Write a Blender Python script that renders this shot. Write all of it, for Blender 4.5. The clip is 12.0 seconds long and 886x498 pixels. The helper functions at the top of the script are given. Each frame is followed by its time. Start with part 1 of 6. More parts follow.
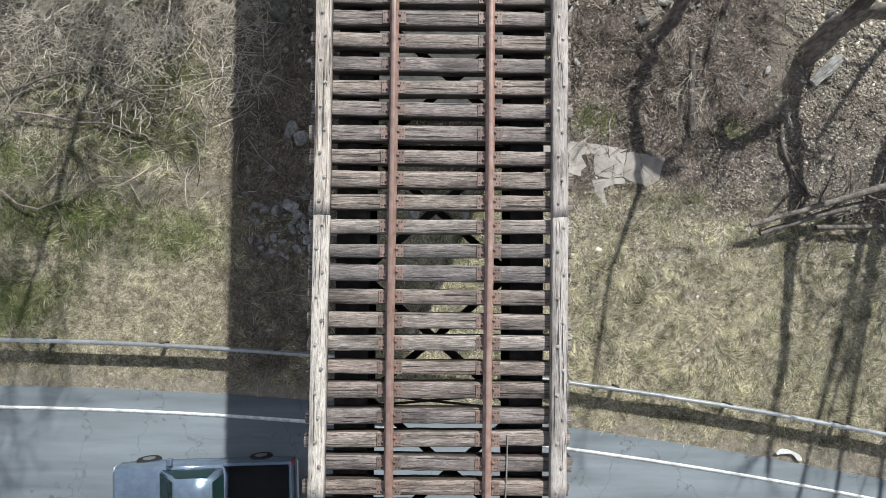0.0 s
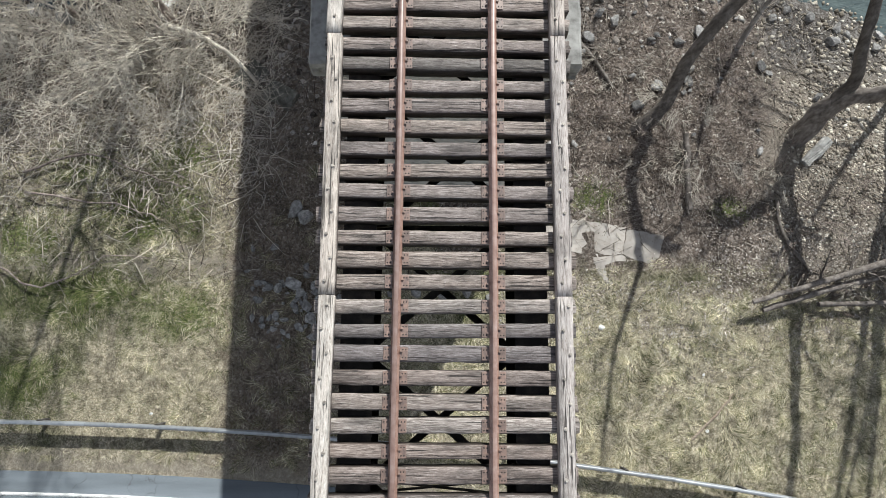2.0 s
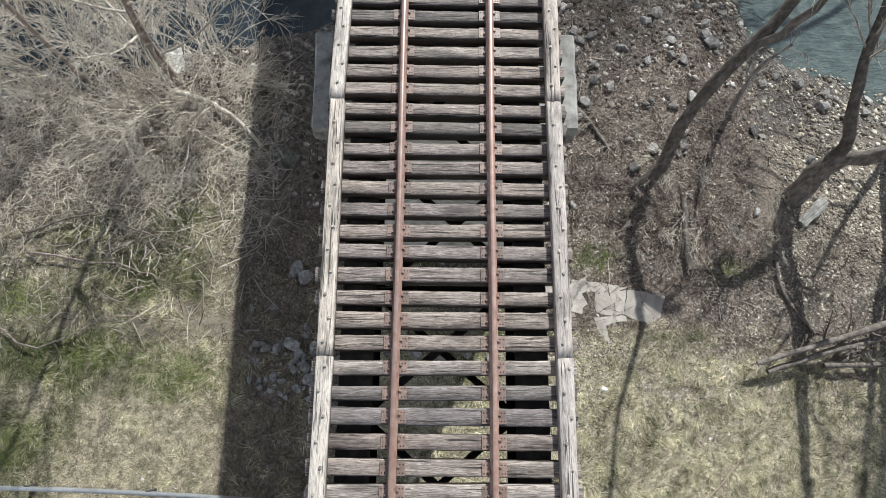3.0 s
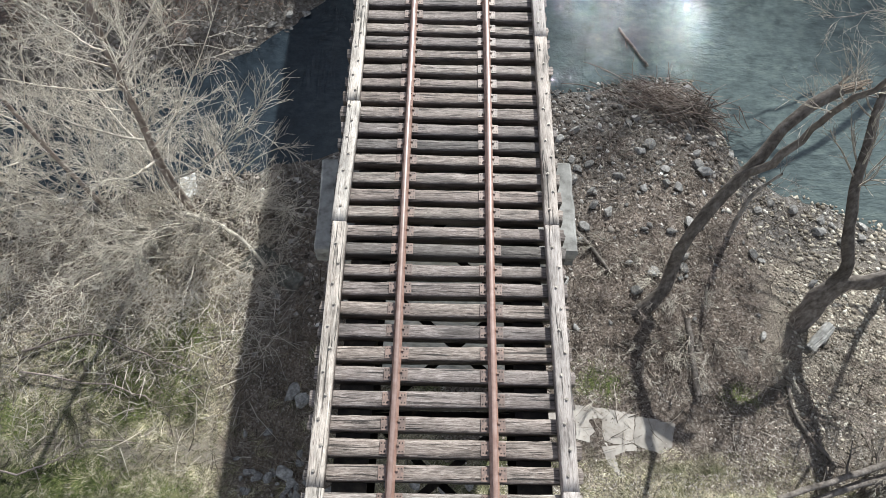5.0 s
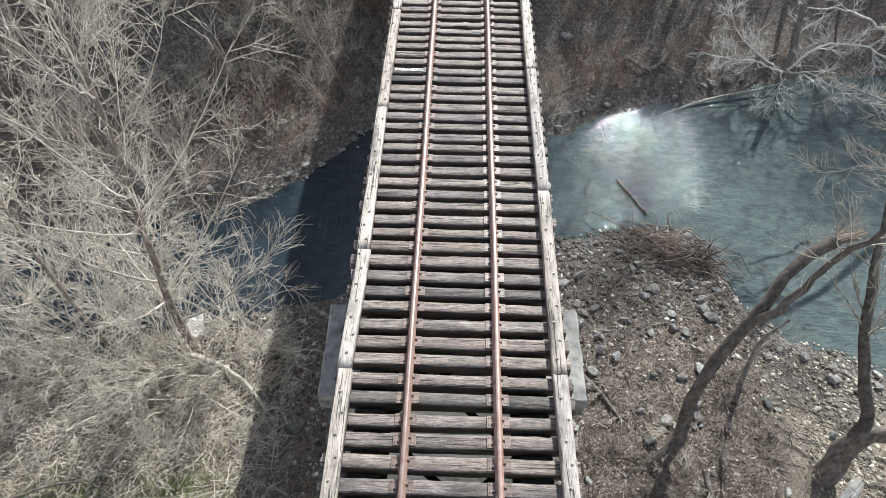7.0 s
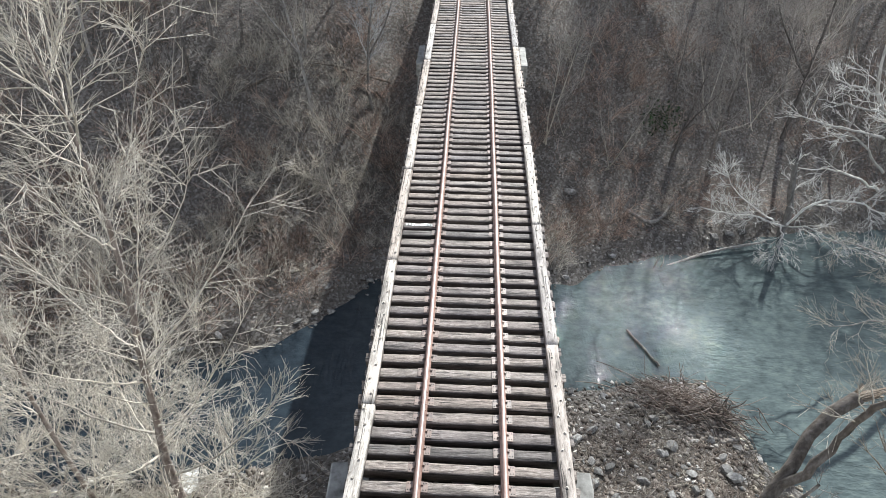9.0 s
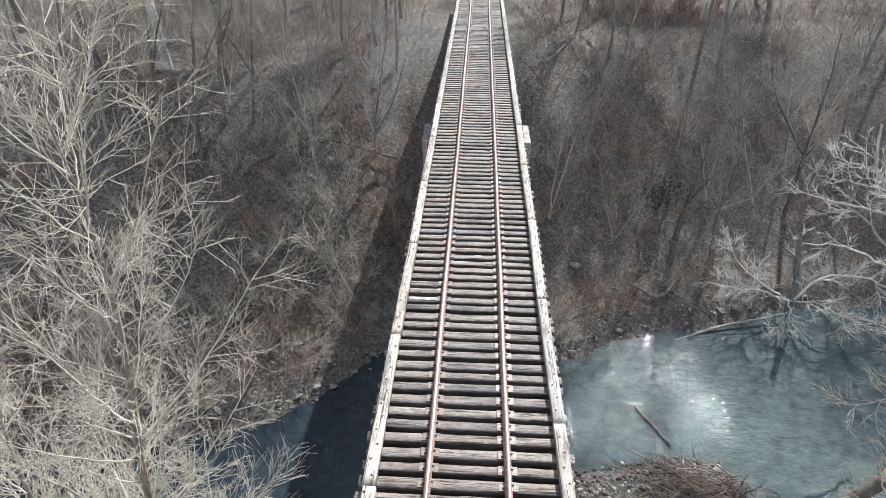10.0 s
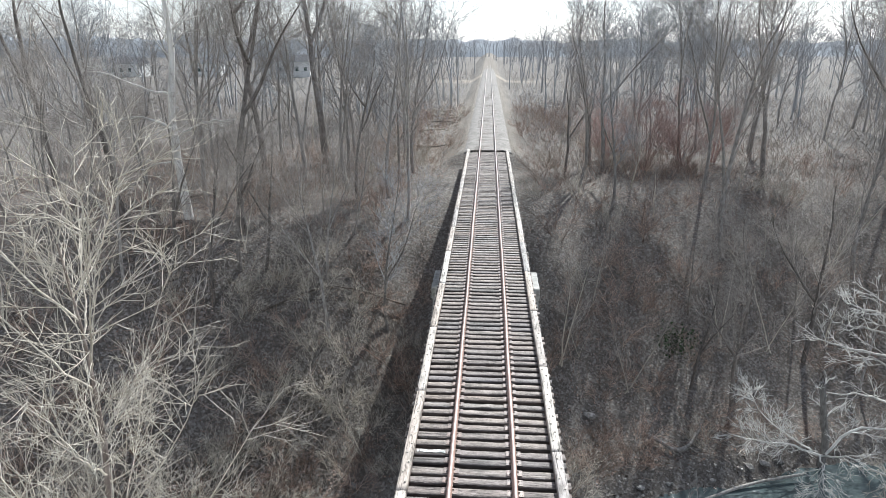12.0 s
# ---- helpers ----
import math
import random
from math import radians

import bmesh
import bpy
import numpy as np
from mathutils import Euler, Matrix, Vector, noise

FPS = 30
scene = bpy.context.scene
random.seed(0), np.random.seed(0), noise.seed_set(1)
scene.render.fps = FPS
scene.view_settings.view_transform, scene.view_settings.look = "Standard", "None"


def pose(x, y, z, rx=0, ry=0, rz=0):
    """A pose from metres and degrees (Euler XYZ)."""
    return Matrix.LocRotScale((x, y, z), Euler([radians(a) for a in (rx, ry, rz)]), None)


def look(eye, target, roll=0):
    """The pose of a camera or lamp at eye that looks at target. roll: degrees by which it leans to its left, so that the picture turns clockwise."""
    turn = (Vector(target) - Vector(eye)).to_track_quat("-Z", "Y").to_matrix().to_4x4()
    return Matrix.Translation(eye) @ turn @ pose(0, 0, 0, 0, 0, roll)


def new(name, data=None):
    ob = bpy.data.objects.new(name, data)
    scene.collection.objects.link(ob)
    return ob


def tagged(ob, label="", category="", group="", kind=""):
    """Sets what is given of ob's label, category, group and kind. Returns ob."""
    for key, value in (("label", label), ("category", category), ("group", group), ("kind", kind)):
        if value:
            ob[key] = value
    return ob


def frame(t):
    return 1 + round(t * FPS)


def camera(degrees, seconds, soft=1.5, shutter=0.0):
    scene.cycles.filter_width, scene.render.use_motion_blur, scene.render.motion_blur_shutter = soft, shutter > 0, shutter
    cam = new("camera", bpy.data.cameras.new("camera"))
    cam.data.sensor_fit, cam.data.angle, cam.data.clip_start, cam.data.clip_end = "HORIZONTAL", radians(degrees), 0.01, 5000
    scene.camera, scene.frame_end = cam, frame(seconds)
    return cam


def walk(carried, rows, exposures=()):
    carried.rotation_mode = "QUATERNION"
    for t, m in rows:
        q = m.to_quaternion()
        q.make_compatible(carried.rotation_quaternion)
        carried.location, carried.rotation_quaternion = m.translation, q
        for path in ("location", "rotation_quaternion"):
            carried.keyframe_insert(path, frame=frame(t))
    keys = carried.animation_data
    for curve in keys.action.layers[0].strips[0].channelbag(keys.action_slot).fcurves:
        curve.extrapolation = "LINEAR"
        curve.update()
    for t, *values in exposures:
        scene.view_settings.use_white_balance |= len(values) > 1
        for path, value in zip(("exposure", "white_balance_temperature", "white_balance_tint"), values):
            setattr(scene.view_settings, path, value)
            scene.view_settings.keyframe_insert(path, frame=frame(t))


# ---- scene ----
FOV = 70.85
cam = camera(FOV, 12.0, soft=0.3)
walk(cam, [
    (0.0, pose(-0.084, -0.100, 21.436, 2.00, -0.78, 0.57)),
    (0.5, pose(-0.106, -0.076, 21.444, 3.41, -0.79, 0.55)),
    (1.0, pose(-0.136, -0.059, 21.470, 4.97, -0.77, 0.53)),
    (1.5, pose(-0.156, -0.038, 21.494, 6.99, -0.73, 0.42)),
    (2.0, pose(-0.153, -0.045, 21.487, 8.97, -0.75, 0.43)),
    (2.5, pose(-0.147, -0.049, 21.481, 11.59, -0.71, 0.44)),
    (3.0, pose(-0.130, -0.035, 21.494, 14.45, -0.69, 0.47)),
    (5.0, pose(-0.058, -0.005, 21.408, 25.60, -0.50, 0.97)),
    (5.5, pose(-0.061, -0.015, 21.420, 28.70, -0.46, 1.09)),
    (6.0, pose(-0.067, -0.017, 21.449, 31.79, -0.45, 1.30)),
    (6.5, pose(-0.082, 0.028, 21.490, 35.11, -0.39, 1.50)),
    (7.0, pose(-0.083, 0.083, 21.532, 38.36, -0.35, 1.71)),
    (9.0, pose(-0.062, 0.208, 21.644, 51.65, -0.17, 2.67)),
    (9.5, pose(-0.069, 0.249, 21.639, 54.94, -0.14, 2.90)),
    (10.0, pose(-0.062, 0.271, 21.625, 58.35, -0.13, 3.17)),
    (10.5, pose(-0.055, 0.298, 21.616, 61.71, -0.09, 3.38)),
    (11.0, pose(-0.060, 0.333, 21.602, 65.05, 0.02, 3.59)),
    (11.5, pose(-0.054, 0.363, 21.569, 68.50, 0.06, 3.82)),
    (12.0, pose(-0.040, 0.395, 21.530, 71.79, 0.15, 4.04)),
], exposures=[(0.0, 0.09, 6350, 8), (3.0, 0.19, 6350, 8), (5.5, 0.34, 6300, 8), (9.0, 0.54, 6250, 8), (10.5, 0.60, 6200, 8), (12.0, 0.57, 6150, 8)])

# ---- world and sun ----
SUN = Vector((0.279, 0.71, 0.645)).normalized()
world = bpy.data.worlds.new("sky")
scene.world = world
world.use_nodes = True
wn = world.node_tree
sky = wn.nodes.new("ShaderNodeTexSky")
sky.sky_type = 'NISHITA'
sky.sun_disc = False
sky.sun_elevation = math.asin(SUN.z)
sky.sun_rotation = math.atan2(SUN.x, SUN.y)
sky.dust_density = 0.4
sky.air_density = 1.2
haze = wn.nodes.new("ShaderNodeHueSaturation")
haze.inputs["Saturation"].default_value = 0.3
wn.links.new(sky.outputs[0], haze.inputs["Color"])
wn.nodes["Background"].inputs[1].default_value = 0.105
cool = wn.nodes.new("ShaderNodeMix")
cool.data_type, cool.blend_type = 'RGBA', 'MULTIPLY'
cool.inputs[0].default_value = 1.0
cool.inputs[7].default_value = (0.97, 1.0, 1.06, 1)
wn.links.new(haze.outputs[0], cool.inputs[6])
wn.links.new(cool.outputs[2], wn.nodes["Background"].inputs[0])
sun_data = bpy.data.lights.new("sun", 'SUN')
sun_data.energy = 5.0
sun_data.angle = radians(0.6)
sun_data.color = (0.985, 0.975, 0.92)
sun = new("sun", sun_data)
sun.matrix_world = look(SUN * 100, (0, 0, 0))

# ---- materials ----


def material(name, rough=0.85, metal=0.0, spec=0.3):
    m = bpy.data.materials.new(name)
    m.use_nodes = True
    nt = m.node_tree
    b = nt.nodes["Principled BSDF"]
    b.inputs["Roughness"].default_value = rough
    b.inputs["Metallic"].default_value = metal
    b.inputs["Specular IOR Level"].default_value = spec
    return m, nt, b


def coords(nt, kind="Object", scale=(1, 1, 1), spread=0.0):
    """Texture coordinates, stretched, and shifted by the object's random number."""
    if kind == "World":
        out = nt.nodes.new("ShaderNodeNewGeometry").outputs["Position"]
    else:
        out = nt.nodes.new("ShaderNodeTexCoord").outputs[kind]
    if spread:
        info = nt.nodes.new("ShaderNodeObjectInfo")
        mul = nt.nodes.new("ShaderNodeMath")
        mul.operation = 'MULTIPLY'
        mul.inputs[1].default_value = spread
        nt.links.new(info.outputs["Random"], mul.inputs[0])
        add = nt.nodes.new("ShaderNodeVectorMath")
        nt.links.new(out, add.inputs[0])
        nt.links.new(mul.outputs[0], add.inputs[1])
        out = add.outputs[0]
    mp = nt.nodes.new("ShaderNodeVectorMath")
    mp.operation = 'MULTIPLY'
    mp.inputs[1].default_value = scale
    nt.links.new(out, mp.inputs[0])
    return mp.outputs[0]


def noise_tex(nt, vec, scale, detail=6.0, rough=0.6, distortion=0.0):
    n = nt.nodes.new("ShaderNodeTexNoise")
    n.inputs["Scale"].default_value = scale
    n.inputs["Detail"].default_value = detail
    n.inputs["Roughness"].default_value = rough
    n.inputs["Distortion"].default_value = distortion
    nt.links.new(vec, n.inputs["Vector"])
    return n.outputs["Fac"]


def ramp(nt, fac, stops):
    r = nt.nodes.new("ShaderNodeValToRGB")
    e = r.color_ramp.elements
    while len(e) < len(stops):
        e.new(0.5)
    for el, (p, c) in zip(e, stops):
        el.position = p
        el.color = (*c, 1) if len(c) == 3 else c
    nt.links.new(fac, r.inputs[0])
    return r.outputs[0]


def grey(v):
    return (v, v, v)


def mix(nt, fac, a, b, mode='MIX'):
    m = nt.nodes.new("ShaderNodeMix")
    m.data_type = 'RGBA'
    m.blend_type = mode
    for sock, v in ((m.inputs[0], fac), (m.inputs[6], a), (m.inputs[7], b)):
        if isinstance(v, (int, float)):
            sock.default_value = v
        elif isinstance(v, tuple):
            sock.default_value = (*v, 1)
        else:
            nt.links.new(v, sock)
    return m.outputs[2]


def bump(nt, b, height, strength=0.5, dist=0.01):
    n = nt.nodes.new("ShaderNodeBump")
    n.inputs["Strength"].default_value = strength
    n.inputs["Distance"].default_value = dist
    nt.links.new(height, n.inputs["Height"])
    nt.links.new(n.outputs[0], b.inputs["Normal"])


def rnd(nt):
    return nt.nodes.new("ShaderNodeObjectInfo").outputs["Random"]


def island(nt):
    return nt.nodes.new("ShaderNodeNewGeometry").outputs["Random Per Island"]


def weathered_wood(name, dark, mid, pale, along, spread=37.0, tone=(0.5, 1.15)):
    m, nt, b = material(name, 0.66, 0, 0.45)
    stretch = tuple(2.6 if i == along else 40.0 for i in range(3))
    v = coords(nt, "Object", stretch, spread)
    grain = noise_tex(nt, v, 1.3, 7, 0.74, 1.7)
    wide = noise_tex(nt, coords(nt, "Object", tuple(0.8 if i == along else 3.0 for i in range(3)), spread), 1.5, 4)
    col = ramp(nt, grain, [(0.33, dark), (0.48, mid), (0.63, pale)])
    blot = ramp(nt, wide, [(0.32, grey(0.42)), (0.5, grey(0.95)), (0.66, grey(1.18))])
    col = mix(nt, 1.0, col, blot, 'MULTIPLY')
    col = mix(nt, 1.0, col, ramp(nt, rnd(nt), [(0.0, grey(tone[0])), (0.15, (0.74, 0.74, 0.80)), (0.3, (0.95, 0.86, 0.80)), (0.5, (0.82, 0.80, 0.83)), (0.75, (1.04, 0.98, 0.94)), (1.0, grey(tone[1]))]), 'MULTIPLY')
    crack = noise_tex(nt, coords(nt, "Object", tuple(0.9 if i == along else 30.0 for i in range(3)), spread), 1.0, 5, 0.6, 0.5)
    gap = ramp(nt, crack, [(0.37, grey(0.16)), (0.43, grey(1.0))])
    col = mix(nt, 1.0, col, gap, 'MULTIPLY')
    nt.links.new(col, b.inputs["Base Color"])
    bump(nt, b, mix(nt, 0.5, grain, gap), 0.8, 0.012)
    return m


WOOD_TIE = weathered_wood("tie_wood", (0.062, 0.049, 0.043), (0.215, 0.183, 0.165), (0.48, 0.44, 0.41), 0)
# Sides: dark creosoted wood, with the shade on those faces put into its colour
WOOD_SIDE_SHADED = weathered_wood("tie_side_shaded", (0.03, 0.025, 0.022), (0.085, 0.07, 0.062), (0.17, 0.145, 0.13), 0)
WOOD_GUARD = weathered_wood("guard_wood", (0.16, 0.13, 0.105), (0.50, 0.46, 0.42), (0.70, 0.67, 0.63), 1, tone=(0.85, 1.1))


def rusty(name, dark, mid, bright, rough, metal, scale=9.0, skin=0.0):
    m, nt, b = material(name, rough, metal, 0.6)
    b.inputs["Coat Weight"].default_value = skin
    b.inputs["Coat Roughness"].default_value = 0.3
    b.inputs["Coat IOR"].default_value = 1.8
    v = coords(nt, "World")
    n = noise_tex(nt, v, scale, 7, 0.65)
    col = ramp(nt, n, [(0.3, dark), (0.5, mid), (0.72, bright)])
    col = mix(nt, 1.0, col, ramp(nt, rnd(nt), [(0, grey(0.7)), (1, grey(1.2))]), 'MULTIPLY')
    nt.links.new(col, b.inputs["Base Color"])
    bump(nt, b, noise_tex(nt, v, 60, 4), 0.15, 0.004)
    return m


RAIL = rusty("rail_rust", (0.24, 0.128, 0.095), (0.38, 0.222, 0.17), (0.48, 0.32, 0.26), 0.45, 0.0, 9.0, 0.5)
RAIL_HEAD = rusty("rail_head", (0.25, 0.14, 0.108), (0.37, 0.235, 0.19), (0.48, 0.345, 0.30), 0.38, 0.15, 6, 1.0)
PLATE = rusty("plate_rust", (0.11, 0.075, 0.063), (0.215, 0.145, 0.118), (0.34, 0.215, 0.165), 0.6, 0.0, 14, 0.7)
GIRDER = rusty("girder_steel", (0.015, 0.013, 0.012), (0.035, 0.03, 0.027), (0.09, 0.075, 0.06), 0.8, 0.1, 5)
BOLT = rusty("bolt_steel", (0.2, 0.16, 0.13), (0.42, 0.38, 0.34), (0.6, 0.57, 0.52), 0.6, 0.3, 30)


def rough_stone(name, dark, mid, pale, scale=6.0, per="World", shift=0.0, rough=0.9):
    m, nt, b = material(name, rough, 0, 0.25)
    v = coords(nt, per, (1, 1, 1), shift)
    n = noise_tex(nt, v, scale, 8, 0.65)
    big = noise_tex(nt, v, scale * 0.17, 4, 0.6)
    col = ramp(nt, n, [(0.28, dark), (0.5, mid), (0.74, pale)])
    col = mix(nt, 1.0, col, ramp(nt, big, [(0.32, grey(0.62)), (0.6, grey(1.06))]), 'MULTIPLY')
    col = mix(nt, 1.0, col, ramp(nt, rnd(nt), [(0, grey(0.7)), (1, grey(1.2))]), 'MULTIPLY')
    nt.links.new(col, b.inputs["Base Color"])
    bump(nt, b, n, 0.5, 0.03)
    return m


CONCRETE = rough_stone("old_concrete", (0.20, 0.19, 0.175), (0.44, 0.43, 0.41), (0.60, 0.585, 0.56), 4.0)
# Darker, slightly greenish grey concrete for the broken slabs
SLAB = rough_stone("dark_slab", (0.07, 0.068, 0.055), (0.17, 0.165, 0.145), (0.27, 0.26, 0.235), 5.0)
PATH = rough_stone("path_concrete", (0.34, 0.30, 0.265), (0.47, 0.43, 0.39), (0.53, 0.49, 0.45), 3.0)
STONE = rough_stone("river_stone", (0.12, 0.115, 0.11), (0.29, 0.28, 0.27), (0.52, 0.51, 0.49), 5.0, "Object", 19.0)
BALLAST = rough_stone("ballast", (0.13, 0.12, 0.112), (0.27, 0.25, 0.235), (0.46, 0.435, 0.41), 6.0)


def pebbles(name, stops, clumps=0.0, depth=0.5):
    """A colour for each piece, in clumps of lighter and darker ones."""
    m, nt, b = material(name, 0.9, 0, 0.25)
    col = ramp(nt, island(nt), stops)
    if clumps:
        n = noise_tex(nt, coords(nt, "World"), clumps, 4, 0.65)
        col = mix(nt, 1.0, col, ramp(nt, n, [(0.36, grey(1 - depth)), (0.64, grey(1 + depth * 0.8))]), 'MULTIPLY')
    nt.links.new(col, b.inputs["Base Color"])
    return m


GRAVEL = pebbles("gravel", [(0, (0.075, 0.062, 0.053)), (0.45, (0.22, 0.188, 0.162)), (0.8, (0.42, 0.38, 0.345)), (1, (0.66, 0.64, 0.62))], 0.9, 0.45)
GRAVEL_PALE = pebbles("pale_gravel", [(0, (0.14, 0.12, 0.095)), (0.45, (0.34, 0.30, 0.245)), (0.8, (0.54, 0.49, 0.41)), (1, (0.72, 0.68, 0.61))], 0.9, 0.35)
LEAF = pebbles("dry_leaf", [(0, (0.08, 0.063, 0.052)), (0.4, (0.22, 0.178, 0.148)), (0.85, (0.32, 0.275, 0.235)), (1, (0.62, 0.58, 0.52))], 1.3, 0.6)
LEAF_BROWN = pebbles("brown_leaf", [(0, (0.17, 0.108, 0.082)), (0.4, (0.33, 0.222, 0.17)), (0.85, (0.46, 0.33, 0.26)), (1, (0.58, 0.46, 0.39))], 0.6, 0.4)
LEAF_PALE = pebbles("pale_leaf", [(0, (0.10, 0.083, 0.07)), (0.35, (0.26, 0.22, 0.19)), (0.75, (0.45, 0.40, 0.355)), (1, (0.72, 0.68, 0.63))], 1.8, 0.5)
GRASS = pebbles("dry_grass", [(0, (0.06, 0.07, 0.03)), (0.25, (0.16, 0.16, 0.075)), (0.5, (0.38, 0.345, 0.215)), (0.8, (0.60, 0.54, 0.39)), (1, (0.80, 0.745, 0.60))], 1.1, 0.65)
STRAW = pebbles("straw", [(0, (0.30, 0.25, 0.15)), (0.5, (0.64, 0.57, 0.39)), (1, (0.85, 0.79, 0.61))], 3.0, 0.45)
MOSS = pebbles("green_grass", [(0, (0.04, 0.06, 0.018)), (0.6, (0.14, 0.18, 0.055)), (1, (0.32, 0.33, 0.14))])
WEED = pebbles("dead_weed", [(0, (0.10, 0.075, 0.06)), (0.5, (0.22, 0.17, 0.13)), (1, (0.40, 0.33, 0.26))])
STICK = pebbles("dead_stick", [(0, (0.05, 0.04, 0.033)), (0.5, (0.16, 0.13, 0.11)), (1, (0.52, 0.47, 0.41))])
BRUSH_BROWN = pebbles("brown_twig", [(0, (0.15, 0.10, 0.08)), (0.5, (0.36, 0.258, 0.21)), (1, (0.60, 0.49, 0.425))], 0.5, 0.4)
BRUSH = pebbles("brush_twig", [(0, (0.09, 0.066, 0.055)), (0.5, (0.22, 0.175, 0.15)), (1, (0.44, 0.38, 0.34))])


def bark(name, dark, mid, pale, scale=7.0):
    m, nt, b = material(name, 0.92, 0, 0.2)
    v = coords(nt, "World", (1, 1, 0.35))
    n = noise_tex(nt, v, scale, 6, 0.65)
    col = ramp(nt, n, [(0.3, dark), (0.5, mid), (0.7, pale)])
    col = mix(nt, 1.0, col, ramp(nt, rnd(nt), [(0, grey(0.72)), (1, grey(1.25))]), 'MULTIPLY')
    nt.links.new(col, b.inputs["Base Color"])
    bump(nt, b, n, 0.6, 0.03)
    return m


BARK = bark("bark_dark", (0.075, 0.063, 0.055), (0.16, 0.14, 0.125), (0.28, 0.25, 0.23))
BARK_TRUNK = bark("bark_trunk", (0.10, 0.088, 0.08), (0.20, 0.18, 0.165), (0.33, 0.305, 0.285))
BARK_GREY = bark("bark_grey", (0.15, 0.138, 0.126), (0.30, 0.28, 0.265), (0.46, 0.44, 0.42))
# Paler, bluer bark of the far woods: distance haze put into the colour
BARK_HAZED = bark("bark_hazed", (0.24, 0.243, 0.256), (0.35, 0.357, 0.372), (0.47, 0.48, 0.50))
BARK_WOOD = bark("bark_wood", (0.20, 0.178, 0.163), (0.35, 0.318, 0.295), (0.52, 0.485, 0.455))
BARK_BROWN = bark("bark_brown", (0.14, 0.112, 0.098), (0.28, 0.232, 0.205), (0.44, 0.385, 0.35))
BARK_TAN = bark("bark_tan", (0.42, 0.375, 0.315), (0.64, 0.585, 0.505), (0.80, 0.75, 0.675))
BARK_PALE = bark("bark_pale", (0.32, 0.285, 0.24), (0.52, 0.475, 0.41), (0.70, 0.66, 0.59))
BARK_STRAW = bark("bark_straw", (0.45, 0.40, 0.335), (0.65, 0.595, 0.515), (0.80, 0.75, 0.675))
BARK_BLEACH = bark("bark_bleached", (0.50, 0.48, 0.45), (0.72, 0.70, 0.67), (0.86, 0.84, 0.81), 3.0)
BARK_WHITE = bark("bark_white", (0.25, 0.23, 0.21), (0.52, 0.50, 0.47), (0.74, 0.72, 0.69), 3.0)
TWIG_RED = bark("twig_red", (0.25, 0.165, 0.15), (0.41, 0.28, 0.255), (0.54, 0.395, 0.365))
SPLIT = bark("split_wood", (0.2, 0.15, 0.11), (0.36, 0.29, 0.23), (0.52, 0.45, 0.38), 20)
# Blue-grey of the ridge is distance haze put into its colour
RIDGE_HAZED = bark("ridge_hazed", (0.30, 0.325, 0.36), (0.36, 0.385, 0.42), (0.42, 0.445, 0.48), 0.05)
EVERGREEN = pebbles("evergreen_leaf", [(0, (0.02, 0.04, 0.018)), (1, (0.06, 0.10, 0.045))])


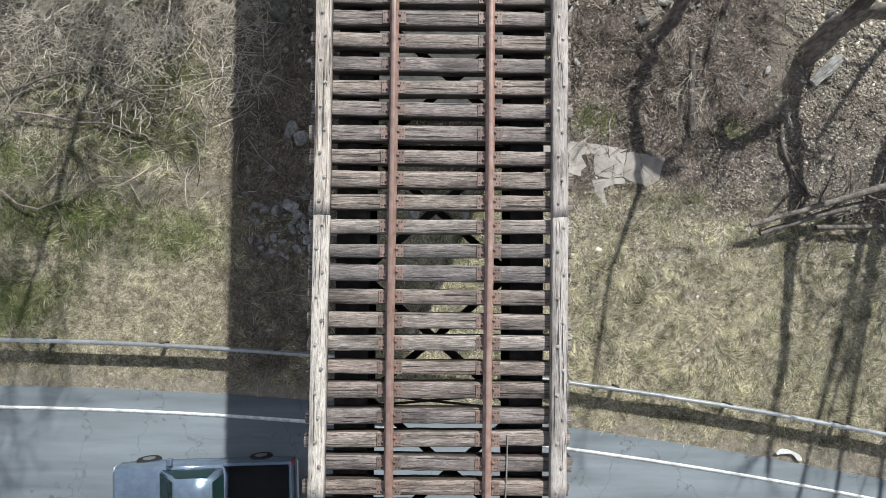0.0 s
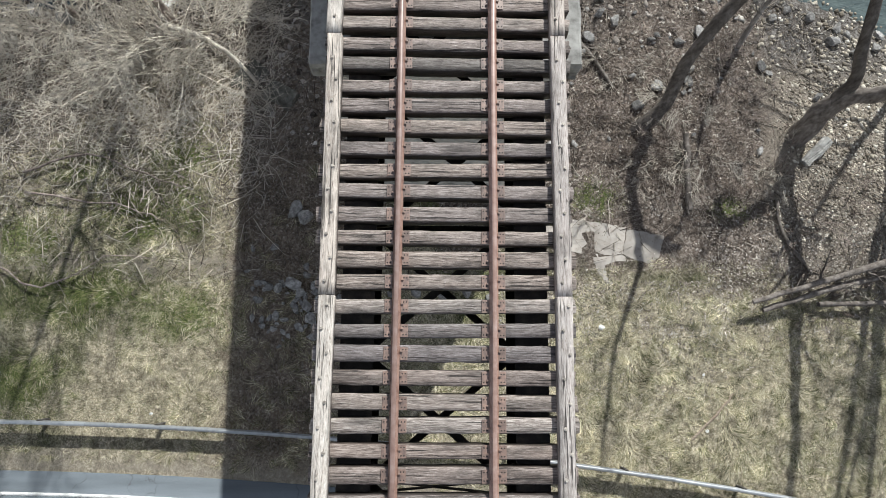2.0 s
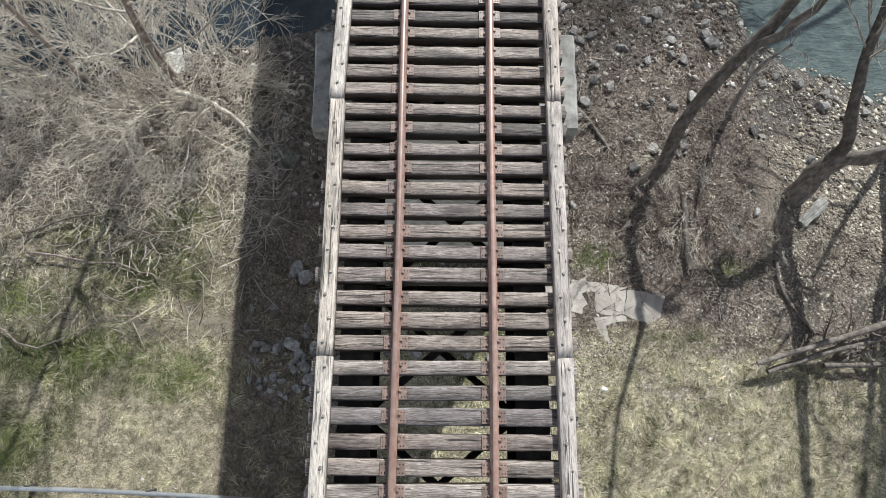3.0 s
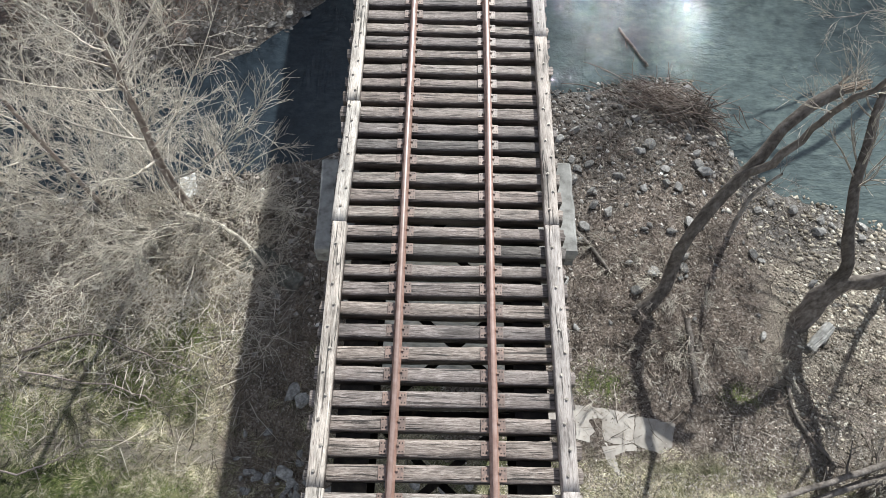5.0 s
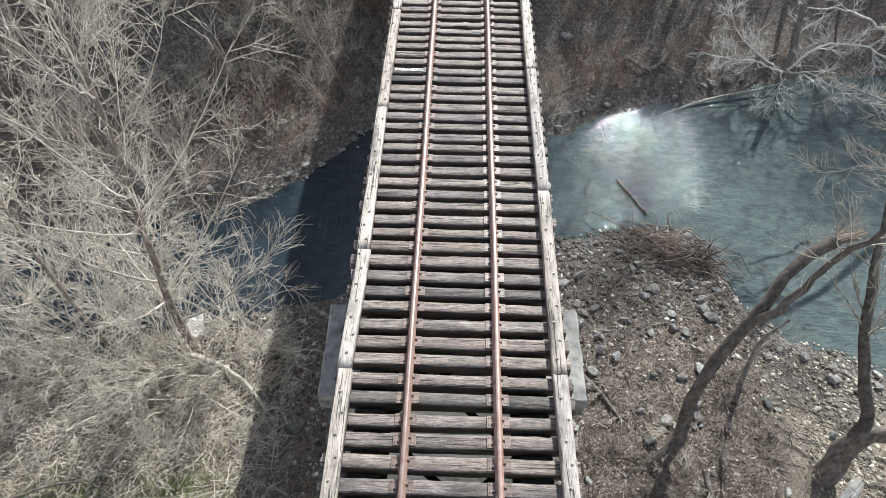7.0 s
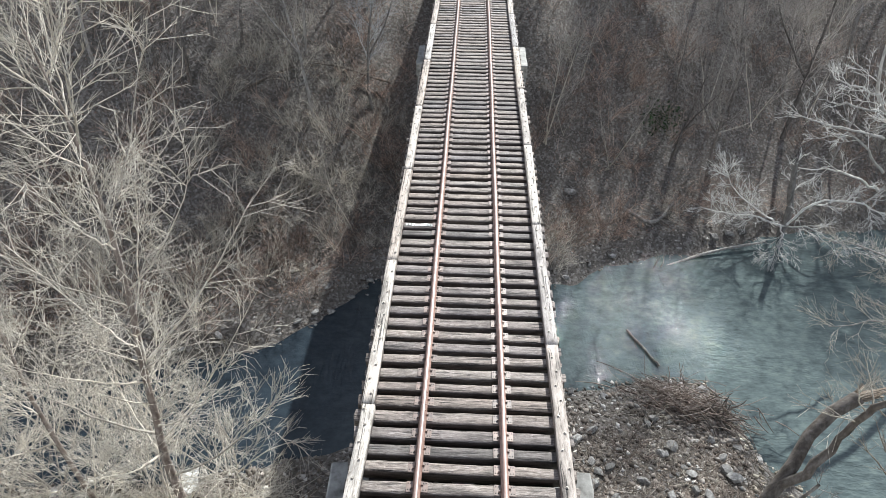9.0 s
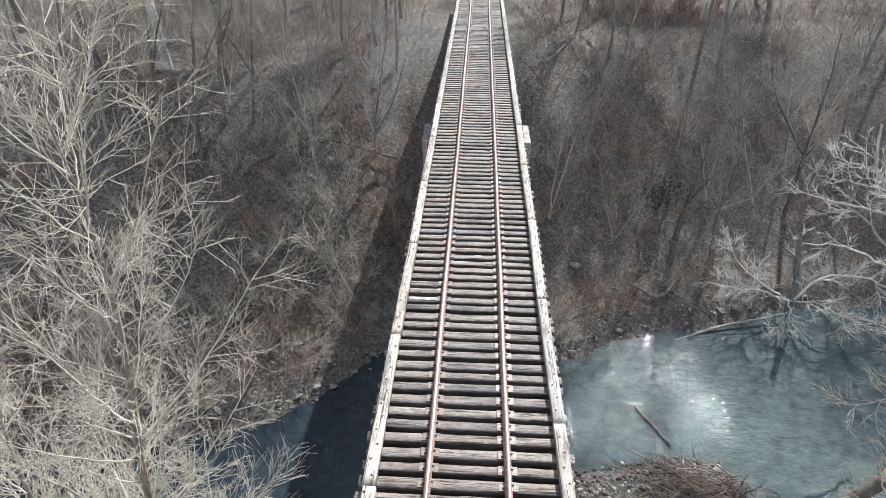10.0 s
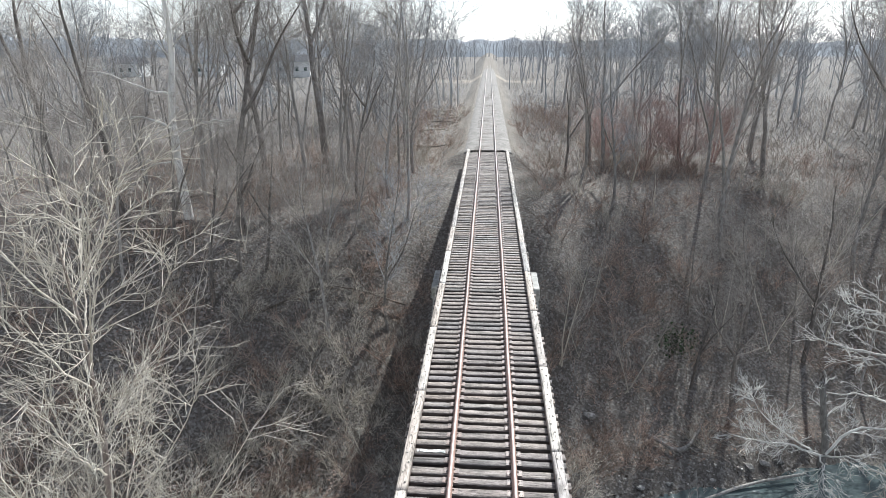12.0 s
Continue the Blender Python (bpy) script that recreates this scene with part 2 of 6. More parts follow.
def make_ground():
    m, nt, b = material("earth", 0.95, 0, 0.15)
    v = coords(nt, "World")
    at = nt.nodes.new("ShaderNodeAttribute")
    at.attribute_name = "cover"
    sep = nt.nodes.new("ShaderNodeSeparateColor")
    nt.links.new(at.outputs["Color"], sep.inputs[0])
    fine = noise_tex(nt, v, 15.0, 10, 0.85)
    mid = noise_tex(nt, v, 1.1, 5, 0.65)
    big = noise_tex(nt, v, 0.22, 4, 0.55)
    green = ramp(nt, fine, [(0.36, (0.026, 0.034, 0.014)), (0.5, (0.13, 0.145, 0.062)), (0.62, (0.36, 0.35, 0.20))])
    tan = ramp(nt, fine, [(0.37, (0.085, 0.070, 0.048)), (0.5, (0.40, 0.345, 0.25)), (0.62, (0.84, 0.765, 0.61))])
    patch = nt.nodes.new("ShaderNodeMath")
    nt.links.new(at.outputs["Alpha"], patch.inputs[0])
    nt.links.new(mix(nt, 0.5, mid, big), patch.inputs[1])
    olive = mix(nt, 0.5, green, tan)
    grass = mix(nt, ramp(nt, patch.outputs[0], [(0.52, grey(0)), (0.6, grey(1))]), green, olive)
    grass = mix(nt, ramp(nt, patch.outputs[0], [(0.62, grey(0)), (0.72, grey(1))]), grass, tan)
    tuft = noise_tex(nt, v, 3.4, 4, 0.65)
    grass = mix(nt, 1.0, grass, ramp(nt, tuft, [(0.38, grey(0.55)), (0.60, grey(1.28))]), 'MULTIPLY')
    leaf_cells = nt.nodes.new("ShaderNodeTexVoronoi")
    leaf_cells.inputs["Scale"].default_value = 16.0
    nt.links.new(v, leaf_cells.inputs["Vector"])
    sepc = nt.nodes.new("ShaderNodeSeparateColor")
    nt.links.new(leaf_cells.outputs["Color"], sepc.inputs[0])
    leaves = ramp(nt, sepc.outputs[0], [(0.0, (0.05, 0.039, 0.033)), (0.45, (0.17, 0.134, 0.112)), (0.8, (0.36, 0.305, 0.262)), (1.0, (0.62, 0.565, 0.51))])
    litter = mix(nt, 0.55, leaves, ramp(nt, fine, [(0.36, (0.042, 0.033, 0.028)), (0.52, (0.19, 0.153, 0.13)), (0.65, (0.46, 0.41, 0.365))]))
    litter = mix(nt, 1.0, litter, ramp(nt, mid, [(0.36, grey(0.6)), (0.62, grey(1.3))]), 'MULTIPLY')
    brown = mix(nt, 0.5, ramp(nt, sepc.outputs[0], [(0.0, (0.16, 0.100, 0.074)), (0.45, (0.35, 0.235, 0.175)), (0.85, (0.49, 0.355, 0.28)), (1.0, (0.60, 0.48, 0.41))]), ramp(nt, fine, [(0.34, (0.115, 0.072, 0.054)), (0.52, (0.36, 0.245, 0.185)), (0.68, (0.62, 0.475, 0.39))]))
    brown = mix(nt, 1.0, brown, ramp(nt, mid, [(0.34, (0.60, 0.53, 0.50)), (0.62, (1.5, 1.4, 1.32))]), 'MULTIPLY')
    hill = nt.nodes.new("ShaderNodeAttribute")
    hill.attribute_name = "hillside"
    litter = mix(nt, hill.outputs["Fac"], litter, brown)
    stone_cells = nt.nodes.new("ShaderNodeTexVoronoi")
    stone_cells.inputs["Scale"].default_value = 9.0
    nt.links.new(v, stone_cells.inputs["Vector"])
    seps = nt.nodes.new("ShaderNodeSeparateColor")
    nt.links.new(stone_cells.outputs["Color"], seps.inputs[0])
    stones = ramp(nt, seps.outputs[1], [(0.0, (0.06, 0.052, 0.046)), (0.6, (0.19, 0.17, 0.155)), (1.0, (0.46, 0.44, 0.42))])
    stones = mix(nt, 0.5, stones, ramp(nt, fine, [(0.34, (0.05, 0.042, 0.036)), (0.68, (0.34, 0.31, 0.285))]))
    dirt = ramp(nt, fine, [(0.25, (0.24, 0.20, 0.165)), (0.6, (0.42, 0.37, 0.31)), (0.8, (0.5, 0.45, 0.4))])
    col = mix(nt, sep.outputs[0], litter, grass)
    col = mix(nt, sep.outputs[2], col, stones)
    col = mix(nt, sep.outputs[1], col, dirt)
    nt.links.new(col, b.inputs["Base Color"])
    bump(nt, b, mix(nt, 0.35, fine, mid), 1.0, 0.16)
    return m


GROUND = make_ground()


def make_asphalt():
    m, nt, b = material("asphalt", 0.75, 0, 0.35)
    v = coords(nt, "World")
    n = noise_tex(nt, v, 45, 5, 0.7)
    streak = noise_tex(nt, coords(nt, "World", (0.12, 1.2, 1)), 1.4, 5, 0.55)
    col = ramp(nt, n, [(0.3, (0.105, 0.122, 0.14)), (0.7, (0.20, 0.228, 0.256))])
    col = mix(nt, 1.0, col, ramp(nt, streak, [(0.3, grey(0.72)), (0.65, grey(1.15))]), 'MULTIPLY')
    cr = nt.nodes.new("ShaderNodeTexVoronoi")
    cr.feature = 'DISTANCE_TO_EDGE'
    cr.inputs["Scale"].default_value = 0.35
    warp = nt.nodes.new("ShaderNodeVectorMath")
    nt.links.new(v, warp.inputs[0])
    wob = nt.nodes.new("ShaderNodeTexNoise")
    wob.inputs["Scale"].default_value = 2.0
    nt.links.new(v, wob.inputs["Vector"])
    nt.links.new(wob.outputs["Color"], warp.inputs[1])
    nt.links.new(warp.outputs[0], cr.inputs["Vector"])
    col = mix(nt, ramp(nt, cr.outputs["Distance"], [(0.0, grey(0.6)), (0.006, grey(0.0))]), col, (0.04, 0.04, 0.04))
    nt.links.new(col, b.inputs["Base Color"])
    bump(nt, b, n, 0.4, 0.006)
    return m


ASPHALT = make_asphalt()
PAINT = rough_stone("road_paint", (0.55, 0.55, 0.54), (0.78, 0.78, 0.77), (0.84, 0.84, 0.83), 22.0)
GALV = rusty("galvanized", (0.40, 0.42, 0.44), (0.55, 0.57, 0.60), (0.66, 0.68, 0.70), 0.45, 0.6, 6)
POST = rough_stone("post_wood", (0.05, 0.045, 0.04), (0.12, 0.11, 0.10), (0.2, 0.185, 0.17), 8.0)


def make_water():
    m, nt, b = material("creek_water", 0.02, 0, 0.55)
    v = coords(nt, "World")
    deep = noise_tex(nt, v, 0.16, 4, 0.5)
    # Westward depth and shade, eastward silt and sky sheen, all put into the colour
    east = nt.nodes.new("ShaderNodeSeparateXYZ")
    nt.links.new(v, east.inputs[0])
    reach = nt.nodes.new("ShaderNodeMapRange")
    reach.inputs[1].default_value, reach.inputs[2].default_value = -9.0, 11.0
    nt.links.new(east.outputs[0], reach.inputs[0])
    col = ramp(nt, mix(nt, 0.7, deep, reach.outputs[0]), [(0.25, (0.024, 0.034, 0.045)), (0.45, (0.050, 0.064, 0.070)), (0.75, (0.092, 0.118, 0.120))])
    # Mottling of bed tones, with rippled reflections put into the colour too
    bed = noise_tex(nt, coords(nt, "World", (1, 1.5, 1)), 1.6, 7, 0.7)
    col = mix(nt, 1.0, col, ramp(nt, bed, [(0.3, grey(0.6)), (0.5, grey(1.0)), (0.7, (1.5, 1.45, 1.35))]), 'MULTIPLY')
    nt.links.new(col, b.inputs["Base Color"])
    b.inputs["IOR"].default_value = 1.33
    calm = mix(nt, 0.4, noise_tex(nt, coords(nt, "World", (0.7, 2.0, 1)), 1.9, 1, 0.5, 0.6), noise_tex(nt, coords(nt, "World", (0.8, 1.7, 1)), 4.4, 1, 0.5, 0.5))
    patch = noise_tex(nt, v, 0.35, 3, 0.5)
    calm = mix(nt, 1.0, calm, ramp(nt, patch, [(0.38, grey(0.18)), (0.62, grey(0.5))]), 'MULTIPLY')
    # broken riffle below the bridge, with smoother tongues in it
    broken = mix(nt, 0.5, noise_tex(nt, coords(nt, "World", (1.0, 1.7, 1)), 4.2, 2, 0.5, 1.4), noise_tex(nt, coords(nt, "World", (1.2, 1.6, 1)), 2.3, 2, 0.5, 0.8))
    tongue = noise_tex(nt, coords(nt, "World", (1.5, 0.28, 1)), 0.9, 3, 0.55, 0.3)
    across = nt.nodes.new("ShaderNodeMapRange")
    across.interpolation_type = 'SMOOTHSTEP'
    across.inputs[1].default_value, across.inputs[2].default_value = 13.0, 10.5
    nt.links.new(east.outputs[0], across.inputs[0])
    riffle = mix(nt, 1.0, across.outputs[0], ramp(nt, tongue, [(0.40, grey(0.12)), (0.52, grey(1.0))]), 'MULTIPLY')
    h = mix(nt, riffle, calm, mix(nt, 1.0, broken, grey(0.2), 'MULTIPLY'))
    bump(nt, b, h, 1.0, 0.17)
    return m


WATER = make_water()


def plain(name, colour, rough, metal=0.0, var=0.15, scale=4.0, spec=0.4):
    m, nt, b = material(name, rough, metal, spec)
    n = noise_tex(nt, coords(nt, "World"), scale, 5)
    lo = tuple(c * (1 - var) for c in colour)
    hi = tuple(min(1, c * (1 + var)) for c in colour)
    nt.links.new(ramp(nt, n, [(0.3, lo), (0.7, hi)]), b.inputs["Base Color"])
    return m


CAR_PAINT = plain("car_paint", (0.20, 0.26, 0.35), 0.2, 0.55)
CAR_GLASS = plain("car_glass", (0.03, 0.07, 0.07), 0.05, 0, 0.05, 2, 0.6)
RUBBER = plain("rubber", (0.018, 0.018, 0.018), 0.85)
BEDLINER = plain("bed_liner", (0.014, 0.014, 0.015), 0.8)
RIM = plain("rim_metal", (0.35, 0.36, 0.37), 0.35, 0.8)
TAIL_RED = plain("tail_red", (0.45, 0.02, 0.02), 0.2)
HEAD_CLEAR = plain("lamp_clear", (0.6, 0.62, 0.64), 0.15)
PLASTIC_WHITE = plain("white_plastic", (0.75, 0.75, 0.74), 0.5)
SIDING = plain("white_siding", (0.72, 0.72, 0.71), 0.7)
ROOFING = plain("grey_roofing", (0.16, 0.16, 0.17), 0.85)

# ---- mesh helpers ----


def np_mesh(name, verts, faces, mats, index=None, smooth=False):
    """A mesh from arrays: vertices (n, 3) and faces (m, 3 or 4)."""
    verts = np.asarray(verts, np.float32)
    faces = np.asarray(faces, np.int32)
    me = bpy.data.meshes.new(name)
    m, k = faces.shape
    me.vertices.add(len(verts))
    me.vertices.foreach_set("co", verts.ravel())
    me.loops.add(m * k)
    me.loops.foreach_set("vertex_index", faces.ravel())
    me.polygons.add(m)
    me.polygons.foreach_set("loop_start", np.arange(0, m * k, k, dtype=np.int32))
    me.polygons.foreach_set("loop_total", np.full(m, k, np.int32))
    for mt in mats if isinstance(mats, (list, tuple)) else [mats]:
        me.materials.append(mt)
    if index is not None:
        me.polygons.foreach_set("material_index", np.asarray(index, np.int32))
    if smooth:
        me.polygons.foreach_set("use_smooth", np.ones(m, bool))
    me.update(calc_edges=True)
    me.validate()
    return me


def bm_mesh(name, bm, mats, smooth=False):
    me = bpy.data.meshes.new(name)
    bm.to_mesh(me)
    bm.free()
    for mt in mats if isinstance(mats, (list, tuple)) else [mats]:
        me.materials.append(mt)
    if smooth:
        me.polygons.foreach_set("use_smooth", [True] * len(me.polygons))
    return me


def part(name, me, parent=None, label="", m=None, kind=""):
    """One mesh object, under a thing or a part where a parent is given."""
    ob = new(name, me)
    ob.parent = parent
    if m is not None:
        ob.matrix_basis = m
    return tagged(ob, label, kind=kind)


def thing(name, label, category, group="", at=(0, 0, 0), kind="", turn=0.0):
    ob = new(name)
    ob.empty_display_size = 0.2
    ob.matrix_basis = pose(*at, 0, 0, turn)
    return tagged(ob, label, category, group, kind)


def box(bm, x0, x1, y0, y1, z0, z1, bevel=0.0, mat=0):
    made = bmesh.ops.create_cube(bm, size=1)
    for v in made["verts"]:
        v.co = ((x0 + x1) / 2 + v.co.x * (x1 - x0), (y0 + y1) / 2 + v.co.y * (y1 - y0), (z0 + z1) / 2 + v.co.z * (z1 - z0))
    fs = {f for v in made["verts"] for f in v.link_faces}
    for f in fs:
        f.material_index = mat
    if bevel:
        es = {e for f in fs for e in f.edges}
        bmesh.ops.bevel(bm, geom=list(es), offset=bevel, segments=1, affect='EDGES')


def box_mesh(name, dims, mats, bevel=0.0):
    bm = bmesh.new()
    box(bm, *dims, bevel)
    return bm_mesh(name, bm, mats)


def bar(bm, a, b, w, h, up=(0, 0, 1)):
    """A flat bar from a to b."""
    a, b = Vector(a), Vector(b)
    d = (b - a).normalized()
    s = d.cross(Vector(up)).normalized()
    u = s.cross(d)
    vs = [bm.verts.new(p + s * sx * w / 2 + u * sz * h / 2) for p in (a, b) for sx, sz in ((-1, -1), (1, -1), (1, 1), (-1, 1))]
    for q in ((0, 1, 2, 3), (7, 6, 5, 4), (0, 4, 5, 1), (1, 5, 6, 2), (2, 6, 7, 3), (3, 7, 4, 0)):
        bm.faces.new([vs[i] for i in q])


def smooth01(a, b, x):
    t = np.clip((x - a) / (b - a), 0, 1)
    return t * t * (3 - 2 * t)


LATTICE = np.random.RandomState(5).rand(256, 256)


def lumps(x, y, size):
    """Smooth value noise, -1 to 1, with bumps of the given size in metres."""
    u, v = x / size + 71.3, y / size + 33.7
    i, j = np.floor(u).astype(int), np.floor(v).astype(int)
    a, b = u - i, v - j
    a, b = a * a * (3 - 2 * a), b * b * (3 - 2 * b)
    g = LATTICE
    n = (g[i % 256, j % 256] * (1 - a) + g[(i + 1) % 256, j % 256] * a) * (1 - b) + (g[i % 256, (j + 1) % 256] * (1 - a) + g[(i + 1) % 256, (j + 1) % 256] * a) * b
    return n * 2 - 1


# ---- the lie of the land ----
RAIL_TOP, TIE_TOP, TIE_LOW = 12.0, 11.81, 11.56
WATER_Z = -1.0
DECK_SOUTH, DECK_NORTH = -16.0, 60.0


def near_shore(x):
    return np.interp(x, [-400, -60, -18.4, -11.7, -7.4, -5.3, 0, 4.8, 8, 11.3, 11.9, 12.4, 14, 17.2, 30, 60, 400],
                     [-10, 9, 12.4, 13.3, 14.3, 14.5, 17.5, 19.0, 19.4, 19.5, 17.2, 15.4, 13.6, 12.4, 9.5, 7, -10])


def far_shore(x):
    return np.interp(x, [-400, -60, -20.8, -18.5, -10.4, -7.6, -5, 0, 5, 7.9, 11.8, 15.3, 17.7, 25.4, 60, 400],
                     [0, 14, 17.5, 18.3, 20, 22.4, 25.7, 25.8, 25.9, 27.8, 28.7, 30, 30.7, 32, 36, 60])


def road_line(x):
    xc = np.clip(x, -45, 45)
    return -5.63 - 0.097 * x - 0.0030 * xc * xc


def rail_line(x):
    return road_line(x) + 2.33


def height(x, y):
    x, y = np.asarray(x, float), np.asarray(y, float)
    wob = 0.5 * lumps(x, y, 2.3) + 0.25 * lumps(x, y, 0.9)
    d = near_shore(x) - y + wob
    e = y - far_shore(x) + wob
    south = WATER_Z + 0.35 * smooth01(0, 1.2, d) + 0.65 * smooth01(1, 8, d) - 0.8 * smooth01(0, 2.5, -d)
    north = WATER_Z + 0.8 * smooth01(0, 1.8, e) + 10.3 * smooth01(1.5, 23, e) - 0.8 * smooth01(0, 2.5, -e)
    z = np.where(y < (near_shore(x) + far_shore(x)) / 2, south, north)
    z = z - 3.0 * smooth01(140, 420, y)
    rough = smooth01(0.2, 2.5, np.minimum(np.abs(d), np.abs(e)))
    z = z + rough * (0.10 * lumps(x, y, 3.1) + 0.05 * lumps(x, y, 1.1)) + smooth01(6, 20, e) * (0.35 * lumps(x, y, 9) + 0.12 * lumps(x, y, 2.4))
    # level verge beside the road
    verge = smooth01(2.6, 1.2, y - road_line(x)) * smooth01(-14, -11, y - road_line(x))
    z = z * (1 - verge) - 0.03 * verge
    # banks that carry the line at both ends of the bridge
    for sign, end, fall in ((1, DECK_NORTH + 0.8, 2.1), (-1, -DECK_SOUTH + 0.8, 0.25)):
        back = np.maximum(end - sign * y, 0)
        side = np.maximum(np.abs(x) - 2.6, 0)
        ridge = 11.5 - np.hypot(side / (1.7 + 0.2 * lumps(x, y, 5)), back / fall) + 0.10 * lumps(x, y, 1.3) * (side > 0.3)
        z = np.maximum(z, np.where(sign * y > end - 30 * fall / 2.1, ridge, -9))
    return z


def axis(edges):
    out = [np.arange(a, b, s) for a, b, s in edges]
    return np.concatenate(out + [np.array([edges[-1][1]])])


def build_ground():
    xs = axis([(-3000, -400, 260), (-400, -120, 28), (-120, -45, 3), (-45, -22, 1.0), (-22, 22, 0.38), (22, 45, 1.0), (45, 120, 3), (120, 400, 28), (400, 3000, 260)])
    ys = axis([(-1500, -200, 130), (-200, -40, 16), (-40, -12, 2.0), (-12, 36, 0.38), (36, 75, 0.7), (75, 150, 2.2), (150, 420, 9), (420, 3000, 215)])
    X, Y = np.meshgrid(xs, ys)
    Z = height(X, Y)
    nx, ny = len(xs), len(ys)
    i = np.arange(nx - 1)[None, :] + np.arange(ny - 1)[:, None] * nx
    F = np.stack([i, i + 1, i + nx + 1, i + nx], -1).reshape(-1, 4)
    me = np_mesh("ground", np.stack([X, Y, Z], -1).reshape(-1, 3), F, GROUND, smooth=True)
    d, e = near_shore(X) - Y, Y - far_shore(X)
    n1, n2, n3 = lumps(X, Y, 4.0), lumps(X, Y, 1.2), lumps(X, Y, 0.45)
    ragged = 1.6 * n1 + 0.9 * n2 + 0.5 * n3
    grass = np.where(X < 0, smooth01(11.0, 7.5, Y + ragged), smooth01(3.4, 1.6, Y + 0.8 * ragged))
    grass *= 1 - 0.9 * smooth01(-7.5, -6.6, X + 0.3 * n2) * smooth01(-2.2, -3.2, X) * smooth01(-4.6, -3.2, Y)
    grass = np.maximum(grass, smooth01(135, 150, Y) * smooth01(-22, -34, X))
    grass = np.maximum(grass, smooth01(180, 192, Y) * smooth01(250, 238, Y) * smooth01(-16, -12, X) * smooth01(-3.5, -5, X))
    stony = smooth01(7.5, 2.5, d + 1.3 * ragged) * (X > -7) + smooth01(3.5, 0.8, d + ragged) * (X <= -7) + smooth01(2.4, 0.4, e + 0.8 * ragged) * (e > -1)
    stony = np.maximum(stony, smooth01(4.2, 2.6, np.abs(X) + 0.6 * n2) * smooth01(60, 61, Y))
    path = smooth01(0.55, 0.25, np.abs(Y - 2.75 + 0.03 * (X + 11) + 0.18 * n1) + 0.22 * n3) * smooth01(-30, -22, X) * smooth01(-6.6, -7.6, X) * (0.95 + 0.4 * n2)
    path = path + smooth01(0.5, 0.1, np.abs(Y - road_line(X) - 1.0) + 0.25 * n2) * 0.7
    path = path + 0.85 * smooth01(11.0, 12.6, X + 0.8 * n1) * smooth01(2.0, 4.0, Y + 0.6 * n2) * smooth01(11.5, 9, Y) * (X < 30)
    path = path + 0.32 * smooth01(5.0, 2.6, np.abs(X) + 0.9 * n1 + 0.7 * n2) * smooth01(60, 64, Y)
    fresh = sum(np.exp(-((X - a) / c) ** 2 - ((Y - b) / d) ** 2) for a, b, c, d in ((-10.6, 4.6, 1.7, 0.9), (-12.2, 1.4, 2.2, 0.9), (-8.8, 1.0, 1.1, 1.0), (-14.5, -1.5, 1.5, 1.0), (5.4, 5.2, 0.8, 0.6)))
    path = path + 0.25 * smooth01(-6.2, -8.0, X + 0.6 * n2) * smooth01(-30, -22, X) * smooth01(6.2, 8.6, Y + 1.2 * n1) * smooth01(0.4, 2.5, d + 0.5 * n2) * (0.7 + 0.5 * n2)
    path = path + 0.42 * smooth01(-10.5, -7.0, X + 2 * n1) * smooth01(-2.8, -3.8, X) * smooth01(57, 63, Y) * smooth01(150, 110, Y) * (0.75 + 0.5 * n2)
    path = path + 0.8 * smooth01(12, 6, np.abs(Y - 216)) * smooth01(30, 12, np.abs(X))
    straw = 0.14 + 0.15 * (X < 0) - 0.42 * fresh + 0.52 * smooth01(2, 4, X) * smooth01(2.5, 0.5, Y) + 0.26 * smooth01(2, -3, Y) * (X < 0) + 0.5 * smooth01(150, 180, Y) + 0.26 * n1 + 0.2 * n2 + 0.12 * n3
    rgba = np.stack([np.clip(grass, 0, 1), np.clip(path, 0, 1), np.clip(stony, 0, 1), np.clip(straw, 0, 1)], -1).astype(np.float32)
    at = me.color_attributes.new("cover", 'FLOAT_COLOR', 'POINT')
    at.data.foreach_set("color", rgba.ravel())
    hill = me.attributes.new("hillside", 'FLOAT', 'POINT')
    hill.data.foreach_set("value", (smooth01(0.5, 3.5, e + 0.8 * n1) * (1 - 0.1 * smooth01(24, 34, e))).astype(np.float32).ravel())
    part("ground", me, None, "meadow, leaf-strewn slopes and stony creek banks", kind="structure")


build_ground()
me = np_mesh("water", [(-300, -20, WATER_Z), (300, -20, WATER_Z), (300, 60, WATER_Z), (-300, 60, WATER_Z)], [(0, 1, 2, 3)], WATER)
part("water", me, None, "rippled blue-green creek water with sun glints", kind="structure")

# ---- road ----


def ribbon(name, x0, x1, n, line, w0, w1, z0, z1, mat):
    """A slab that follows a line, from w0 to w1 metres beside it."""
    xs = np.linspace(x0, x1, n)
    y = line(xs)
    rows = [np.stack([xs, y + w, np.full(n, z)], 1) for w, z in ((w0, z0), (w0, z1), (w1, z1), (w1, z0))]
    V = np.concatenate(rows)
    i = np.arange(n - 1)
    F = np.concatenate([np.stack([i + a * n, i + 1 + a * n, i + 1 + b * n, i + b * n], 1) for a, b in ((1, 0), (2, 1), (3, 2))])
    return np_mesh(name, V, F, mat)


part("road", ribbon("road", -140, 140, 161, road_line, -7.6, 0.72, -0.4, 0.02, ASPHALT), None, "worn grey asphalt road curving under the bridge", kind="structure")
part("road_marking", ribbon("edge_line", -140, 140, 161, road_line, -0.06, 0.06, 0.0, 0.026, PAINT), None, "white painted road edge line", kind="structure")
part("road_marking", ribbon("edge_line", -140, 140, 161, road_line, -6.95, -6.83, 0.0, 0.026, PAINT), None, "white painted road edge line", kind="structure")


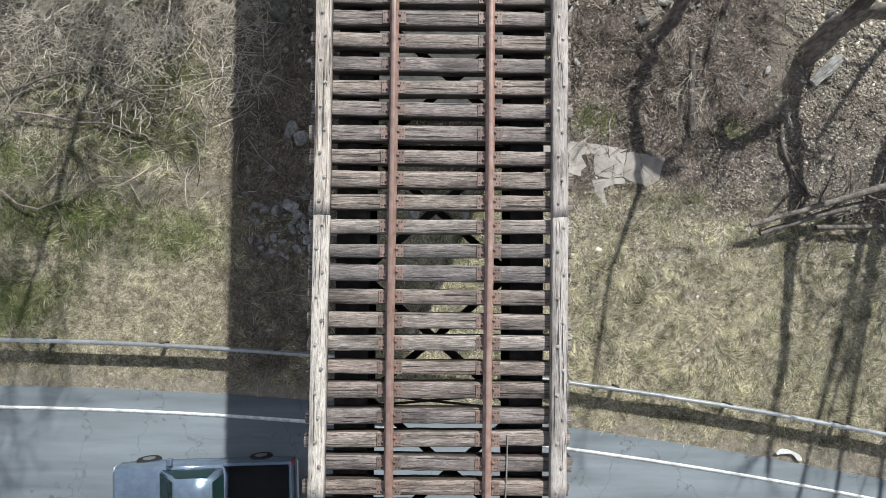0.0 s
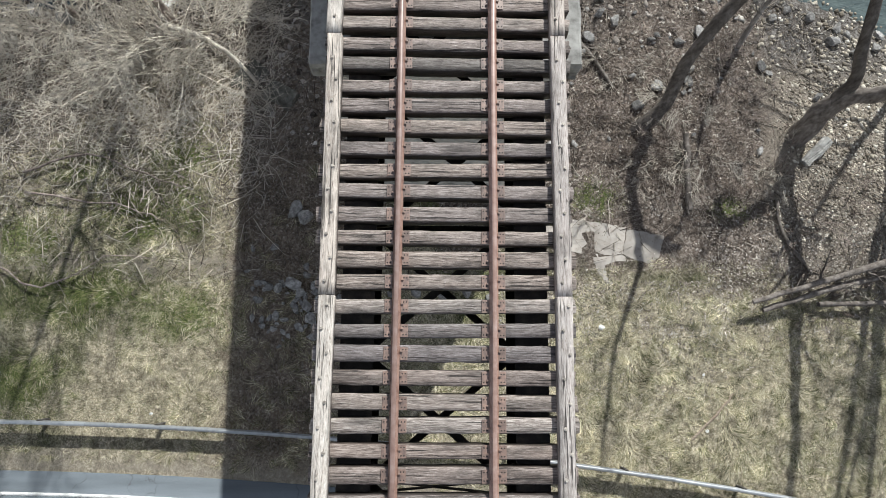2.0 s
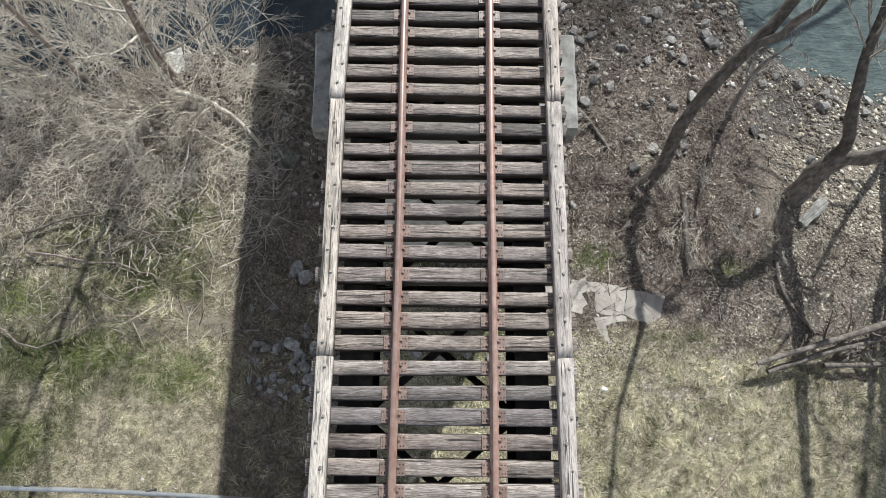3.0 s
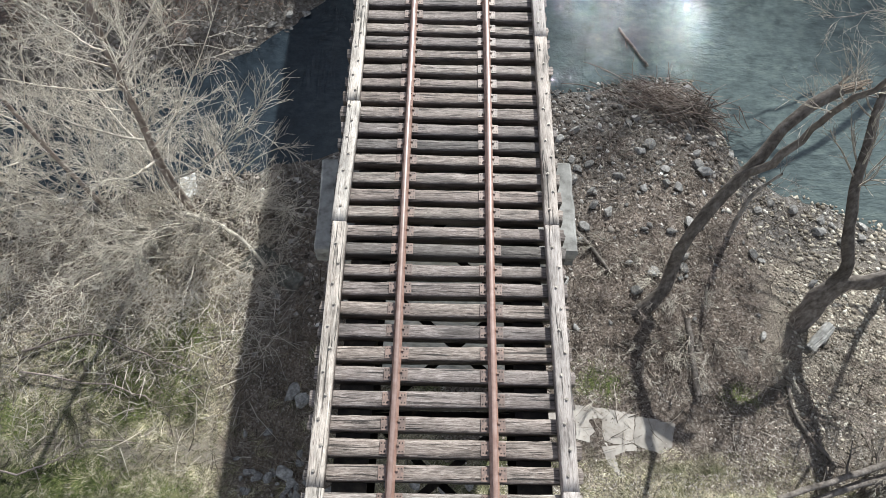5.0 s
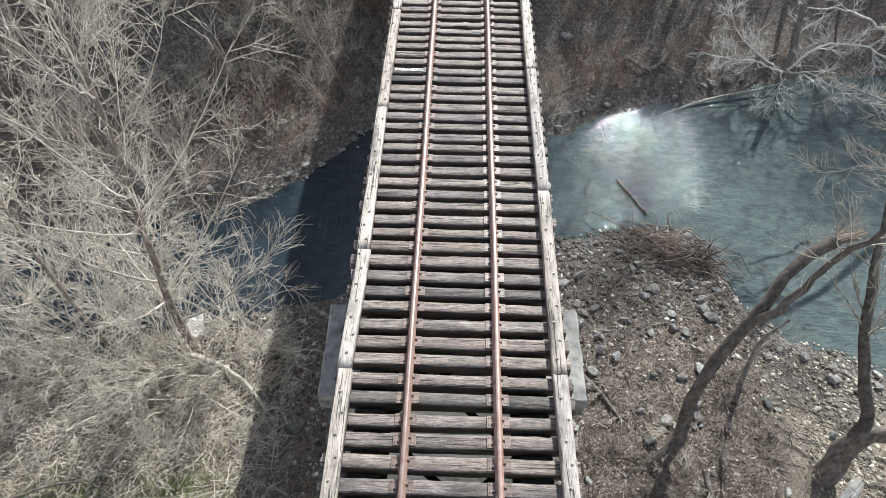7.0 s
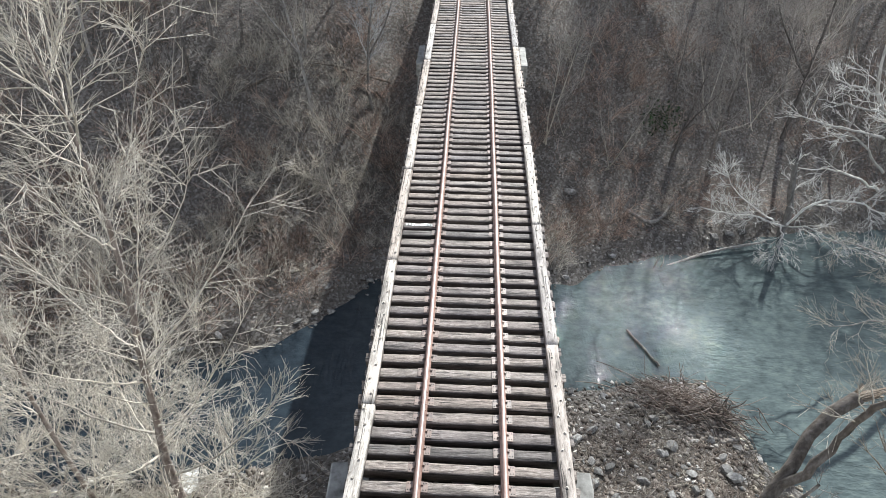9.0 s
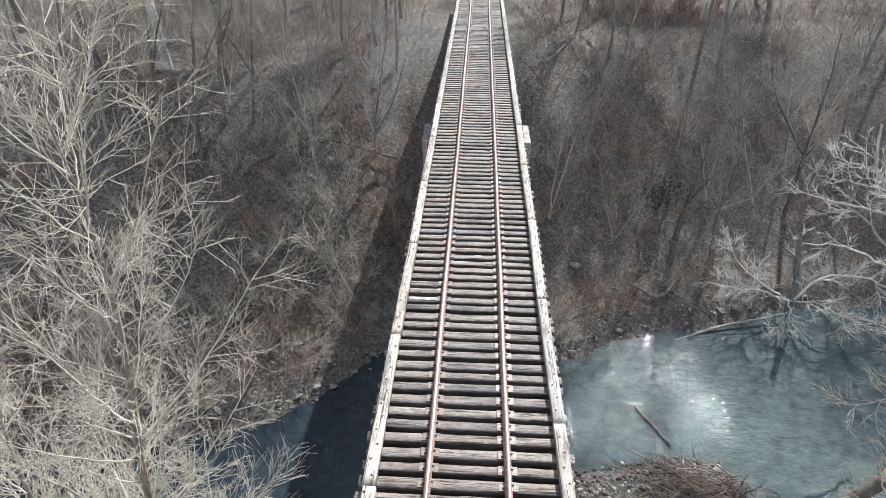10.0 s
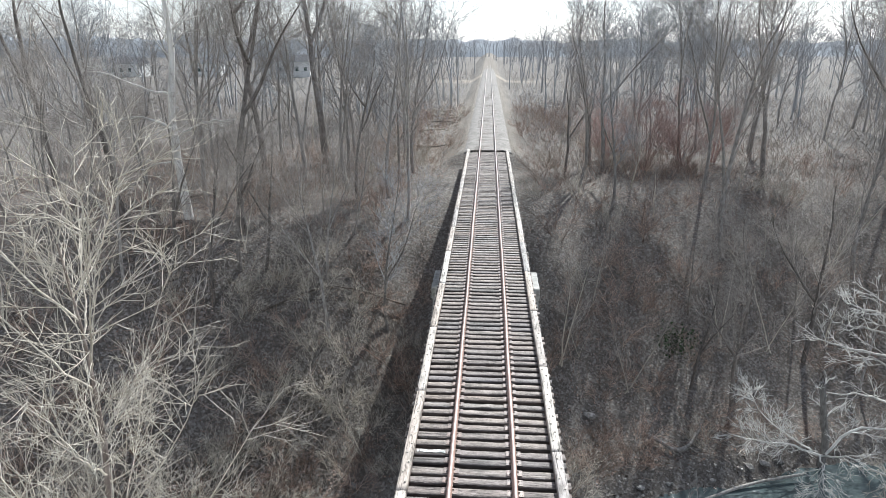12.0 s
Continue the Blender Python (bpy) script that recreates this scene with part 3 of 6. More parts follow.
def guard_rail():
    t = thing("guard_rail", "galvanized steel roadside guard rail on short posts", "guard rail", at=(0, 0, 0))
    prof = [(-0.05, 0.40), (0.05, 0.43), (0.05, 0.49), (-0.04, 0.53), (-0.04, 0.58), (0.05, 0.62), (0.05, 0.69), (-0.05, 0.715), (-0.06, 0.70), (0.035, 0.67), (0.035, 0.63), (-0.055, 0.59), (-0.055, 0.52), (0.035, 0.48), (0.035, 0.44), (-0.06, 0.41)]
    xs = np.linspace(-49.53, 49.53, 53)
    for k in range(26):
        seg = xs[k * 2:k * 2 + 3]
        V, F = [], []
        for j, x in enumerate(seg):
            for py, pz in prof:
                V.append((x + (0.04 if j == 2 else 0), float(rail_line(x)) - py, pz + 0.004 * (k % 2)))
        n = len(prof)
        for j in range(2):
            for q in range(n):
                F.append((j * n + q, j * n + (q + 1) % n, (j + 1) * n + (q + 1) % n, (j + 1) * n + q))
        part("beam", np_mesh("beam", V, F, GALV), t)
    bm = bmesh.new()
    box(bm, -0.06, 0.06, -0.03, 0.06, -0.5, 0.62, 0.01)
    post = bm_mesh("post", bm, POST)
    for x in np.arange(-47.25, 49, 3.81):
        part("post", post, t, m=pose(x, float(rail_line(x)) + 0.035, -0.05, 0, 0, -6))


guard_rail()

# ---- railway bridge ----
deck = thing("bridge_deck", "weathered open timber railway bridge deck with guard timbers", "bridge deck", at=(0, 0, 0))
TIE_STEP, TIE_FIRST = 0.3625, 1.672
rng = random.Random(11)


def tie_mesh(seed):
    """A split and worn squared timber along x, its top at z 0."""
    r = np.random.RandomState(seed)
    n = 25
    xs = np.linspace(-2.0 - r.rand() * 0.03, 2.0 + r.rand() * 0.03, n)
    w = 0.232 + 0.012 * r.randn()
    prof = [(-0.5, -0.25), (-0.5, -0.02), (-0.42, 0.0), (-0.14, 0.0), (0.1, 0.0), (0.42, 0.0), (0.5, -0.02), (0.5, -0.25)]
    V = []
    sag = np.cumsum(r.randn(n)) * 0.0012
    for i, x in enumerate(xs):
        for q, (a, z) in enumerate(prof):
            top = 0 < q < 7
            chip = (r.rand() < 0.10) * r.rand() * 0.018 if q in (1, 2, 5, 6) else 0
            V.append((x + (0.012 * r.randn() if i in (0, n - 1) else 0), a * w * (1 - chip * 2) + sag[i] + 0.0025 * r.randn(), z + (0.003 * r.randn() - chip if top else 0)))
    k = len(prof)
    F = [(i * k + q, i * k + (q + 1) % k, (i + 1) * k + (q + 1) % k, (i + 1) * k + q) for i in range(n - 1) for q in range(k)]
    me = np_mesh("tie", V, [f[::-1] for f in F], [WOOD_TIE, WOOD_SIDE_SHADED], [0 if 1 <= q <= 5 else 1 for i in range(n - 1) for q in range(k)])
    bm = bmesh.new()
    bm.from_mesh(me)
    bm.verts.ensure_lookup_table()
    for base in (0, (n - 1) * k):
        bm.faces.new([bm.verts[base + q] for q in range(k)])
    bmesh.ops.recalc_face_normals(bm, faces=bm.faces)
    bm.to_mesh(me)
    bm.free()
    return me


TIES = [tie_mesh(s) for s in range(9)]


def plate_mesh():
    bm = bmesh.new()
    box(bm, -0.185, 0.185, -0.10, 0.10, 0.0, 0.018, 0.003)
    box(bm, -0.085, -0.070, -0.10, 0.10, 0.018, 0.030)
    box(bm, 0.070, 0.085, -0.10, 0.10, 0.018, 0.030)
    for sx in (-1, 1):
        for a, b in ((0.155, 0.06), (0.155, -0.06), (0.11, 0.06), (0.11, -0.06)):
            vs = [bm.verts.new((sx * a + 0.012 * math.cos(q * 1.0472), b + 0.012 * math.sin(q * 1.0472), 0.0205)) for q in range(6)]
            bm.faces.new(vs).material_index = 1
        box(bm, sx * 0.088 - 0.02, sx * 0.088 + 0.02, sx * 0.03 - 0.014, sx * 0.03 + 0.014, 0.018, 0.055, 0.004)
    return bm_mesh("tie_plate", bm, [PLATE, GIRDER])


PLATE_ME = plate_mesh()
first = int((DECK_SOUTH - TIE_FIRST) / TIE_STEP) + 1
count = int((DECK_NORTH - TIE_FIRST) / TIE_STEP)
for k in range(first, count):
    y = TIE_FIRST + k * TIE_STEP + rng.uniform(-0.018, 0.018)
    tie = part("tie", TIES[rng.randrange(9)], deck, m=pose(rng.uniform(-0.03, 0.03), y, TIE_TOP + rng.uniform(-0.008, 0.002), 0, rng.uniform(-0.15, 0.15), rng.gauss(0, 0.35) + (180 if rng.random() < 0.5 else 0)))
    for s in (-1, 1):
        part("tie_plate", PLATE_ME, tie, m=tie.matrix_basis.inverted() @ pose(s * 0.752, y, TIE_TOP + 0.002, 0, 0, rng.uniform(-1, 1)))

bm = bmesh.new()
for k in range(9):
    box(bm, -1.66 + 0.082 * k, -1.60 + 0.09 * k, -0.05 + 0.012 * math.sin(k * 2.1), 0.045 + 0.02 * math.sin(k * 1.3), 0.0, 0.004)
part("paint_mark", bm_mesh("paint_mark", bm, PAINT), deck, "worn splash of white paint on a tie", pose(0, TIE_FIRST + 33 * TIE_STEP, TIE_TOP + 0.004))

# guard timbers, in lengths of about 14 feet, with their bolts
bm = bmesh.new()
bmesh.ops.create_cone(bm, cap_ends=True, segments=10, radius1=0.032, radius2=0.030, depth=0.008, matrix=Matrix.Translation((0, 0, 0.004)))
bmesh.ops.create_cone(bm, cap_ends=True, segments=6, radius1=0.020, radius2=0.018, depth=0.022, matrix=Matrix.Translation((0, 0, 0.019)))
BOLT_ME = bm_mesh("bolt", bm, BOLT)


def guard_timber(side, y0, y1, skew, seed):
    r = np.random.RandomState(seed)
    n = max(4, int((y1 - y0) / 0.2))
    ys = np.linspace(y0 + 0.006, y1 - 0.006, n)
    prof = [(-0.12, 0.0), (-0.12, 0.18), (-0.108, 0.195), (-0.03, 0.197), (0.04, 0.197), (0.108, 0.195), (0.12, 0.18), (0.12, 0.0)]
    V = []
    for i, y in enumerate(ys):
        for q, (x, z) in enumerate(prof):
            chip = (r.rand() < 0.12) * r.rand() * 0.014 if 0 < q < 7 else 0
            V.append((x * (1 - chip) + 0.0025 * r.randn() + skew * (i / (n - 1) - 0.5), y - y0 + (0.006 * r.randn() if i in (0, n - 1) else 0), z - chip + 0.0015 * r.randn()))
    k = len(prof)
    F = [(i * k + q, i * k + (q + 1) % k, (i + 1) * k + (q + 1) % k, (i + 1) * k + q) for i in range(n - 1) for q in range(k)]
    me = np_mesh("guard_timber", V, F, WOOD_GUARD)
    bm = bmesh.new()
    bm.from_mesh(me)
    bm.verts.ensure_lookup_table()
    for base in (0, (n - 1) * k):
        bm.faces.new([bm.verts[base + q] for q in range(k)])
    bmesh.ops.recalc_face_normals(bm, faces=bm.faces)
    bm.to_mesh(me)
    bm.free()
    gt = part("guard_timber", me, deck, "pale grey weathered guard timber with bolts", m=pose(side * 1.82, y0, TIE_TOP))
    kk = int((y0 - TIE_FIRST) / TIE_STEP)
    y = TIE_FIRST + kk * TIE_STEP
    while y < y1 - 0.08:
        if y > y0 + 0.08:
            part("bolt", BOLT_ME, gt, m=pose((0.045 if kk % 2 else -0.03) + r.randn() * 0.012, y - y0, 0.195))
        y += TIE_STEP
        kk += 1


for side in (-1, 1):
    if side < 0:
        cuts = [DECK_SOUTH] + [c for c in (0.73 + 4.27 * k for k in range(-3, 2)) if c > DECK_SOUTH] + [7.58] + [c for c in (11.9 + 4.27 * k for k in range(12)) if c < DECK_NORTH - 1] + [DECK_NORTH]
    else:
        cuts = sorted([DECK_SOUTH] + [c for c in (0.73 + 4.27 * k for k in range(-3, 15)) if DECK_SOUTH < c < DECK_NORTH] + [DECK_NORTH])
    for i, (a, b) in enumerate(zip(cuts, cuts[1:])):
        if b - a > 0.5:
            guard_timber(side, a, b, (0.07 if side < 0 and 4 < a < 6 else 0.018) * (1 if i % 2 or 4 < a < 6 else -1), 40 + i + (100 if side > 0 else 0))


def rail(x):
    half = [(0.070, 0.0), (0.070, 0.012), (0.030, 0.026), (0.009, 0.045), (0.009, 0.118), (0.022, 0.130), (0.036, 0.138), (0.036, 0.164), (0.030, 0.172)]
    prof = half + [(-a, z) for a, z in reversed(half)]
    k = len(prof)
    t = tagged(new("rail"), "rust-brown steel railway rail spiked to timber ties", "rail", "rails of the track")
    t.matrix_basis = pose(x, DECK_SOUTH, RAIL_TOP - 0.172)
    ends = list(np.arange(DECK_SOUTH, 100, 11.89)) + list(np.arange(105.0, 470, 60))
    bm = bmesh.new()
    for s in (-1, 1):
        box(bm, s * 0.012 - 0.006, s * 0.012 + 0.022 * s, -0.3, 0.3, 0.04, 0.115, 0.003) if s > 0 else box(bm, -0.034, -0.006, -0.3, 0.3, 0.04, 0.115, 0.003)
        for b in (-0.22, -0.08, 0.08, 0.22):
            box(bm, min(s * 0.03, s * 0.055), max(s * 0.03, s * 0.055), b - 0.014, b + 0.014, 0.065, 0.093)
    joint = bm_mesh("joint_bar", bm, RAIL)
    for y0, y1 in zip(ends, ends[1:]):
        ys = np.linspace(y0 + 0.003, y1 - 0.003, 9)
        wig = 0.006 * np.sin(ys * 0.9 + x) + 0.004 * np.sin(ys * 0.31)
        V = [(a + wg, y - DECK_SOUTH, z - 2.5 * max(0, (y - 200) / 260) ** 2) for y, wg in zip(ys, wig) for a, z in prof]
        F = [(i * k + (q + 1) % k, i * k + q, (i + 1) * k + q, (i + 1) * k + (q + 1) % k) for i in range(8) for q in range(k)]
        part("rail_length", np_mesh("rail_length", V, F, [RAIL, RAIL_HEAD], [1 if q in (7, 8, 9) else 0 for i in range(8) for q in range(k)]), t)
        if y1 < 95:
            part("joint_bar", joint, t, m=pose(0, y1 - DECK_SOUTH, 0))


rail(-0.752)
rail(0.752)


def girder_span(y0, y1):
    t = thing("girder_span", "dark rusted riveted steel plate girder span", "bridge girder", "spans of the bridge", at=(0, y0, 0))
    top, low, L = TIE_LOW - 0.006, 10.06, y1 - y0
    bm = bmesh.new()
    box(bm, -0.26, 0.26, 0, L, top - 0.04, top)
    box(bm, -0.012, 0.012, 0, L, low, top - 0.04)
    box(bm, -0.24, 0.24, 0, L, low - 0.03, low)
    y = 0.15
    while y < L:
        box(bm, -0.16, 0.16, y, y + 0.02, low, top - 0.04)
        y += 1.35
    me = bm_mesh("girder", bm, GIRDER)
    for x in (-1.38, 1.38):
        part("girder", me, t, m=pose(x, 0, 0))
    bm = bmesh.new()
    n = max(1, round(L / 2.15))
    step = L / n
    bar(bm, (-1.3, 0, 0), (1.3, step, 0), 0.13, 0.02)
    br = bm_mesh("lateral_brace", bm, GIRDER)
    bm = bmesh.new()
    bar(bm, (1.3, 0, -0.03), (-1.3, step, -0.03), 0.13, 0.02)
    br2 = bm_mesh("lateral_brace", bm, GIRDER)
    bm = bmesh.new()
    bar(bm, (-1.36, 0, 10.15), (1.36, 0, 11.4), 0.02, 0.10)
    bar(bm, (-1.36, 0.03, 11.4), (1.36, 0.03, 10.15), 0.02, 0.10)
    bar(bm, (-1.36, 0, 11.42), (1.36, 0, 11.42), 0.10, 0.10)
    bar(bm, (-1.36, 0, 10.12), (1.36, 0, 10.12), 0.10, 0.10)
    cf = bm_mesh("cross_frame", bm, GIRDER)
    for k in range(n):
        part("lateral_brace", br if k % 2 else br2, t, m=pose(0, k * step, 11.30))
        part("lateral_brace", br2 if k % 2 else br, t, m=pose(0, k * step, 10.12))
        if k % 2 == 0:
            part("cross_frame", cf, t, m=pose(0, k * step + 0.05, 0))


girder_span(DECK_SOUTH + 0.3, 6.52)
girder_span(6.60, 30.45)
girder_span(30.53, DECK_NORTH + 0.2)


def rough_block(name, x0, x1, y0, y1, z0, z1, mat, batter=0.0, seed=0, cuts=5, jag=0.015):
    """A worn block, widening downwards by batter metres."""
    bm = bmesh.new()
    box(bm, x0, x1, y0, y1, z0, z1, 0.04)
    bmesh.ops.subdivide_edges(bm, edges=[e for e in bm.edges if e.calc_length() > 0.3], cuts=cuts, use_grid_fill=True)
    r = random.Random(seed)
    for v in bm.verts:
        f = (z1 - v.co.z) / (z1 - z0) * batter
        cx, cy = (x0 + x1) / 2, (y0 + y1) / 2
        v.co.x += f * (1 if v.co.x > cx else -1) * min(1, abs(v.co.x - cx) / (x1 - cx))
        v.co.y += f * (1 if v.co.y > cy else -1) * min(1, abs(v.co.y - cy) / (y1 - cy))
        v.co += Vector((r.gauss(0, jag), r.gauss(0, jag), r.gauss(0, jag)))
    return bm_mesh(name, bm, mat)


def pier(y0, y1, half, base, seed, inset=0.25):
    t = thing("bridge_pier", "stained weathered concrete bridge pier with overhanging cap", "bridge pier", "piers of the bridge", at=(0, (y0 + y1) / 2, base))
    c = (y0 + y1) / 2
    part("cap", rough_block("cap", -half, half, y0 - c, y1 - c, 9.35 - base, 9.98 - base, CONCRETE, 0, seed), t)
    part("shaft", rough_block("shaft", -half + inset, half - inset, y0 - c + inset, y1 - c - inset, -1.5, 9.36 - base, CONCRETE, 0.45, seed + 1), t)
    bm = bmesh.new()
    box(bm, -0.3, 0.3, -0.25, 0.25, 0, 0.05, 0.01)
    me = bm_mesh("bearing", bm, GIRDER)
    for x in (-1.38, 1.38):
        for y in (-0.45, 0.45):
            part("bearing", me, t, m=pose(x, y, 9.975 - base))


pier(5.45, 7.62, 2.70, -0.3, 3)
pier(29.3, 31.8, 2.70, 1.0, 8, 0.06)


def abutment(y, sign):
    t = thing("bridge_abutment", "grey weathered concrete bridge abutment in the bank", "abutment", at=(0, y, 6))
    part("breast_wall", rough_block("breast_wall", -2.7, 2.7, -0.5, 0.6, -5, 4.0, CONCRETE, 0.2, 21), t)
    part("back_wall", rough_block("back_wall", -1.95, 1.95, sign * 0.75 - 0.25, sign * 0.75 + 0.25, 3.0, 5.5, CONCRETE, 0, 22), t)


abutment(DECK_NORTH - 0.2, 1)
abutment(DECK_SOUTH + 0.5, -1)


# ballast and half-buried ties beyond the bridge
def ballast_bed():
    ys = np.concatenate([np.arange(DECK_NORTH + 0.9, 90, 0.5), np.arange(90, 470, 6)])
    xs = np.array([-2.9, -2.2, -1.5, -0.75, 0, 0.75, 1.5, 2.2, 2.9])
    X, Y = np.meshgrid(xs, ys)
    Z = 11.80 + 0.025 * lumps(X, Y, 0.5) - 0.32 * smooth01(1.5, 2.9, np.abs(X)) - 2.5 * (np.maximum(Y - 200, 0) / 260) ** 2 - 0.06
    Z[:, 0] -= 0.4
    Z[:, -1] -= 0.4
    nx = len(xs)
    i = np.arange(nx - 1)[None, :] + np.arange(len(ys) - 1)[:, None] * nx
    F = np.stack([i, i + 1, i + nx + 1, i + nx], -1).reshape(-1, 4)
    part("ballast", np_mesh("ballast", np.stack([X, Y, Z], -1).reshape(-1, 3), F, BALLAST), None, "pale grey stone ballast under the track", kind="structure")


ballast_bed()
V, F = [], []
r = np.random.RandomState(4)
for k in range(150):
    y = DECK_NORTH + 1.2 + k * 0.55
    b = len(V)
    V += [(sx * 1.3 + r.randn() * 0.02, y + sy * 0.11, z) for z in (11.55, 11.725 + r.rand() * 0.025) for sx, sy in ((-1, -1), (1, -1), (1, 1), (-1, 1))]
    F += [(b + 4, b + 5, b + 6, b + 7), (b, b + 1, b + 5, b + 4), (b + 2, b + 3, b + 7, b + 6), (b + 1, b + 2, b + 6, b + 5), (b + 3, b, b + 4, b + 7)]
tagged(part("track_ties", np_mesh("track_ties", V, F, WOOD_TIE), None), "grey timber ties half buried in ballast", "ties", kind="stuff")

# ---- plants ----


def tubes(branches, sides):
    """Vertices and quads of tapered tubes along polylines (points, radii)."""
    V, F, base = [], [], 0
    ang = np.arange(sides) * 2 * np.pi / sides
    ca, sa = np.cos(ang)[:, None], np.sin(ang)[:, None]
    for pts, rad in branches:
        pts = np.asarray(pts, float)
        n = len(pts)
        tan = np.gradient(pts, axis=0)
        tan /= np.linalg.norm(tan, axis=1)[:, None] + 1e-9
        ref = np.array([0.31, 0.2, 0.93]) if abs(tan[0, 2]) < 0.8 else np.array([1.0, 0.1, 0.0])
        s = np.cross(tan, ref)
        s /= np.linalg.norm(s, axis=1)[:, None] + 1e-9
        u = np.cross(tan, s)
        for i in range(n):
            V.append(pts[i] + rad[i] * (ca * s[i] + sa * u[i]))
        q = np.arange(sides)
        for i in range(n - 1):
            a = base + i * sides
            F.append(np.stack([a + q, a + (q + 1) % sides, a + sides + (q + 1) % sides, a + sides + q], 1))
        base += n * sides
    return np.concatenate(V), np.concatenate(F)


def limb(r, p, d, length, rad, segs, wander, lift, tip=0.25):
    """A wandering branch: points and radii."""
    pts, d = [np.array(p, float)], np.array(d, float)
    for _ in range(segs):
        d = d + r.randn(3) * wander + np.array([0, 0, lift])
        d /= np.linalg.norm(d)
        pts.append(pts[-1] + d * length / segs)
    return np.array(pts), rad * np.linspace(1, tip, segs + 1)


def sprout(r, out, parent, count, length, ratio, spread, lift, segs, wander, start=0.3, thin=0.0035):
    """Side branches along a parent; returns them."""
    pts, rad = parent
    made = []
    n = len(pts) - 1
    for _ in range(count):
        u = start + (1 - start) * r.rand() ** 0.85
        f = u * n
        i = min(int(f), n - 1)
        p = pts[i] + (pts[i + 1] - pts[i]) * (f - i)
        rp = rad[i] + (rad[i + 1] - rad[i]) * (f - i)
        axis_d = pts[i + 1] - pts[i]
        axis_d /= np.linalg.norm(axis_d)
        side = r.randn(3)
        side -= axis_d * side.dot(axis_d)
        side /= np.linalg.norm(side) + 1e-9
        d = axis_d * math.cos(spread) + side * math.sin(spread)
        ln = length * (0.55 + 0.7 * r.rand()) * (1.15 - 0.6 * u)
        b = limb(r, p, d, ln, max(thin, rp * ratio), segs, wander, lift, 0.35)
        out.append(b)
        made.append(b)
    return made


def forest_tree(seed, h, rad, kids, thick=1.0):
    """Trunk and crown of a tall bare tree: two lists of branches."""
    r = np.random.RandomState(seed)
    lean = np.array([r.randn() * 0.06, r.randn() * 0.06, 1])
    trunk = [limb(r, (0, 0, -0.4), lean, h * (0.9 + 0.1 * r.rand()), rad, 11, 0.06, 0.035, 0.12)]
    for k in ((4,), (5, 7), (3, 6))[r.randint(3)]:
        fork = trunk[0][0][k]
        trunk.append(limb(r, fork, (r.randn() * 0.45, r.randn() * 0.45, 1), h * (0.85 - 0.08 * k), rad * 0.55, 7, 0.08, 0.06, 0.15))
    crown = []
    for t in trunk:
        a = sprout(r, crown, t, kids if t is trunk[0] else kids // 2, h * 0.30, 0.42, 0.75, 0.10, 5, 0.13, 0.28, 0.02 * thick)
        for b in a:
            c = sprout(r, crown, b, 9, h * 0.15, 0.55, 0.7, 0.07, 2, 0.2, 0.2, 0.013 * thick)
            for q in c:
                sprout(r, crown, q, 5, h * 0.085, 0.7, 0.65, 0.05, 1, 0.2, 0.15, 0.009 * thick)
    return trunk, crown


def plant_meshes(trunk, crown, bark_mat, twig_mat, sides=6):
    tv, tf = tubes(trunk, sides)
    cv, cf = tubes(crown, 3)
    return np_mesh("trunk", tv, tf, bark_mat, smooth=True), np_mesh("crown", cv, cf, twig_mat)


def plant(name, meshes, label, category, group, x, y, turn=0.0, size=1.0, lean=0.0, sink=0.0):
    t = thing(name, label, category, group, at=(x, y, float(height(x, y)) - sink), turn=turn)
    t.scale = (size, size, size)
    t.rotation_euler[0] = radians(lean)
    part("trunk", meshes[0], t)
    part("crown", meshes[1], t)
    return t


KINDS = [plant_meshes(*forest_tree(100 + s, 15 + s % 4, 0.15 + 0.02 * (s % 3), 17, 0.75 if s < 4 else 1.1), *((BARK_GREY, BARK_HAZED) if s > 3 else (BARK_GREY, BARK_WOOD))) for s in range(7)]
TALL = [plant_meshes(*forest_tree(140 + s, 19 + s, 0.24 + 0.02 * s, 14, 0.8), BARK_TRUNK, BARK_WOOD, 8) for s in range(4)]


def sapling(seed, h, stems):
    r = np.random.RandomState(seed)
    trunk, crown = [], []
    for _ in range(stems):
        t = limb(r, (r.randn() * 0.15, r.randn() * 0.15, -0.2), (r.randn() * 0.28, r.randn() * 0.28, 1), h * (0.65 + 0.4 * r.rand()), 0.035 + 0.03 * r.rand(), 7, 0.07, 0.06, 0.15)
        trunk.append(t)
        for b in sprout(r, crown, t, 11, h * 0.28, 0.5, 0.6, 0.12, 3, 0.14, 0.2, 0.010):
            for c in sprout(r, crown, b, 5, h * 0.11, 0.7, 0.55, 0.08, 1, 0.16, 0.2, 0.008):
                sprout(r, crown, c, 2, h * 0.07, 0.8, 0.55, 0.08, 1, 0.16, 0.2, 0.007)
    return trunk, crown


SAPLINGS = [plant_meshes(*sapling(300 + s, 5.5 + s, 1 + s % 2), BARK_PALE, BARK_WOOD, 4) for s in range(4)]
rng = random.Random(21)
spots = []


def free(x, y, gap):
    return all((x - a) ** 2 + (y - b) ** 2 > gap * gap for a, b in spots)


def scatter(n, x0, x1, y0, y1, gap, ok):
    out = []
    for _ in range(n * 40):
        if len(out) == n:
            break
        x, y = rng.uniform(x0, x1), rng.uniform(y0, y1)
        if ok(x, y) and free(x, y, gap):
            spots.append((x, y))
            out.append((x, y))
    return out


def on_slope(x, y):
    return y > float(far_shore(x)) + 3 and abs(x) > 4.2 + 0.012 * y


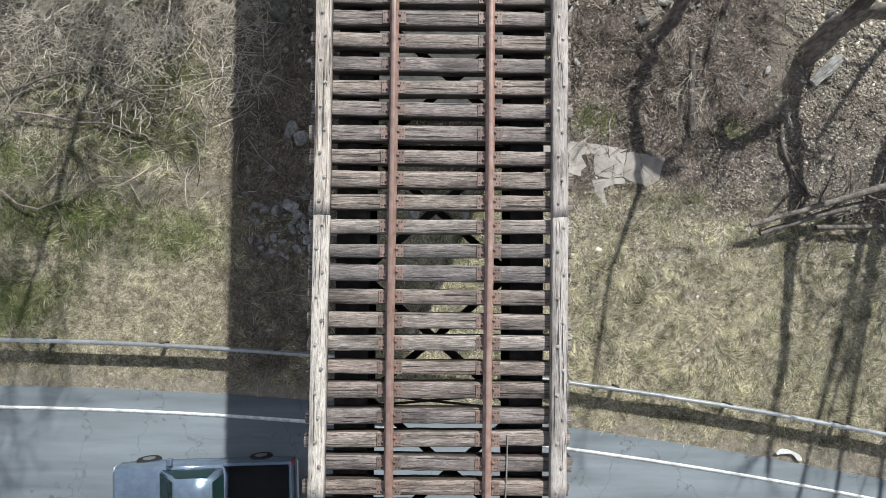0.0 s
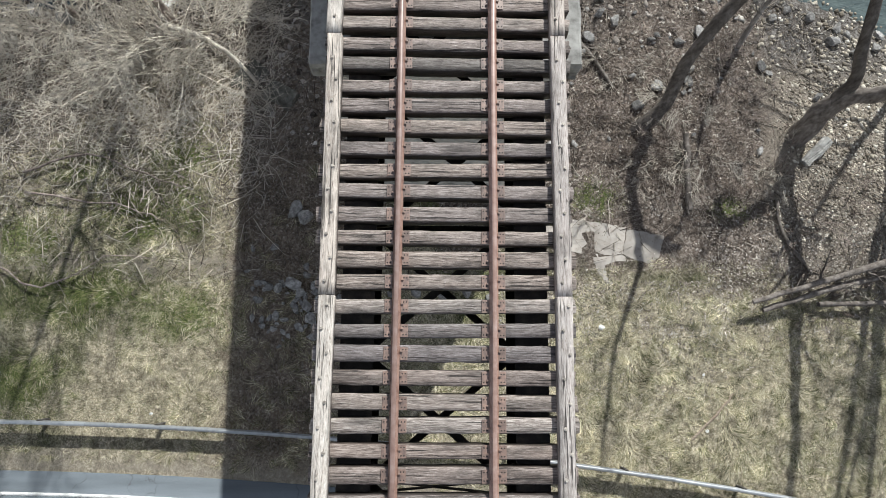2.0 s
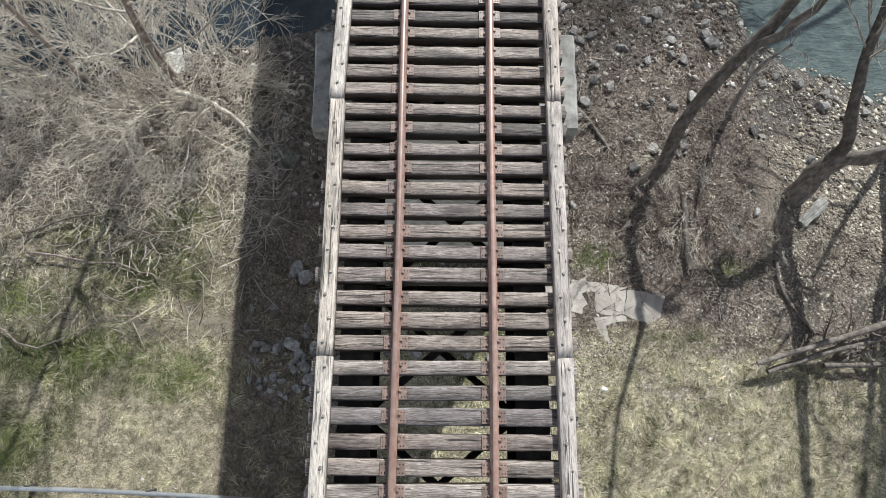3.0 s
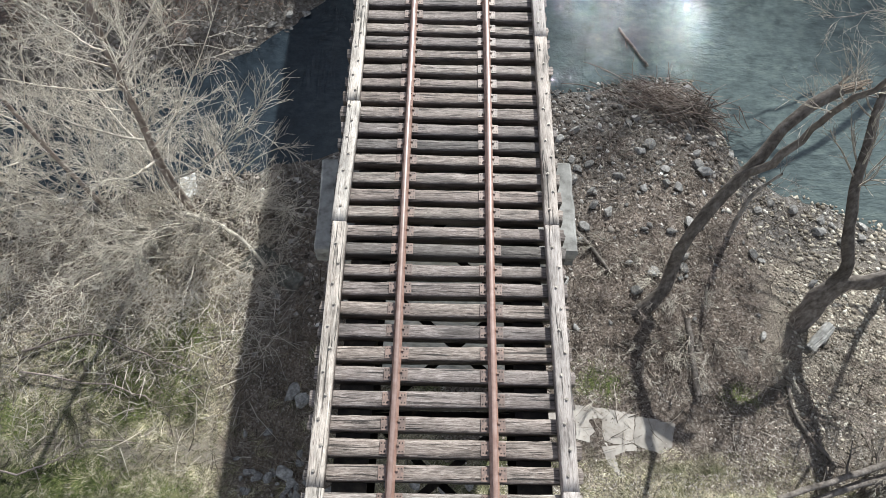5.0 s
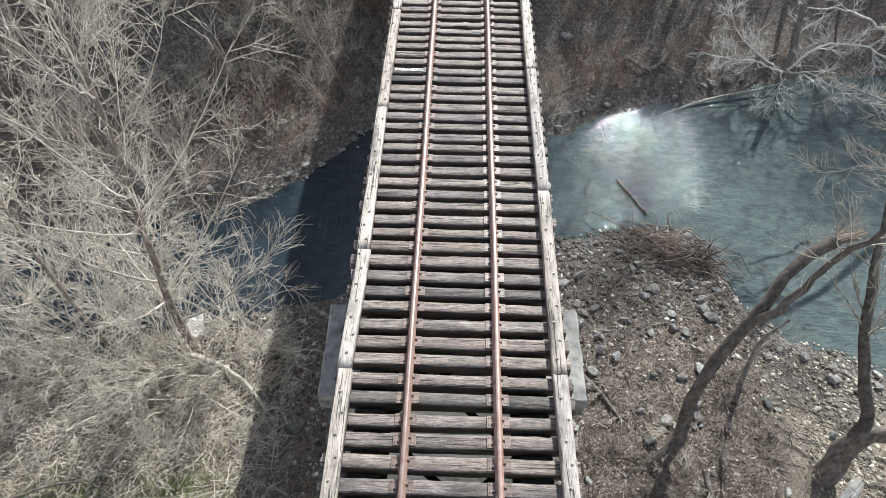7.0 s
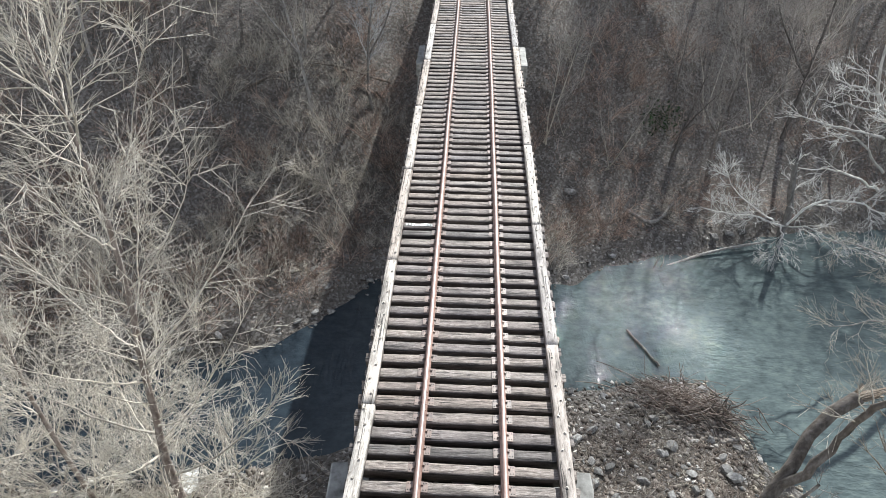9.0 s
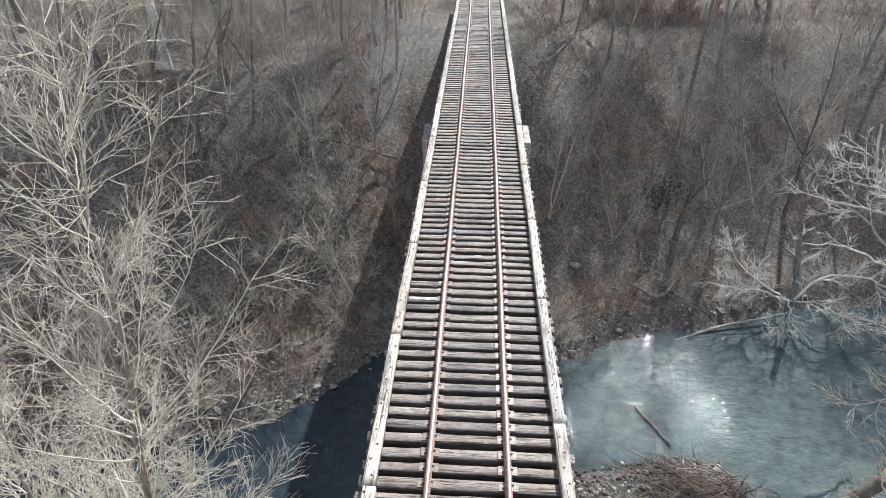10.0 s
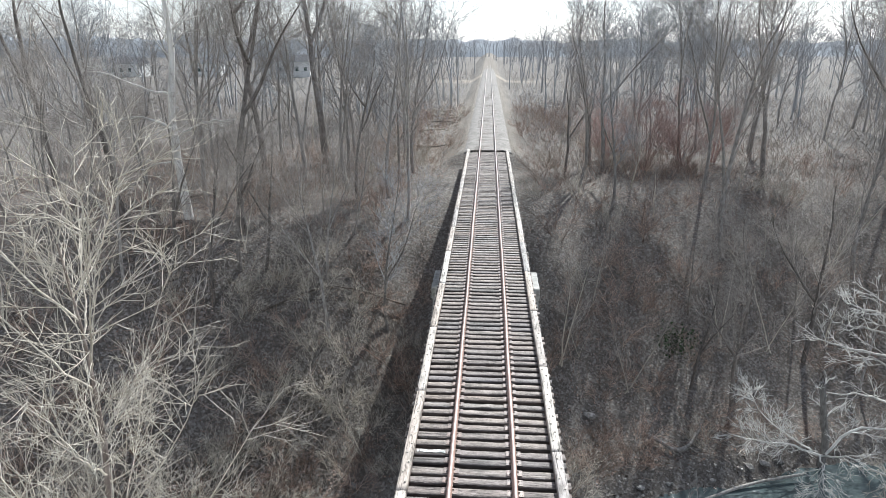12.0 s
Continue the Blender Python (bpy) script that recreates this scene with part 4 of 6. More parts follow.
for x, y, size, lean in [(-23.9, 38.6, 0.95, 1), (-16.1, 39.1, 0.85, -3), (-20.9, 57.4, 1.1, 2), (-15.7, 59.9, 1.25, 1), (15.2, 34.8, 0.55, 1), (12.8, 35.3, 0.42, 0), (30.8, 90.0, 1.2, -3), (17.6, 40.1, 0.42, -4),
                         (-18.8, 35.1, 0.6, 4), (-13.7, 36.3, 0.5, 6), (-15.2, 35.9, 0.5, 1), (13.8, 40.3, 0.36, -3), (-16.2, 33.8, 0.5, -4), (-37.2, 50.9, 1.1, 2), (-24.7, 93.0, 1.2, 1), (21.0, 38.7, 0.7, 1), (-9.5, 72.0, 0.9, 1), (24.0, 56.0, 0.9, -2), (36.0, 60.0, 1.1, 2), (7.0, 57.0, 0.55, 1), (10.0, 62.5, 0.8, -1), (-7.5, 53.0, 0.6, -2), (-10.0, 47.0, 0.55, 2)]:
    spots.append((x, y))
    plant("bare_tree", TALL[rng.randrange(4)], "tall dark-trunked leafless tree on the wooded slope", "tree", "bare trees of the wood", x, y, rng.uniform(0, 360), size, lean)
for x, y in scatter(40, -55, 55, 44, 74, 2.8, on_slope) + scatter(34, -85, 85, 70, 118, 3.4, on_slope) + scatter(22, -35, 35, 33, 46, 3.0, lambda x, y: on_slope(x, y) and not 3 < x < 19):
    plant("bare_tree", KINDS[rng.randrange(4, 7) if y > 58 else rng.randrange(5)], "tall leafless grey tree on the wooded slope", "tree", "bare trees of the wood", x, y, rng.uniform(0, 360), rng.uniform(0.8, 1.2) if y > 44 else rng.uniform(0.45, 0.8), rng.uniform(-3, 3))
for x, y in [(4.7, 35.0), (5.9, 35.7)] + scatter(85, -45, 45, 26, 75, 1.2, on_slope):
    plant("sapling", SAPLINGS[rng.randrange(4)], "thin leafless sapling among leaf litter", "sapling", "saplings on the slope", x, y, rng.uniform(0, 360), rng.uniform(0.6, 1.1), rng.uniform(-5, 5))


def far_woods():
    """The woods behind, past counting: one joined mesh."""
    r = np.random.RandomState(77)
    protos = []
    for s in range(5):
        tr, cr = forest_tree(500 + s, 17, 0.22, 9)
        cr = [(p[[0, -1]], np.maximum(q[[0, -1]], (0.032, 0.02))) for p, q in cr if len(p) > 5 or r.rand() < 0.10]
        protos.append(tubes([(p[::3], q[::3]) for p, q in tr] + cr, 3))
    V, F, base = [], [], 0
    n = 0
    while n < 430:
        y = 100 + 360 * r.rand() ** 1.3
        x = r.uniform(-0.85, 0.85) * y
        if n > 350:
            x, y = r.uniform(-70, 70), r.uniform(470, 540)
        elif abs(x) < 4.2 + 0.006 * y or (x < -22 and 140 < y < 235) or (-16 < x < 0 and 180 < y < 245) or abs(x) > 190:
            continue
        v, f = protos[r.randint(5)]
        a, s = r.rand() * 6.28, r.uniform(0.8, 1.25)
        c, d = math.cos(a) * s, math.sin(a) * s
        V.append(np.stack([v[:, 0] * c - v[:, 1] * d + x, v[:, 0] * d + v[:, 1] * c + y, v[:, 2] * s + float(height(x, y))], 1))
        F.append(f + base)
        base += len(v)
        n += 1
    ob = part("far_woods", np_mesh("far_woods", np.concatenate(V), np.concatenate(F), BARK_HAZED), None)
    tagged(ob, "dense leafless grey woods fading to the horizon", "woods", kind="stuff")


far_woods()


def ridge():
    """Wooded rise that closes the horizon, its haze put into the colour."""
    xs = np.linspace(-1600, 1600, 321)
    r = np.random.RandomState(8)
    top = 24 + 5 * lumps(xs, xs * 0, 240) + 2.5 * lumps(xs, xs * 0, 60) + 1.6 * r.randn(321) + 10 * smooth01(200, 900, np.abs(xs))
    V = np.concatenate([np.stack([xs, np.full(321, y), z], 1) for y, z in ((760, np.full(321, 2.0)), (790, top - 2), (820, top), (1000, np.full(321, 2.0)))])
    i = np.arange(320)
    F = np.concatenate([np.stack([i + a * 321, i + 1 + a * 321, i + 1 + (a + 1) * 321, i + (a + 1) * 321], 1) for a in range(3)])
    part("backdrop", np_mesh("ridge", V, F, RIDGE_HAZED), None, "wooded rise at the horizon, coloured blue-grey for haze", kind="structure")


ridge()

# ---- single trees that stand close ----


def curve(points, n):
    """A smooth line through a few points (Catmull-Rom)."""
    p = np.array([points[0]] + list(points) + [points[-1]], float)
    out = []
    for u in np.linspace(0, len(points) - 1, n):
        i = min(int(u), len(points) - 2)
        t = u - i
        a, b, c, d = p[i], p[i + 1], p[i + 2], p[i + 3]
        out.append(0.5 * (2 * b + (c - a) * t + (2 * a - 5 * b + 4 * c - d) * t * t + (3 * b - a - 3 * c + d) * t ** 3))
    return np.array(out)


def big_limb(points, r0, r1, n=12, seed=0, jog=0.0):
    r = np.random.RandomState(seed)
    pts = curve(points, n)
    pts[1:-1] += r.randn(n - 2, 3) * max(r0 * 0.07, jog)
    return pts, np.linspace(r0, r1, n) * (1 + 0.08 * r.randn(n))


def special_tree(name, label, group, at, limbs, bark_mat, twig_mat, twigs, seed, sides=9, thin=0.006, limb_mat=None, bend=0.15):
    """A tree of given main limbs (points from its foot), with side branches grown on them."""
    r = np.random.RandomState(seed)
    t = thing(name, label, "tree", group, at=at)
    trunk = [big_limb(p, a, b, 14, seed + i, bend * 0.33 if i else 0.0) for i, (p, a, b) in enumerate(limbs)]
    crown = []
    for (count, length, start), tr in zip(twigs, trunk):
        for b in sprout(r, crown, tr, count, length, 0.3, 0.8, 0.05, 5 if bend > 0.1 else 3, bend, start, thin * 1.6):
            for c in sprout(r, crown, b, 5 if bend > 0.1 else 4, length * 0.5, 0.6, 0.62, 0.05, 3 if bend > 0.1 else 2, bend, 0.2, thin * 1.3):
                sprout(r, crown, c, 3 if bend > 0.1 else 2, length * 0.3, 0.7, 0.55, 0.03, 1, bend, 0.2, thin)
    for i, one in enumerate(trunk):
        tv, tf = tubes([one], sides)
        nm = "limb" if i else "trunk"
        part(nm, np_mesh(nm, tv, tf, limb_mat if i and limb_mat else bark_mat, smooth=True), t)
    if crown:
        cv, cf = tubes(crown, 3)
        part("crown", np_mesh("crown", cv, cf, twig_mat), t)
    return t


# broken tree on the near bank, snapped off at deck height, with a second stem
tree = special_tree("broken_tree", "leaning bare tree with a snapped, splintered top", "", (6.99, 7.69, 0.0),
                    [([(-0.1, 0.0, -0.4), (0.45, 0.35, 0.35), (0.92, 0.85, 1.1), (0.98, 1.5, 2.2), (1.28, 2.02, 3.5), (1.86, 2.55, 4.7), (2.4, 3.0, 5.7), (3.0, 3.75, 6.8), (4.1, 4.15, 7.6)], 0.27, 0.17),
                     ([(2.1, 2.8, 5.2), (2.7, 2.7, 6.3), (3.1, 2.9, 7.5), (3.05, 2.65, 8.8), (3.2, 2.3, 10.2), (4.2, 2.6, 14.0)], 0.14, 0.05)],
                    BARK, BARK_PALE, [(0, 1, 0.5), (16, 2.2, 0.5)], 61)
bm = bmesh.new()
r0 = random.Random(3)
for k in range(30):
    a = r0.uniform(0, 6.28)
    p = Vector((4.0 + 0.05 * math.cos(a), 4.13 + 0.13 * math.sin(a), 7.55 + 0.14 * math.cos(a)))
    bar(bm, p, p + Vector((r0.uniform(0.25, 0.75), r0.uniform(-0.05, 0.25), r0.uniform(-0.05, 0.3))), 0.05, 0.03)
part("splintered_top", bm_mesh("splinters", bm, SPLIT), tree, "pale splintered break")

special_tree("bank_tree", "thick dark bare tree forking low on the stony bank", "", (12.8, 7.41, 0.0),
             [([(0, 0, -0.5), (0.13, 0.42, 0.9), (0.37, 0.74, 2.2), (1.06, 0.5, 3.3), (2.1, 0.3, 6.0), (3.1, 0.1, 9.2), (4.2, 0.0, 13.0)], 0.42, 0.10),
              ([(0.3, 0.7, 2.0), (0.41, 0.99, 2.8), (-0.1, 1.6, 4.0), (-0.36, 2.3, 4.9), (-0.34, 3.3, 5.9), (0.1, 5.2, 7.2), (0.7, 7.0, 8.4)], 0.24, 0.08)],
             BARK, BARK_PALE, [(16, 2.4, 0.45), (14, 2.0, 0.5)], 62)
for i, (x, y, dx) in enumerate([(16.0, 5.6, 1.6), (17.4, 7.4, 1.0), (16.6, 3.6, 3.4), (15.9, 4.2, 2.6), (17.0, 9.4, 2.2)]):
    special_tree("bank_tree", "bare tree leaning away over the bank", "", (x, y, -0.1),
                 [([(0, 0, -0.3), (dx * 0.1, 0.1, 2.2), (dx * 0.4, 0.2, 5.0), (dx * 0.75, 0.1, 8.5), (dx * 1.1, 0.2, 12.5)], 0.2, 0.06)], BARK, BARK_GREY, [(16, 2.4, 0.4)], 64 + i)
special_tree("bank_tree", "slim bare tree behind a broken trunk", "", (11.1, 11.0, -0.4),
             [([(0, 0, -0.3), (-0.3, 0.1, 1.5), (-0.35, 0.3, 3.2), (-0.1, 0.2, 4.6)], 0.13, 0.04)], BARK_GREY, BARK_GREY, [(8, 1.2, 0.4)], 63)

special_tree("bank_tree", "pale bare tree whose lacy limbs overhang the creek", "", (19.2, 12.8, -0.5),
             [([(0, 0, -0.3), (-0.4, 0.8, 3.5), (-1.2, 1.8, 7.0), (-1.8, 2.6, 10.5)], 0.2, 0.07),
              ([(-0.9, 1.4, 5.6), (-2.6, 2.6, 6.6), (-4.4, 3.4, 6.8), (-6.2, 3.8, 6.2)], 0.06, 0.015),
              ([(-1.2, 1.8, 7.0), (-3.0, 3.6, 8.2), (-4.6, 5.4, 8.4), (-5.6, 6.6, 8.0)], 0.06, 0.015),
              ([(-0.5, 0.9, 4.0), (-2.2, 1.6, 4.4), (-4.2, 2.0, 4.2), (-5.6, 2.2, 3.6)], 0.05, 0.015),
              ([(-1.0, 1.6, 6.2), (-2.2, 5.0, 6.8), (-3.2, 8.0, 6.6)], 0.05, 0.015)],
             BARK_GREY, BARK_STRAW, [(4, 1.5, 0.5)] + [(13, 1.7, 0.2)] * 4, 67, thin=0.0065, limb_mat=BARK_GREY)


def shrub(name, label, at, stems, h, spread, droop, bark_mat, twig_mat, seed, kids=9, rad=0.05, thin=0.006):
    """Many stems from one foot, with dense fine twigs."""
    r = np.random.RandomState(seed)
    t = thing(name, label, "shrub", at=at)
    trunk, crown = [], []
    for _ in range(stems):
        a = r.rand() * 6.283
        s = spread * (0.35 + 0.75 * r.rand())
        b = limb(r, (r.randn() * 0.15, r.randn() * 0.15, -0.3), (math.cos(a) * s, math.sin(a) * s, 1), h * (0.6 + 0.5 * r.rand()), rad * (0.6 + 0.7 * r.rand()), 7, 0.055, droop, 0.2)
        trunk.append(b)
        for c in sprout(r, crown, b, kids, h * 0.38, 0.55, 0.55, droop, 3, 0.07, 0.12, thin * 1.4):
            for q in sprout(r, crown, c, 5, h * 0.24, 0.7, 0.5, droop, 2, 0.07, 0.1, thin * 1.15):
                sprout(r, crown, q, 3, h * 0.14, 0.8, 0.55, droop, 1, 0.06, 0.15, thin)
    for one in [[b] for b in trunk]:
        tv, tf = tubes(one, 5)
        part("stem", np_mesh("stem", tv, tf, bark_mat, smooth=True), t)
    cv, cf = tubes(crown, 3)
    part("crown", np_mesh("crown", cv, cf, twig_mat), t)
    return t


# thicket by the creek
ARCH, LOW = "dense pale leafless shrub arching over the creek bank", "low tangle of drooping dry twigs on the bank"
for i, (x, y, n, h, spr, dr, lab, mt) in enumerate([
        (-10.3, 11.6, 12, 4.6, 1.2, -0.05, ARCH, BARK_STRAW), (-12.8, 11.2, 8, 4.0, 1.3, -0.07, ARCH, BARK_STRAW), (-8.8, 11.6, 8, 3.4, 1.3, -0.08, ARCH, BARK_PALE),
        (-12.4, 9.6, 5, 2.6, 1.4, -0.10, LOW, BARK_STRAW), (-9.8, 10.4, 9, 3.4, 1.5, -0.09, LOW, BARK_STRAW),
        (-10.6, 9.6, 5, 2.4, 1.5, -0.1, LOW, BARK_STRAW), (-13.8, 12.6, 7, 4.5, 1.0, -0.03, ARCH, BARK_PALE), (-17.5, 12.0, 7, 4.6, 1.0, -0.04, ARCH, BARK_PALE), (-15.8, 13.0, 8, 6.5, 0.8, -0.02, ARCH, BARK_STRAW), (-19.6, 12.4, 12, 7.0, 0.7, -0.02, ARCH, BARK_STRAW), (-12.4, 13.6, 8, 6.5, 0.8, -0.02, ARCH, BARK_STRAW), (-9.2, 13.8, 9, 5.0, 0.9, -0.04, ARCH, BARK_STRAW)]):
    shrub("thicket_shrub", lab, (x, y, float(height(x, y))), n, h, spr, dr, BARK_TAN, BARK_STRAW, 171 + i, 5, 0.036, 0.0105)


def fan_tree(label, at, stem, r0, n, reach, seed, twigs, low=0.1):
    """A tree whose many limbs rise in a fan from a slim trunk."""
    r = np.random.RandomState(seed)
    line = curve(stem, 30)
    limbs = [(stem, r0, 0.02)]
    for i in range(n):
        u = low + (0.93 - low) * (i + 0.5) / n
        p = line[int(u * 29)]
        a = i * 2.4 + r.randn() * 0.25
        out = reach * (1.08 - 0.62 * u) * (0.75 + 0.45 * r.rand())
        up = out * (0.7 + 1.0 * u + 0.3 * r.rand())
        c, s = math.cos(a) * out, math.sin(a) * out
        limbs.append(([tuple(p), (p[0] + c * 0.45, p[1] + s * 0.45, p[2] + up * 0.36), (p[0] + c, p[1] + s, p[2] + up)], r0 * ((0.26 if i % 2 or u > 0.5 else 0.38) - 0.10 * u), 0.006))
    return special_tree("creek_tree", label, "", at, limbs, BARK_BROWN, BARK_STRAW, [(twigs + 10, reach * 0.5, 0.2)] + [(twigs, reach * 0.5, 0.08)] * n, seed, thin=0.0085, limb_mat=BARK_STRAW, bend=0.065)


fan_tree("tall pale-branched bare tree on the creek bank", (-10.13, 12.04, -0.4),
         [(0, 0, -0.3), (0.02, 0, 3.0), (0.35, 0, 5.2), (0.75, 0, 8.2), (1.15, 0, 10.6), (1.45, 0, 13.6), (1.35, 0.1, 16.2), (1.2, 0.1, 18.0)], 0.15, 22, 4.3, 75, 16)
fan_tree("slender pale bare tree on the creek bank", (-13.9, 12.3, -0.5),
         [(0, 0, -0.3), (0.0, 0, 3.6), (0.1, 0, 6.2), (0.2, 0.2, 9.0), (-0.2, 0.2, 13.0)], 0.11, 12, 3.4, 175, 13)
fan_tree("slender pale bare tree on the creek bank", (-17.4, 12.6, -0.6),
         [(0, 0, -0.3), (-0.1, 0, 3.6), (0.3, 0, 6.4), (0.2, 0.2, 9.0), (0.6, 0.2, 12.0)], 0.10, 11, 3.2, 176, 12)


def clump(at, stems, h, spread, seed):
    """Upright pale saplings from one stool, each with its own side branches."""
    r = np.random.RandomState(seed)
    t = thing("pale_sapling_clump", "clump of tall pale upright saplings beside the creek", "shrub", at=at)
    for _ in range(stems):
        a, s = r.rand() * 6.283, spread * (0.2 + r.rand())
        stem = limb(r, (r.randn() * 0.4, r.randn() * 0.4, -0.3), (math.cos(a) * s, math.sin(a) * s, 1), h * (0.6 + 0.45 * r.rand()), 0.05 + 0.03 * r.rand(), 9, 0.06, 0.02, 0.2)
        tv, tf = tubes([stem], 5)
        st = part("stem", np_mesh("stem", tv, tf, BARK_STRAW, smooth=True), t)
        twigs = []
        for b in sprout(r, twigs, stem, 18, h * 0.27, 0.42, 0.72, 0.05, 5, 0.12, 0.12, 0.012):
            for c in sprout(r, twigs, b, 5, h * 0.12, 0.65, 0.6, 0.04, 2, 0.14, 0.25, 0.009):
                sprout(r, twigs, c, 2, h * 0.06, 0.7, 0.6, 0.03, 1, 0.14, 0.25, 0.007)
        tv, tf = tubes(twigs, 3)
        part("branching", np_mesh("branching", tv, tf, BARK_STRAW), st)


for i, (x, y, n, h, spr) in enumerate([(-18.0, 21.5, 5, 6.0, 0.5), (-13.2, 21.4, 4, 4.5, 0.7), (-21.5, 19.5, 5, 6.0, 0.5)]):
    clump((x, y, max(-1.0, float(height(x, y)))), n, h, spr, 271 + i)
for i, (x, y) in enumerate([(15.0, 60.0), (19.0, 62.0), (12.0, 63.0), (22.5, 64.0)]):
    shrub("red_shrub", "reddish budding shrub in front of the wood", (x, y, float(height(x, y))), 14, 7.0, 0.6, 0.03, TWIG_RED, TWIG_RED, 79 + 200 * i, 5, 0.04, 0.0095)
special_tree("dead_tree", "whitish dead tree fallen over the creek's edge", "", (19.0, 31.0, -0.9),
             [([(-0.1, 0.2, -0.3), (-0.1, 0.1, 1.4), (-0.6, 0, 3.2), (-1.0, 0, 5.2)], 0.22, 0.14),
              ([(-0.1, 0, 0.7), (-1.3, -0.2, 1.2), (-2.5, -0.3, 1.6), (-4.0, -0.3, 1.8), (-5.4, -0.3, 2.1)], 0.065, 0.02),
              ([(-0.9, -0.1, 1.1), (-2.3, -0.2, 2.0), (-4.0, -0.2, 3.5), (-4.8, -0.2, 4.9)], 0.055, 0.018),
              ([(-0.1, -0.1, 0.9), (0.9, -0.3, 2.7), (3.1, -0.5, 2.8), (5.0, -0.5, 2.1), (7.2, -0.6, 2.0)], 0.075, 0.025),
              ([(-0.3, -0.3, 0.9), (0.0, -2.0, 2.0), (1.9, -2.3, 1.3), (4.9, -2.8, 0.3)], 0.055, 0.018),
              ([(-0.4, -0.2, 0.8), (-1.0, -1.8, 0.9), (-2.0, -2.9, 0.5)], 0.05, 0.015)],
             BARK_GREY, BARK_BLEACH, [(5, 1.2, 0.4), (26, 1.5, 0.2), (26, 1.5, 0.2), (30, 1.7, 0.15), (26, 1.6, 0.15), (18, 1.3, 0.15)], 80, thin=0.011, limb_mat=BARK_BLEACH)
special_tree("dead_tree", "whitish dead tree leaning over the creek", "", (34.0, 34.5, -0.5),
             [([(0, 0, -0.3), (-4.0, -3.0, 3.0), (-9.0, -5.5, 7.0), (-13.5, -8.0, 8.8), (-16.3, -8.3, 10.4), (-17.2, -8.5, 13.0)], 0.24, 0.05),
              ([(-15.5, -8.5, 8.8), (-18.1, -8.5, 9.4), (-19.9, -8.5, 9.9)], 0.06, 0.02),
              ([(-16.1, -8.5, 10.0), (-17.7, -8.5, 10.4), (-19.1, -8.5, 10.6)], 0.06, 0.02),
              ([(-16.5, -8.5, 10.8), (-17.7, -8.4, 11.2), (-18.7, -8.3, 11.6)], 0.05, 0.02),
              ([(-14.5, -8.4, 6.0), (-16.5, -8.5, 7.0), (-18.7, -8.5, 7.2)], 0.07, 0.02),
              ([(-14.7, -8.4, 7.0), (-16.7, -8.5, 8.8), (-18.3, -8.5, 8.9)], 0.06, 0.02)],
             BARK_WHITE, BARK_BLEACH, [(8, 2.0, 0.65)] + [(6, 1.3, 0.15)] * 5, 81, thin=0.010)
special_tree("sycamore", "tall sycamore with a mottled white trunk", "", (-20.2, 40.1, float(height(-20.2, 40.1))),
             [([(0, 0, -0.4), (-0.25, 0, 3.5), (-0.3, 0, 7.0), (0.2, 0.1, 10.6), (0.1, 0.1, 15.0), (-0.5, 0.1, 19)], 0.31, 0.10),
              ([(-0.3, 0, 6.0), (-2.2, -0.3, 6.9), (-4.6, -0.8, 6.6), (-7.0, -1.0, 7.4)], 0.11, 0.03),
              ([(-0.2, 0, 8.3), (-2.4, 0.3, 8.7), (-4.4, 0.4, 9.6), (-6.4, 0.4, 9.8)], 0.09, 0.025),
              ([(-0.3, 0, 5.4), (1.4, 0.4, 6.4), (3.6, 0.5, 6.7)], 0.09, 0.03),
              ([(-0.3, 0, 3.9), (-1.4, -0.3, 3.9), (-2.8, -0.4, 3.4)], 0.06, 0.02)],
             BARK_BLEACH, BARK_WHITE, [(16, 3.6, 0.5), (8, 1.8, 0.3), (8, 1.8, 0.3), (6, 1.5, 0.3), (3, 1.0, 0.3)], 82, thin=0.010)
for i, (x, y, s) in enumerate([(9.3, 7.0, 1.0), (7.2, 6.2, 0.8), (5.6, 7.6, 0.9), (8.6, 8.8, 0.9), (11.2, 6.0, 0.9), (10.6, 8.4, 0.8), (6.0, 5.2, 0.7), (12.2, 4.3, 0.8), (14.2, 4.6, 0.9), (14.6, 2.6, 0.9), (13.2, 1.4, 0.8), (9.8, 10.4, 0.8), (6.4, 10.2, 0.8), (5.4, 12.6, 0.8), (7.6, 12.0, 0.8), (9.0, 14.4, 0.7), (6.6, 15.0, 0.8), (4.6, 16.4, 0.7), (8.0, 17.2, 0.8), (10.6, 15.8, 0.7), (5.0, 9.4, 0.8), (8.3, 6.9, 1.0), (8.9, 6.4, 0.9), (7.4, 8.0, 0.9), (12.4, 6.3, 0.8)]):
    shrub("bramble", "low tangle of dead grey-brown brambles in the leaf litter", (x, y, float(height(x, y))), 9, 1.9 * s, 1.6, -0.08, BARK, (BARK_PALE, BRUSH, BARK_BROWN)[i % 3], 390 + i, 3, 0.018, 0.0065)
for i, (x, y, s) in enumerate([(6.5, 31.0, 0.9), (9.0, 29.8, 1.0), (-6.5, 28.6, 1.0), (-9.5, 26.0, 1.2), (-4.6, 33.0, 1.0), (-12.0, 27.0, 1.3), (14, 32.5, 1.0), (-7.2, 36.0, 1.2), (10.5, 35, 1.2)]):
    shrub("bank_shrub", "reddish-brown leafless shrub on the far bank", (x, y, float(height(x, y))), 10, 1.9 * s, 1.0, -0.03, BARK, BRUSH_BROWN, 90 + i, 3, 0.02, 0.008)


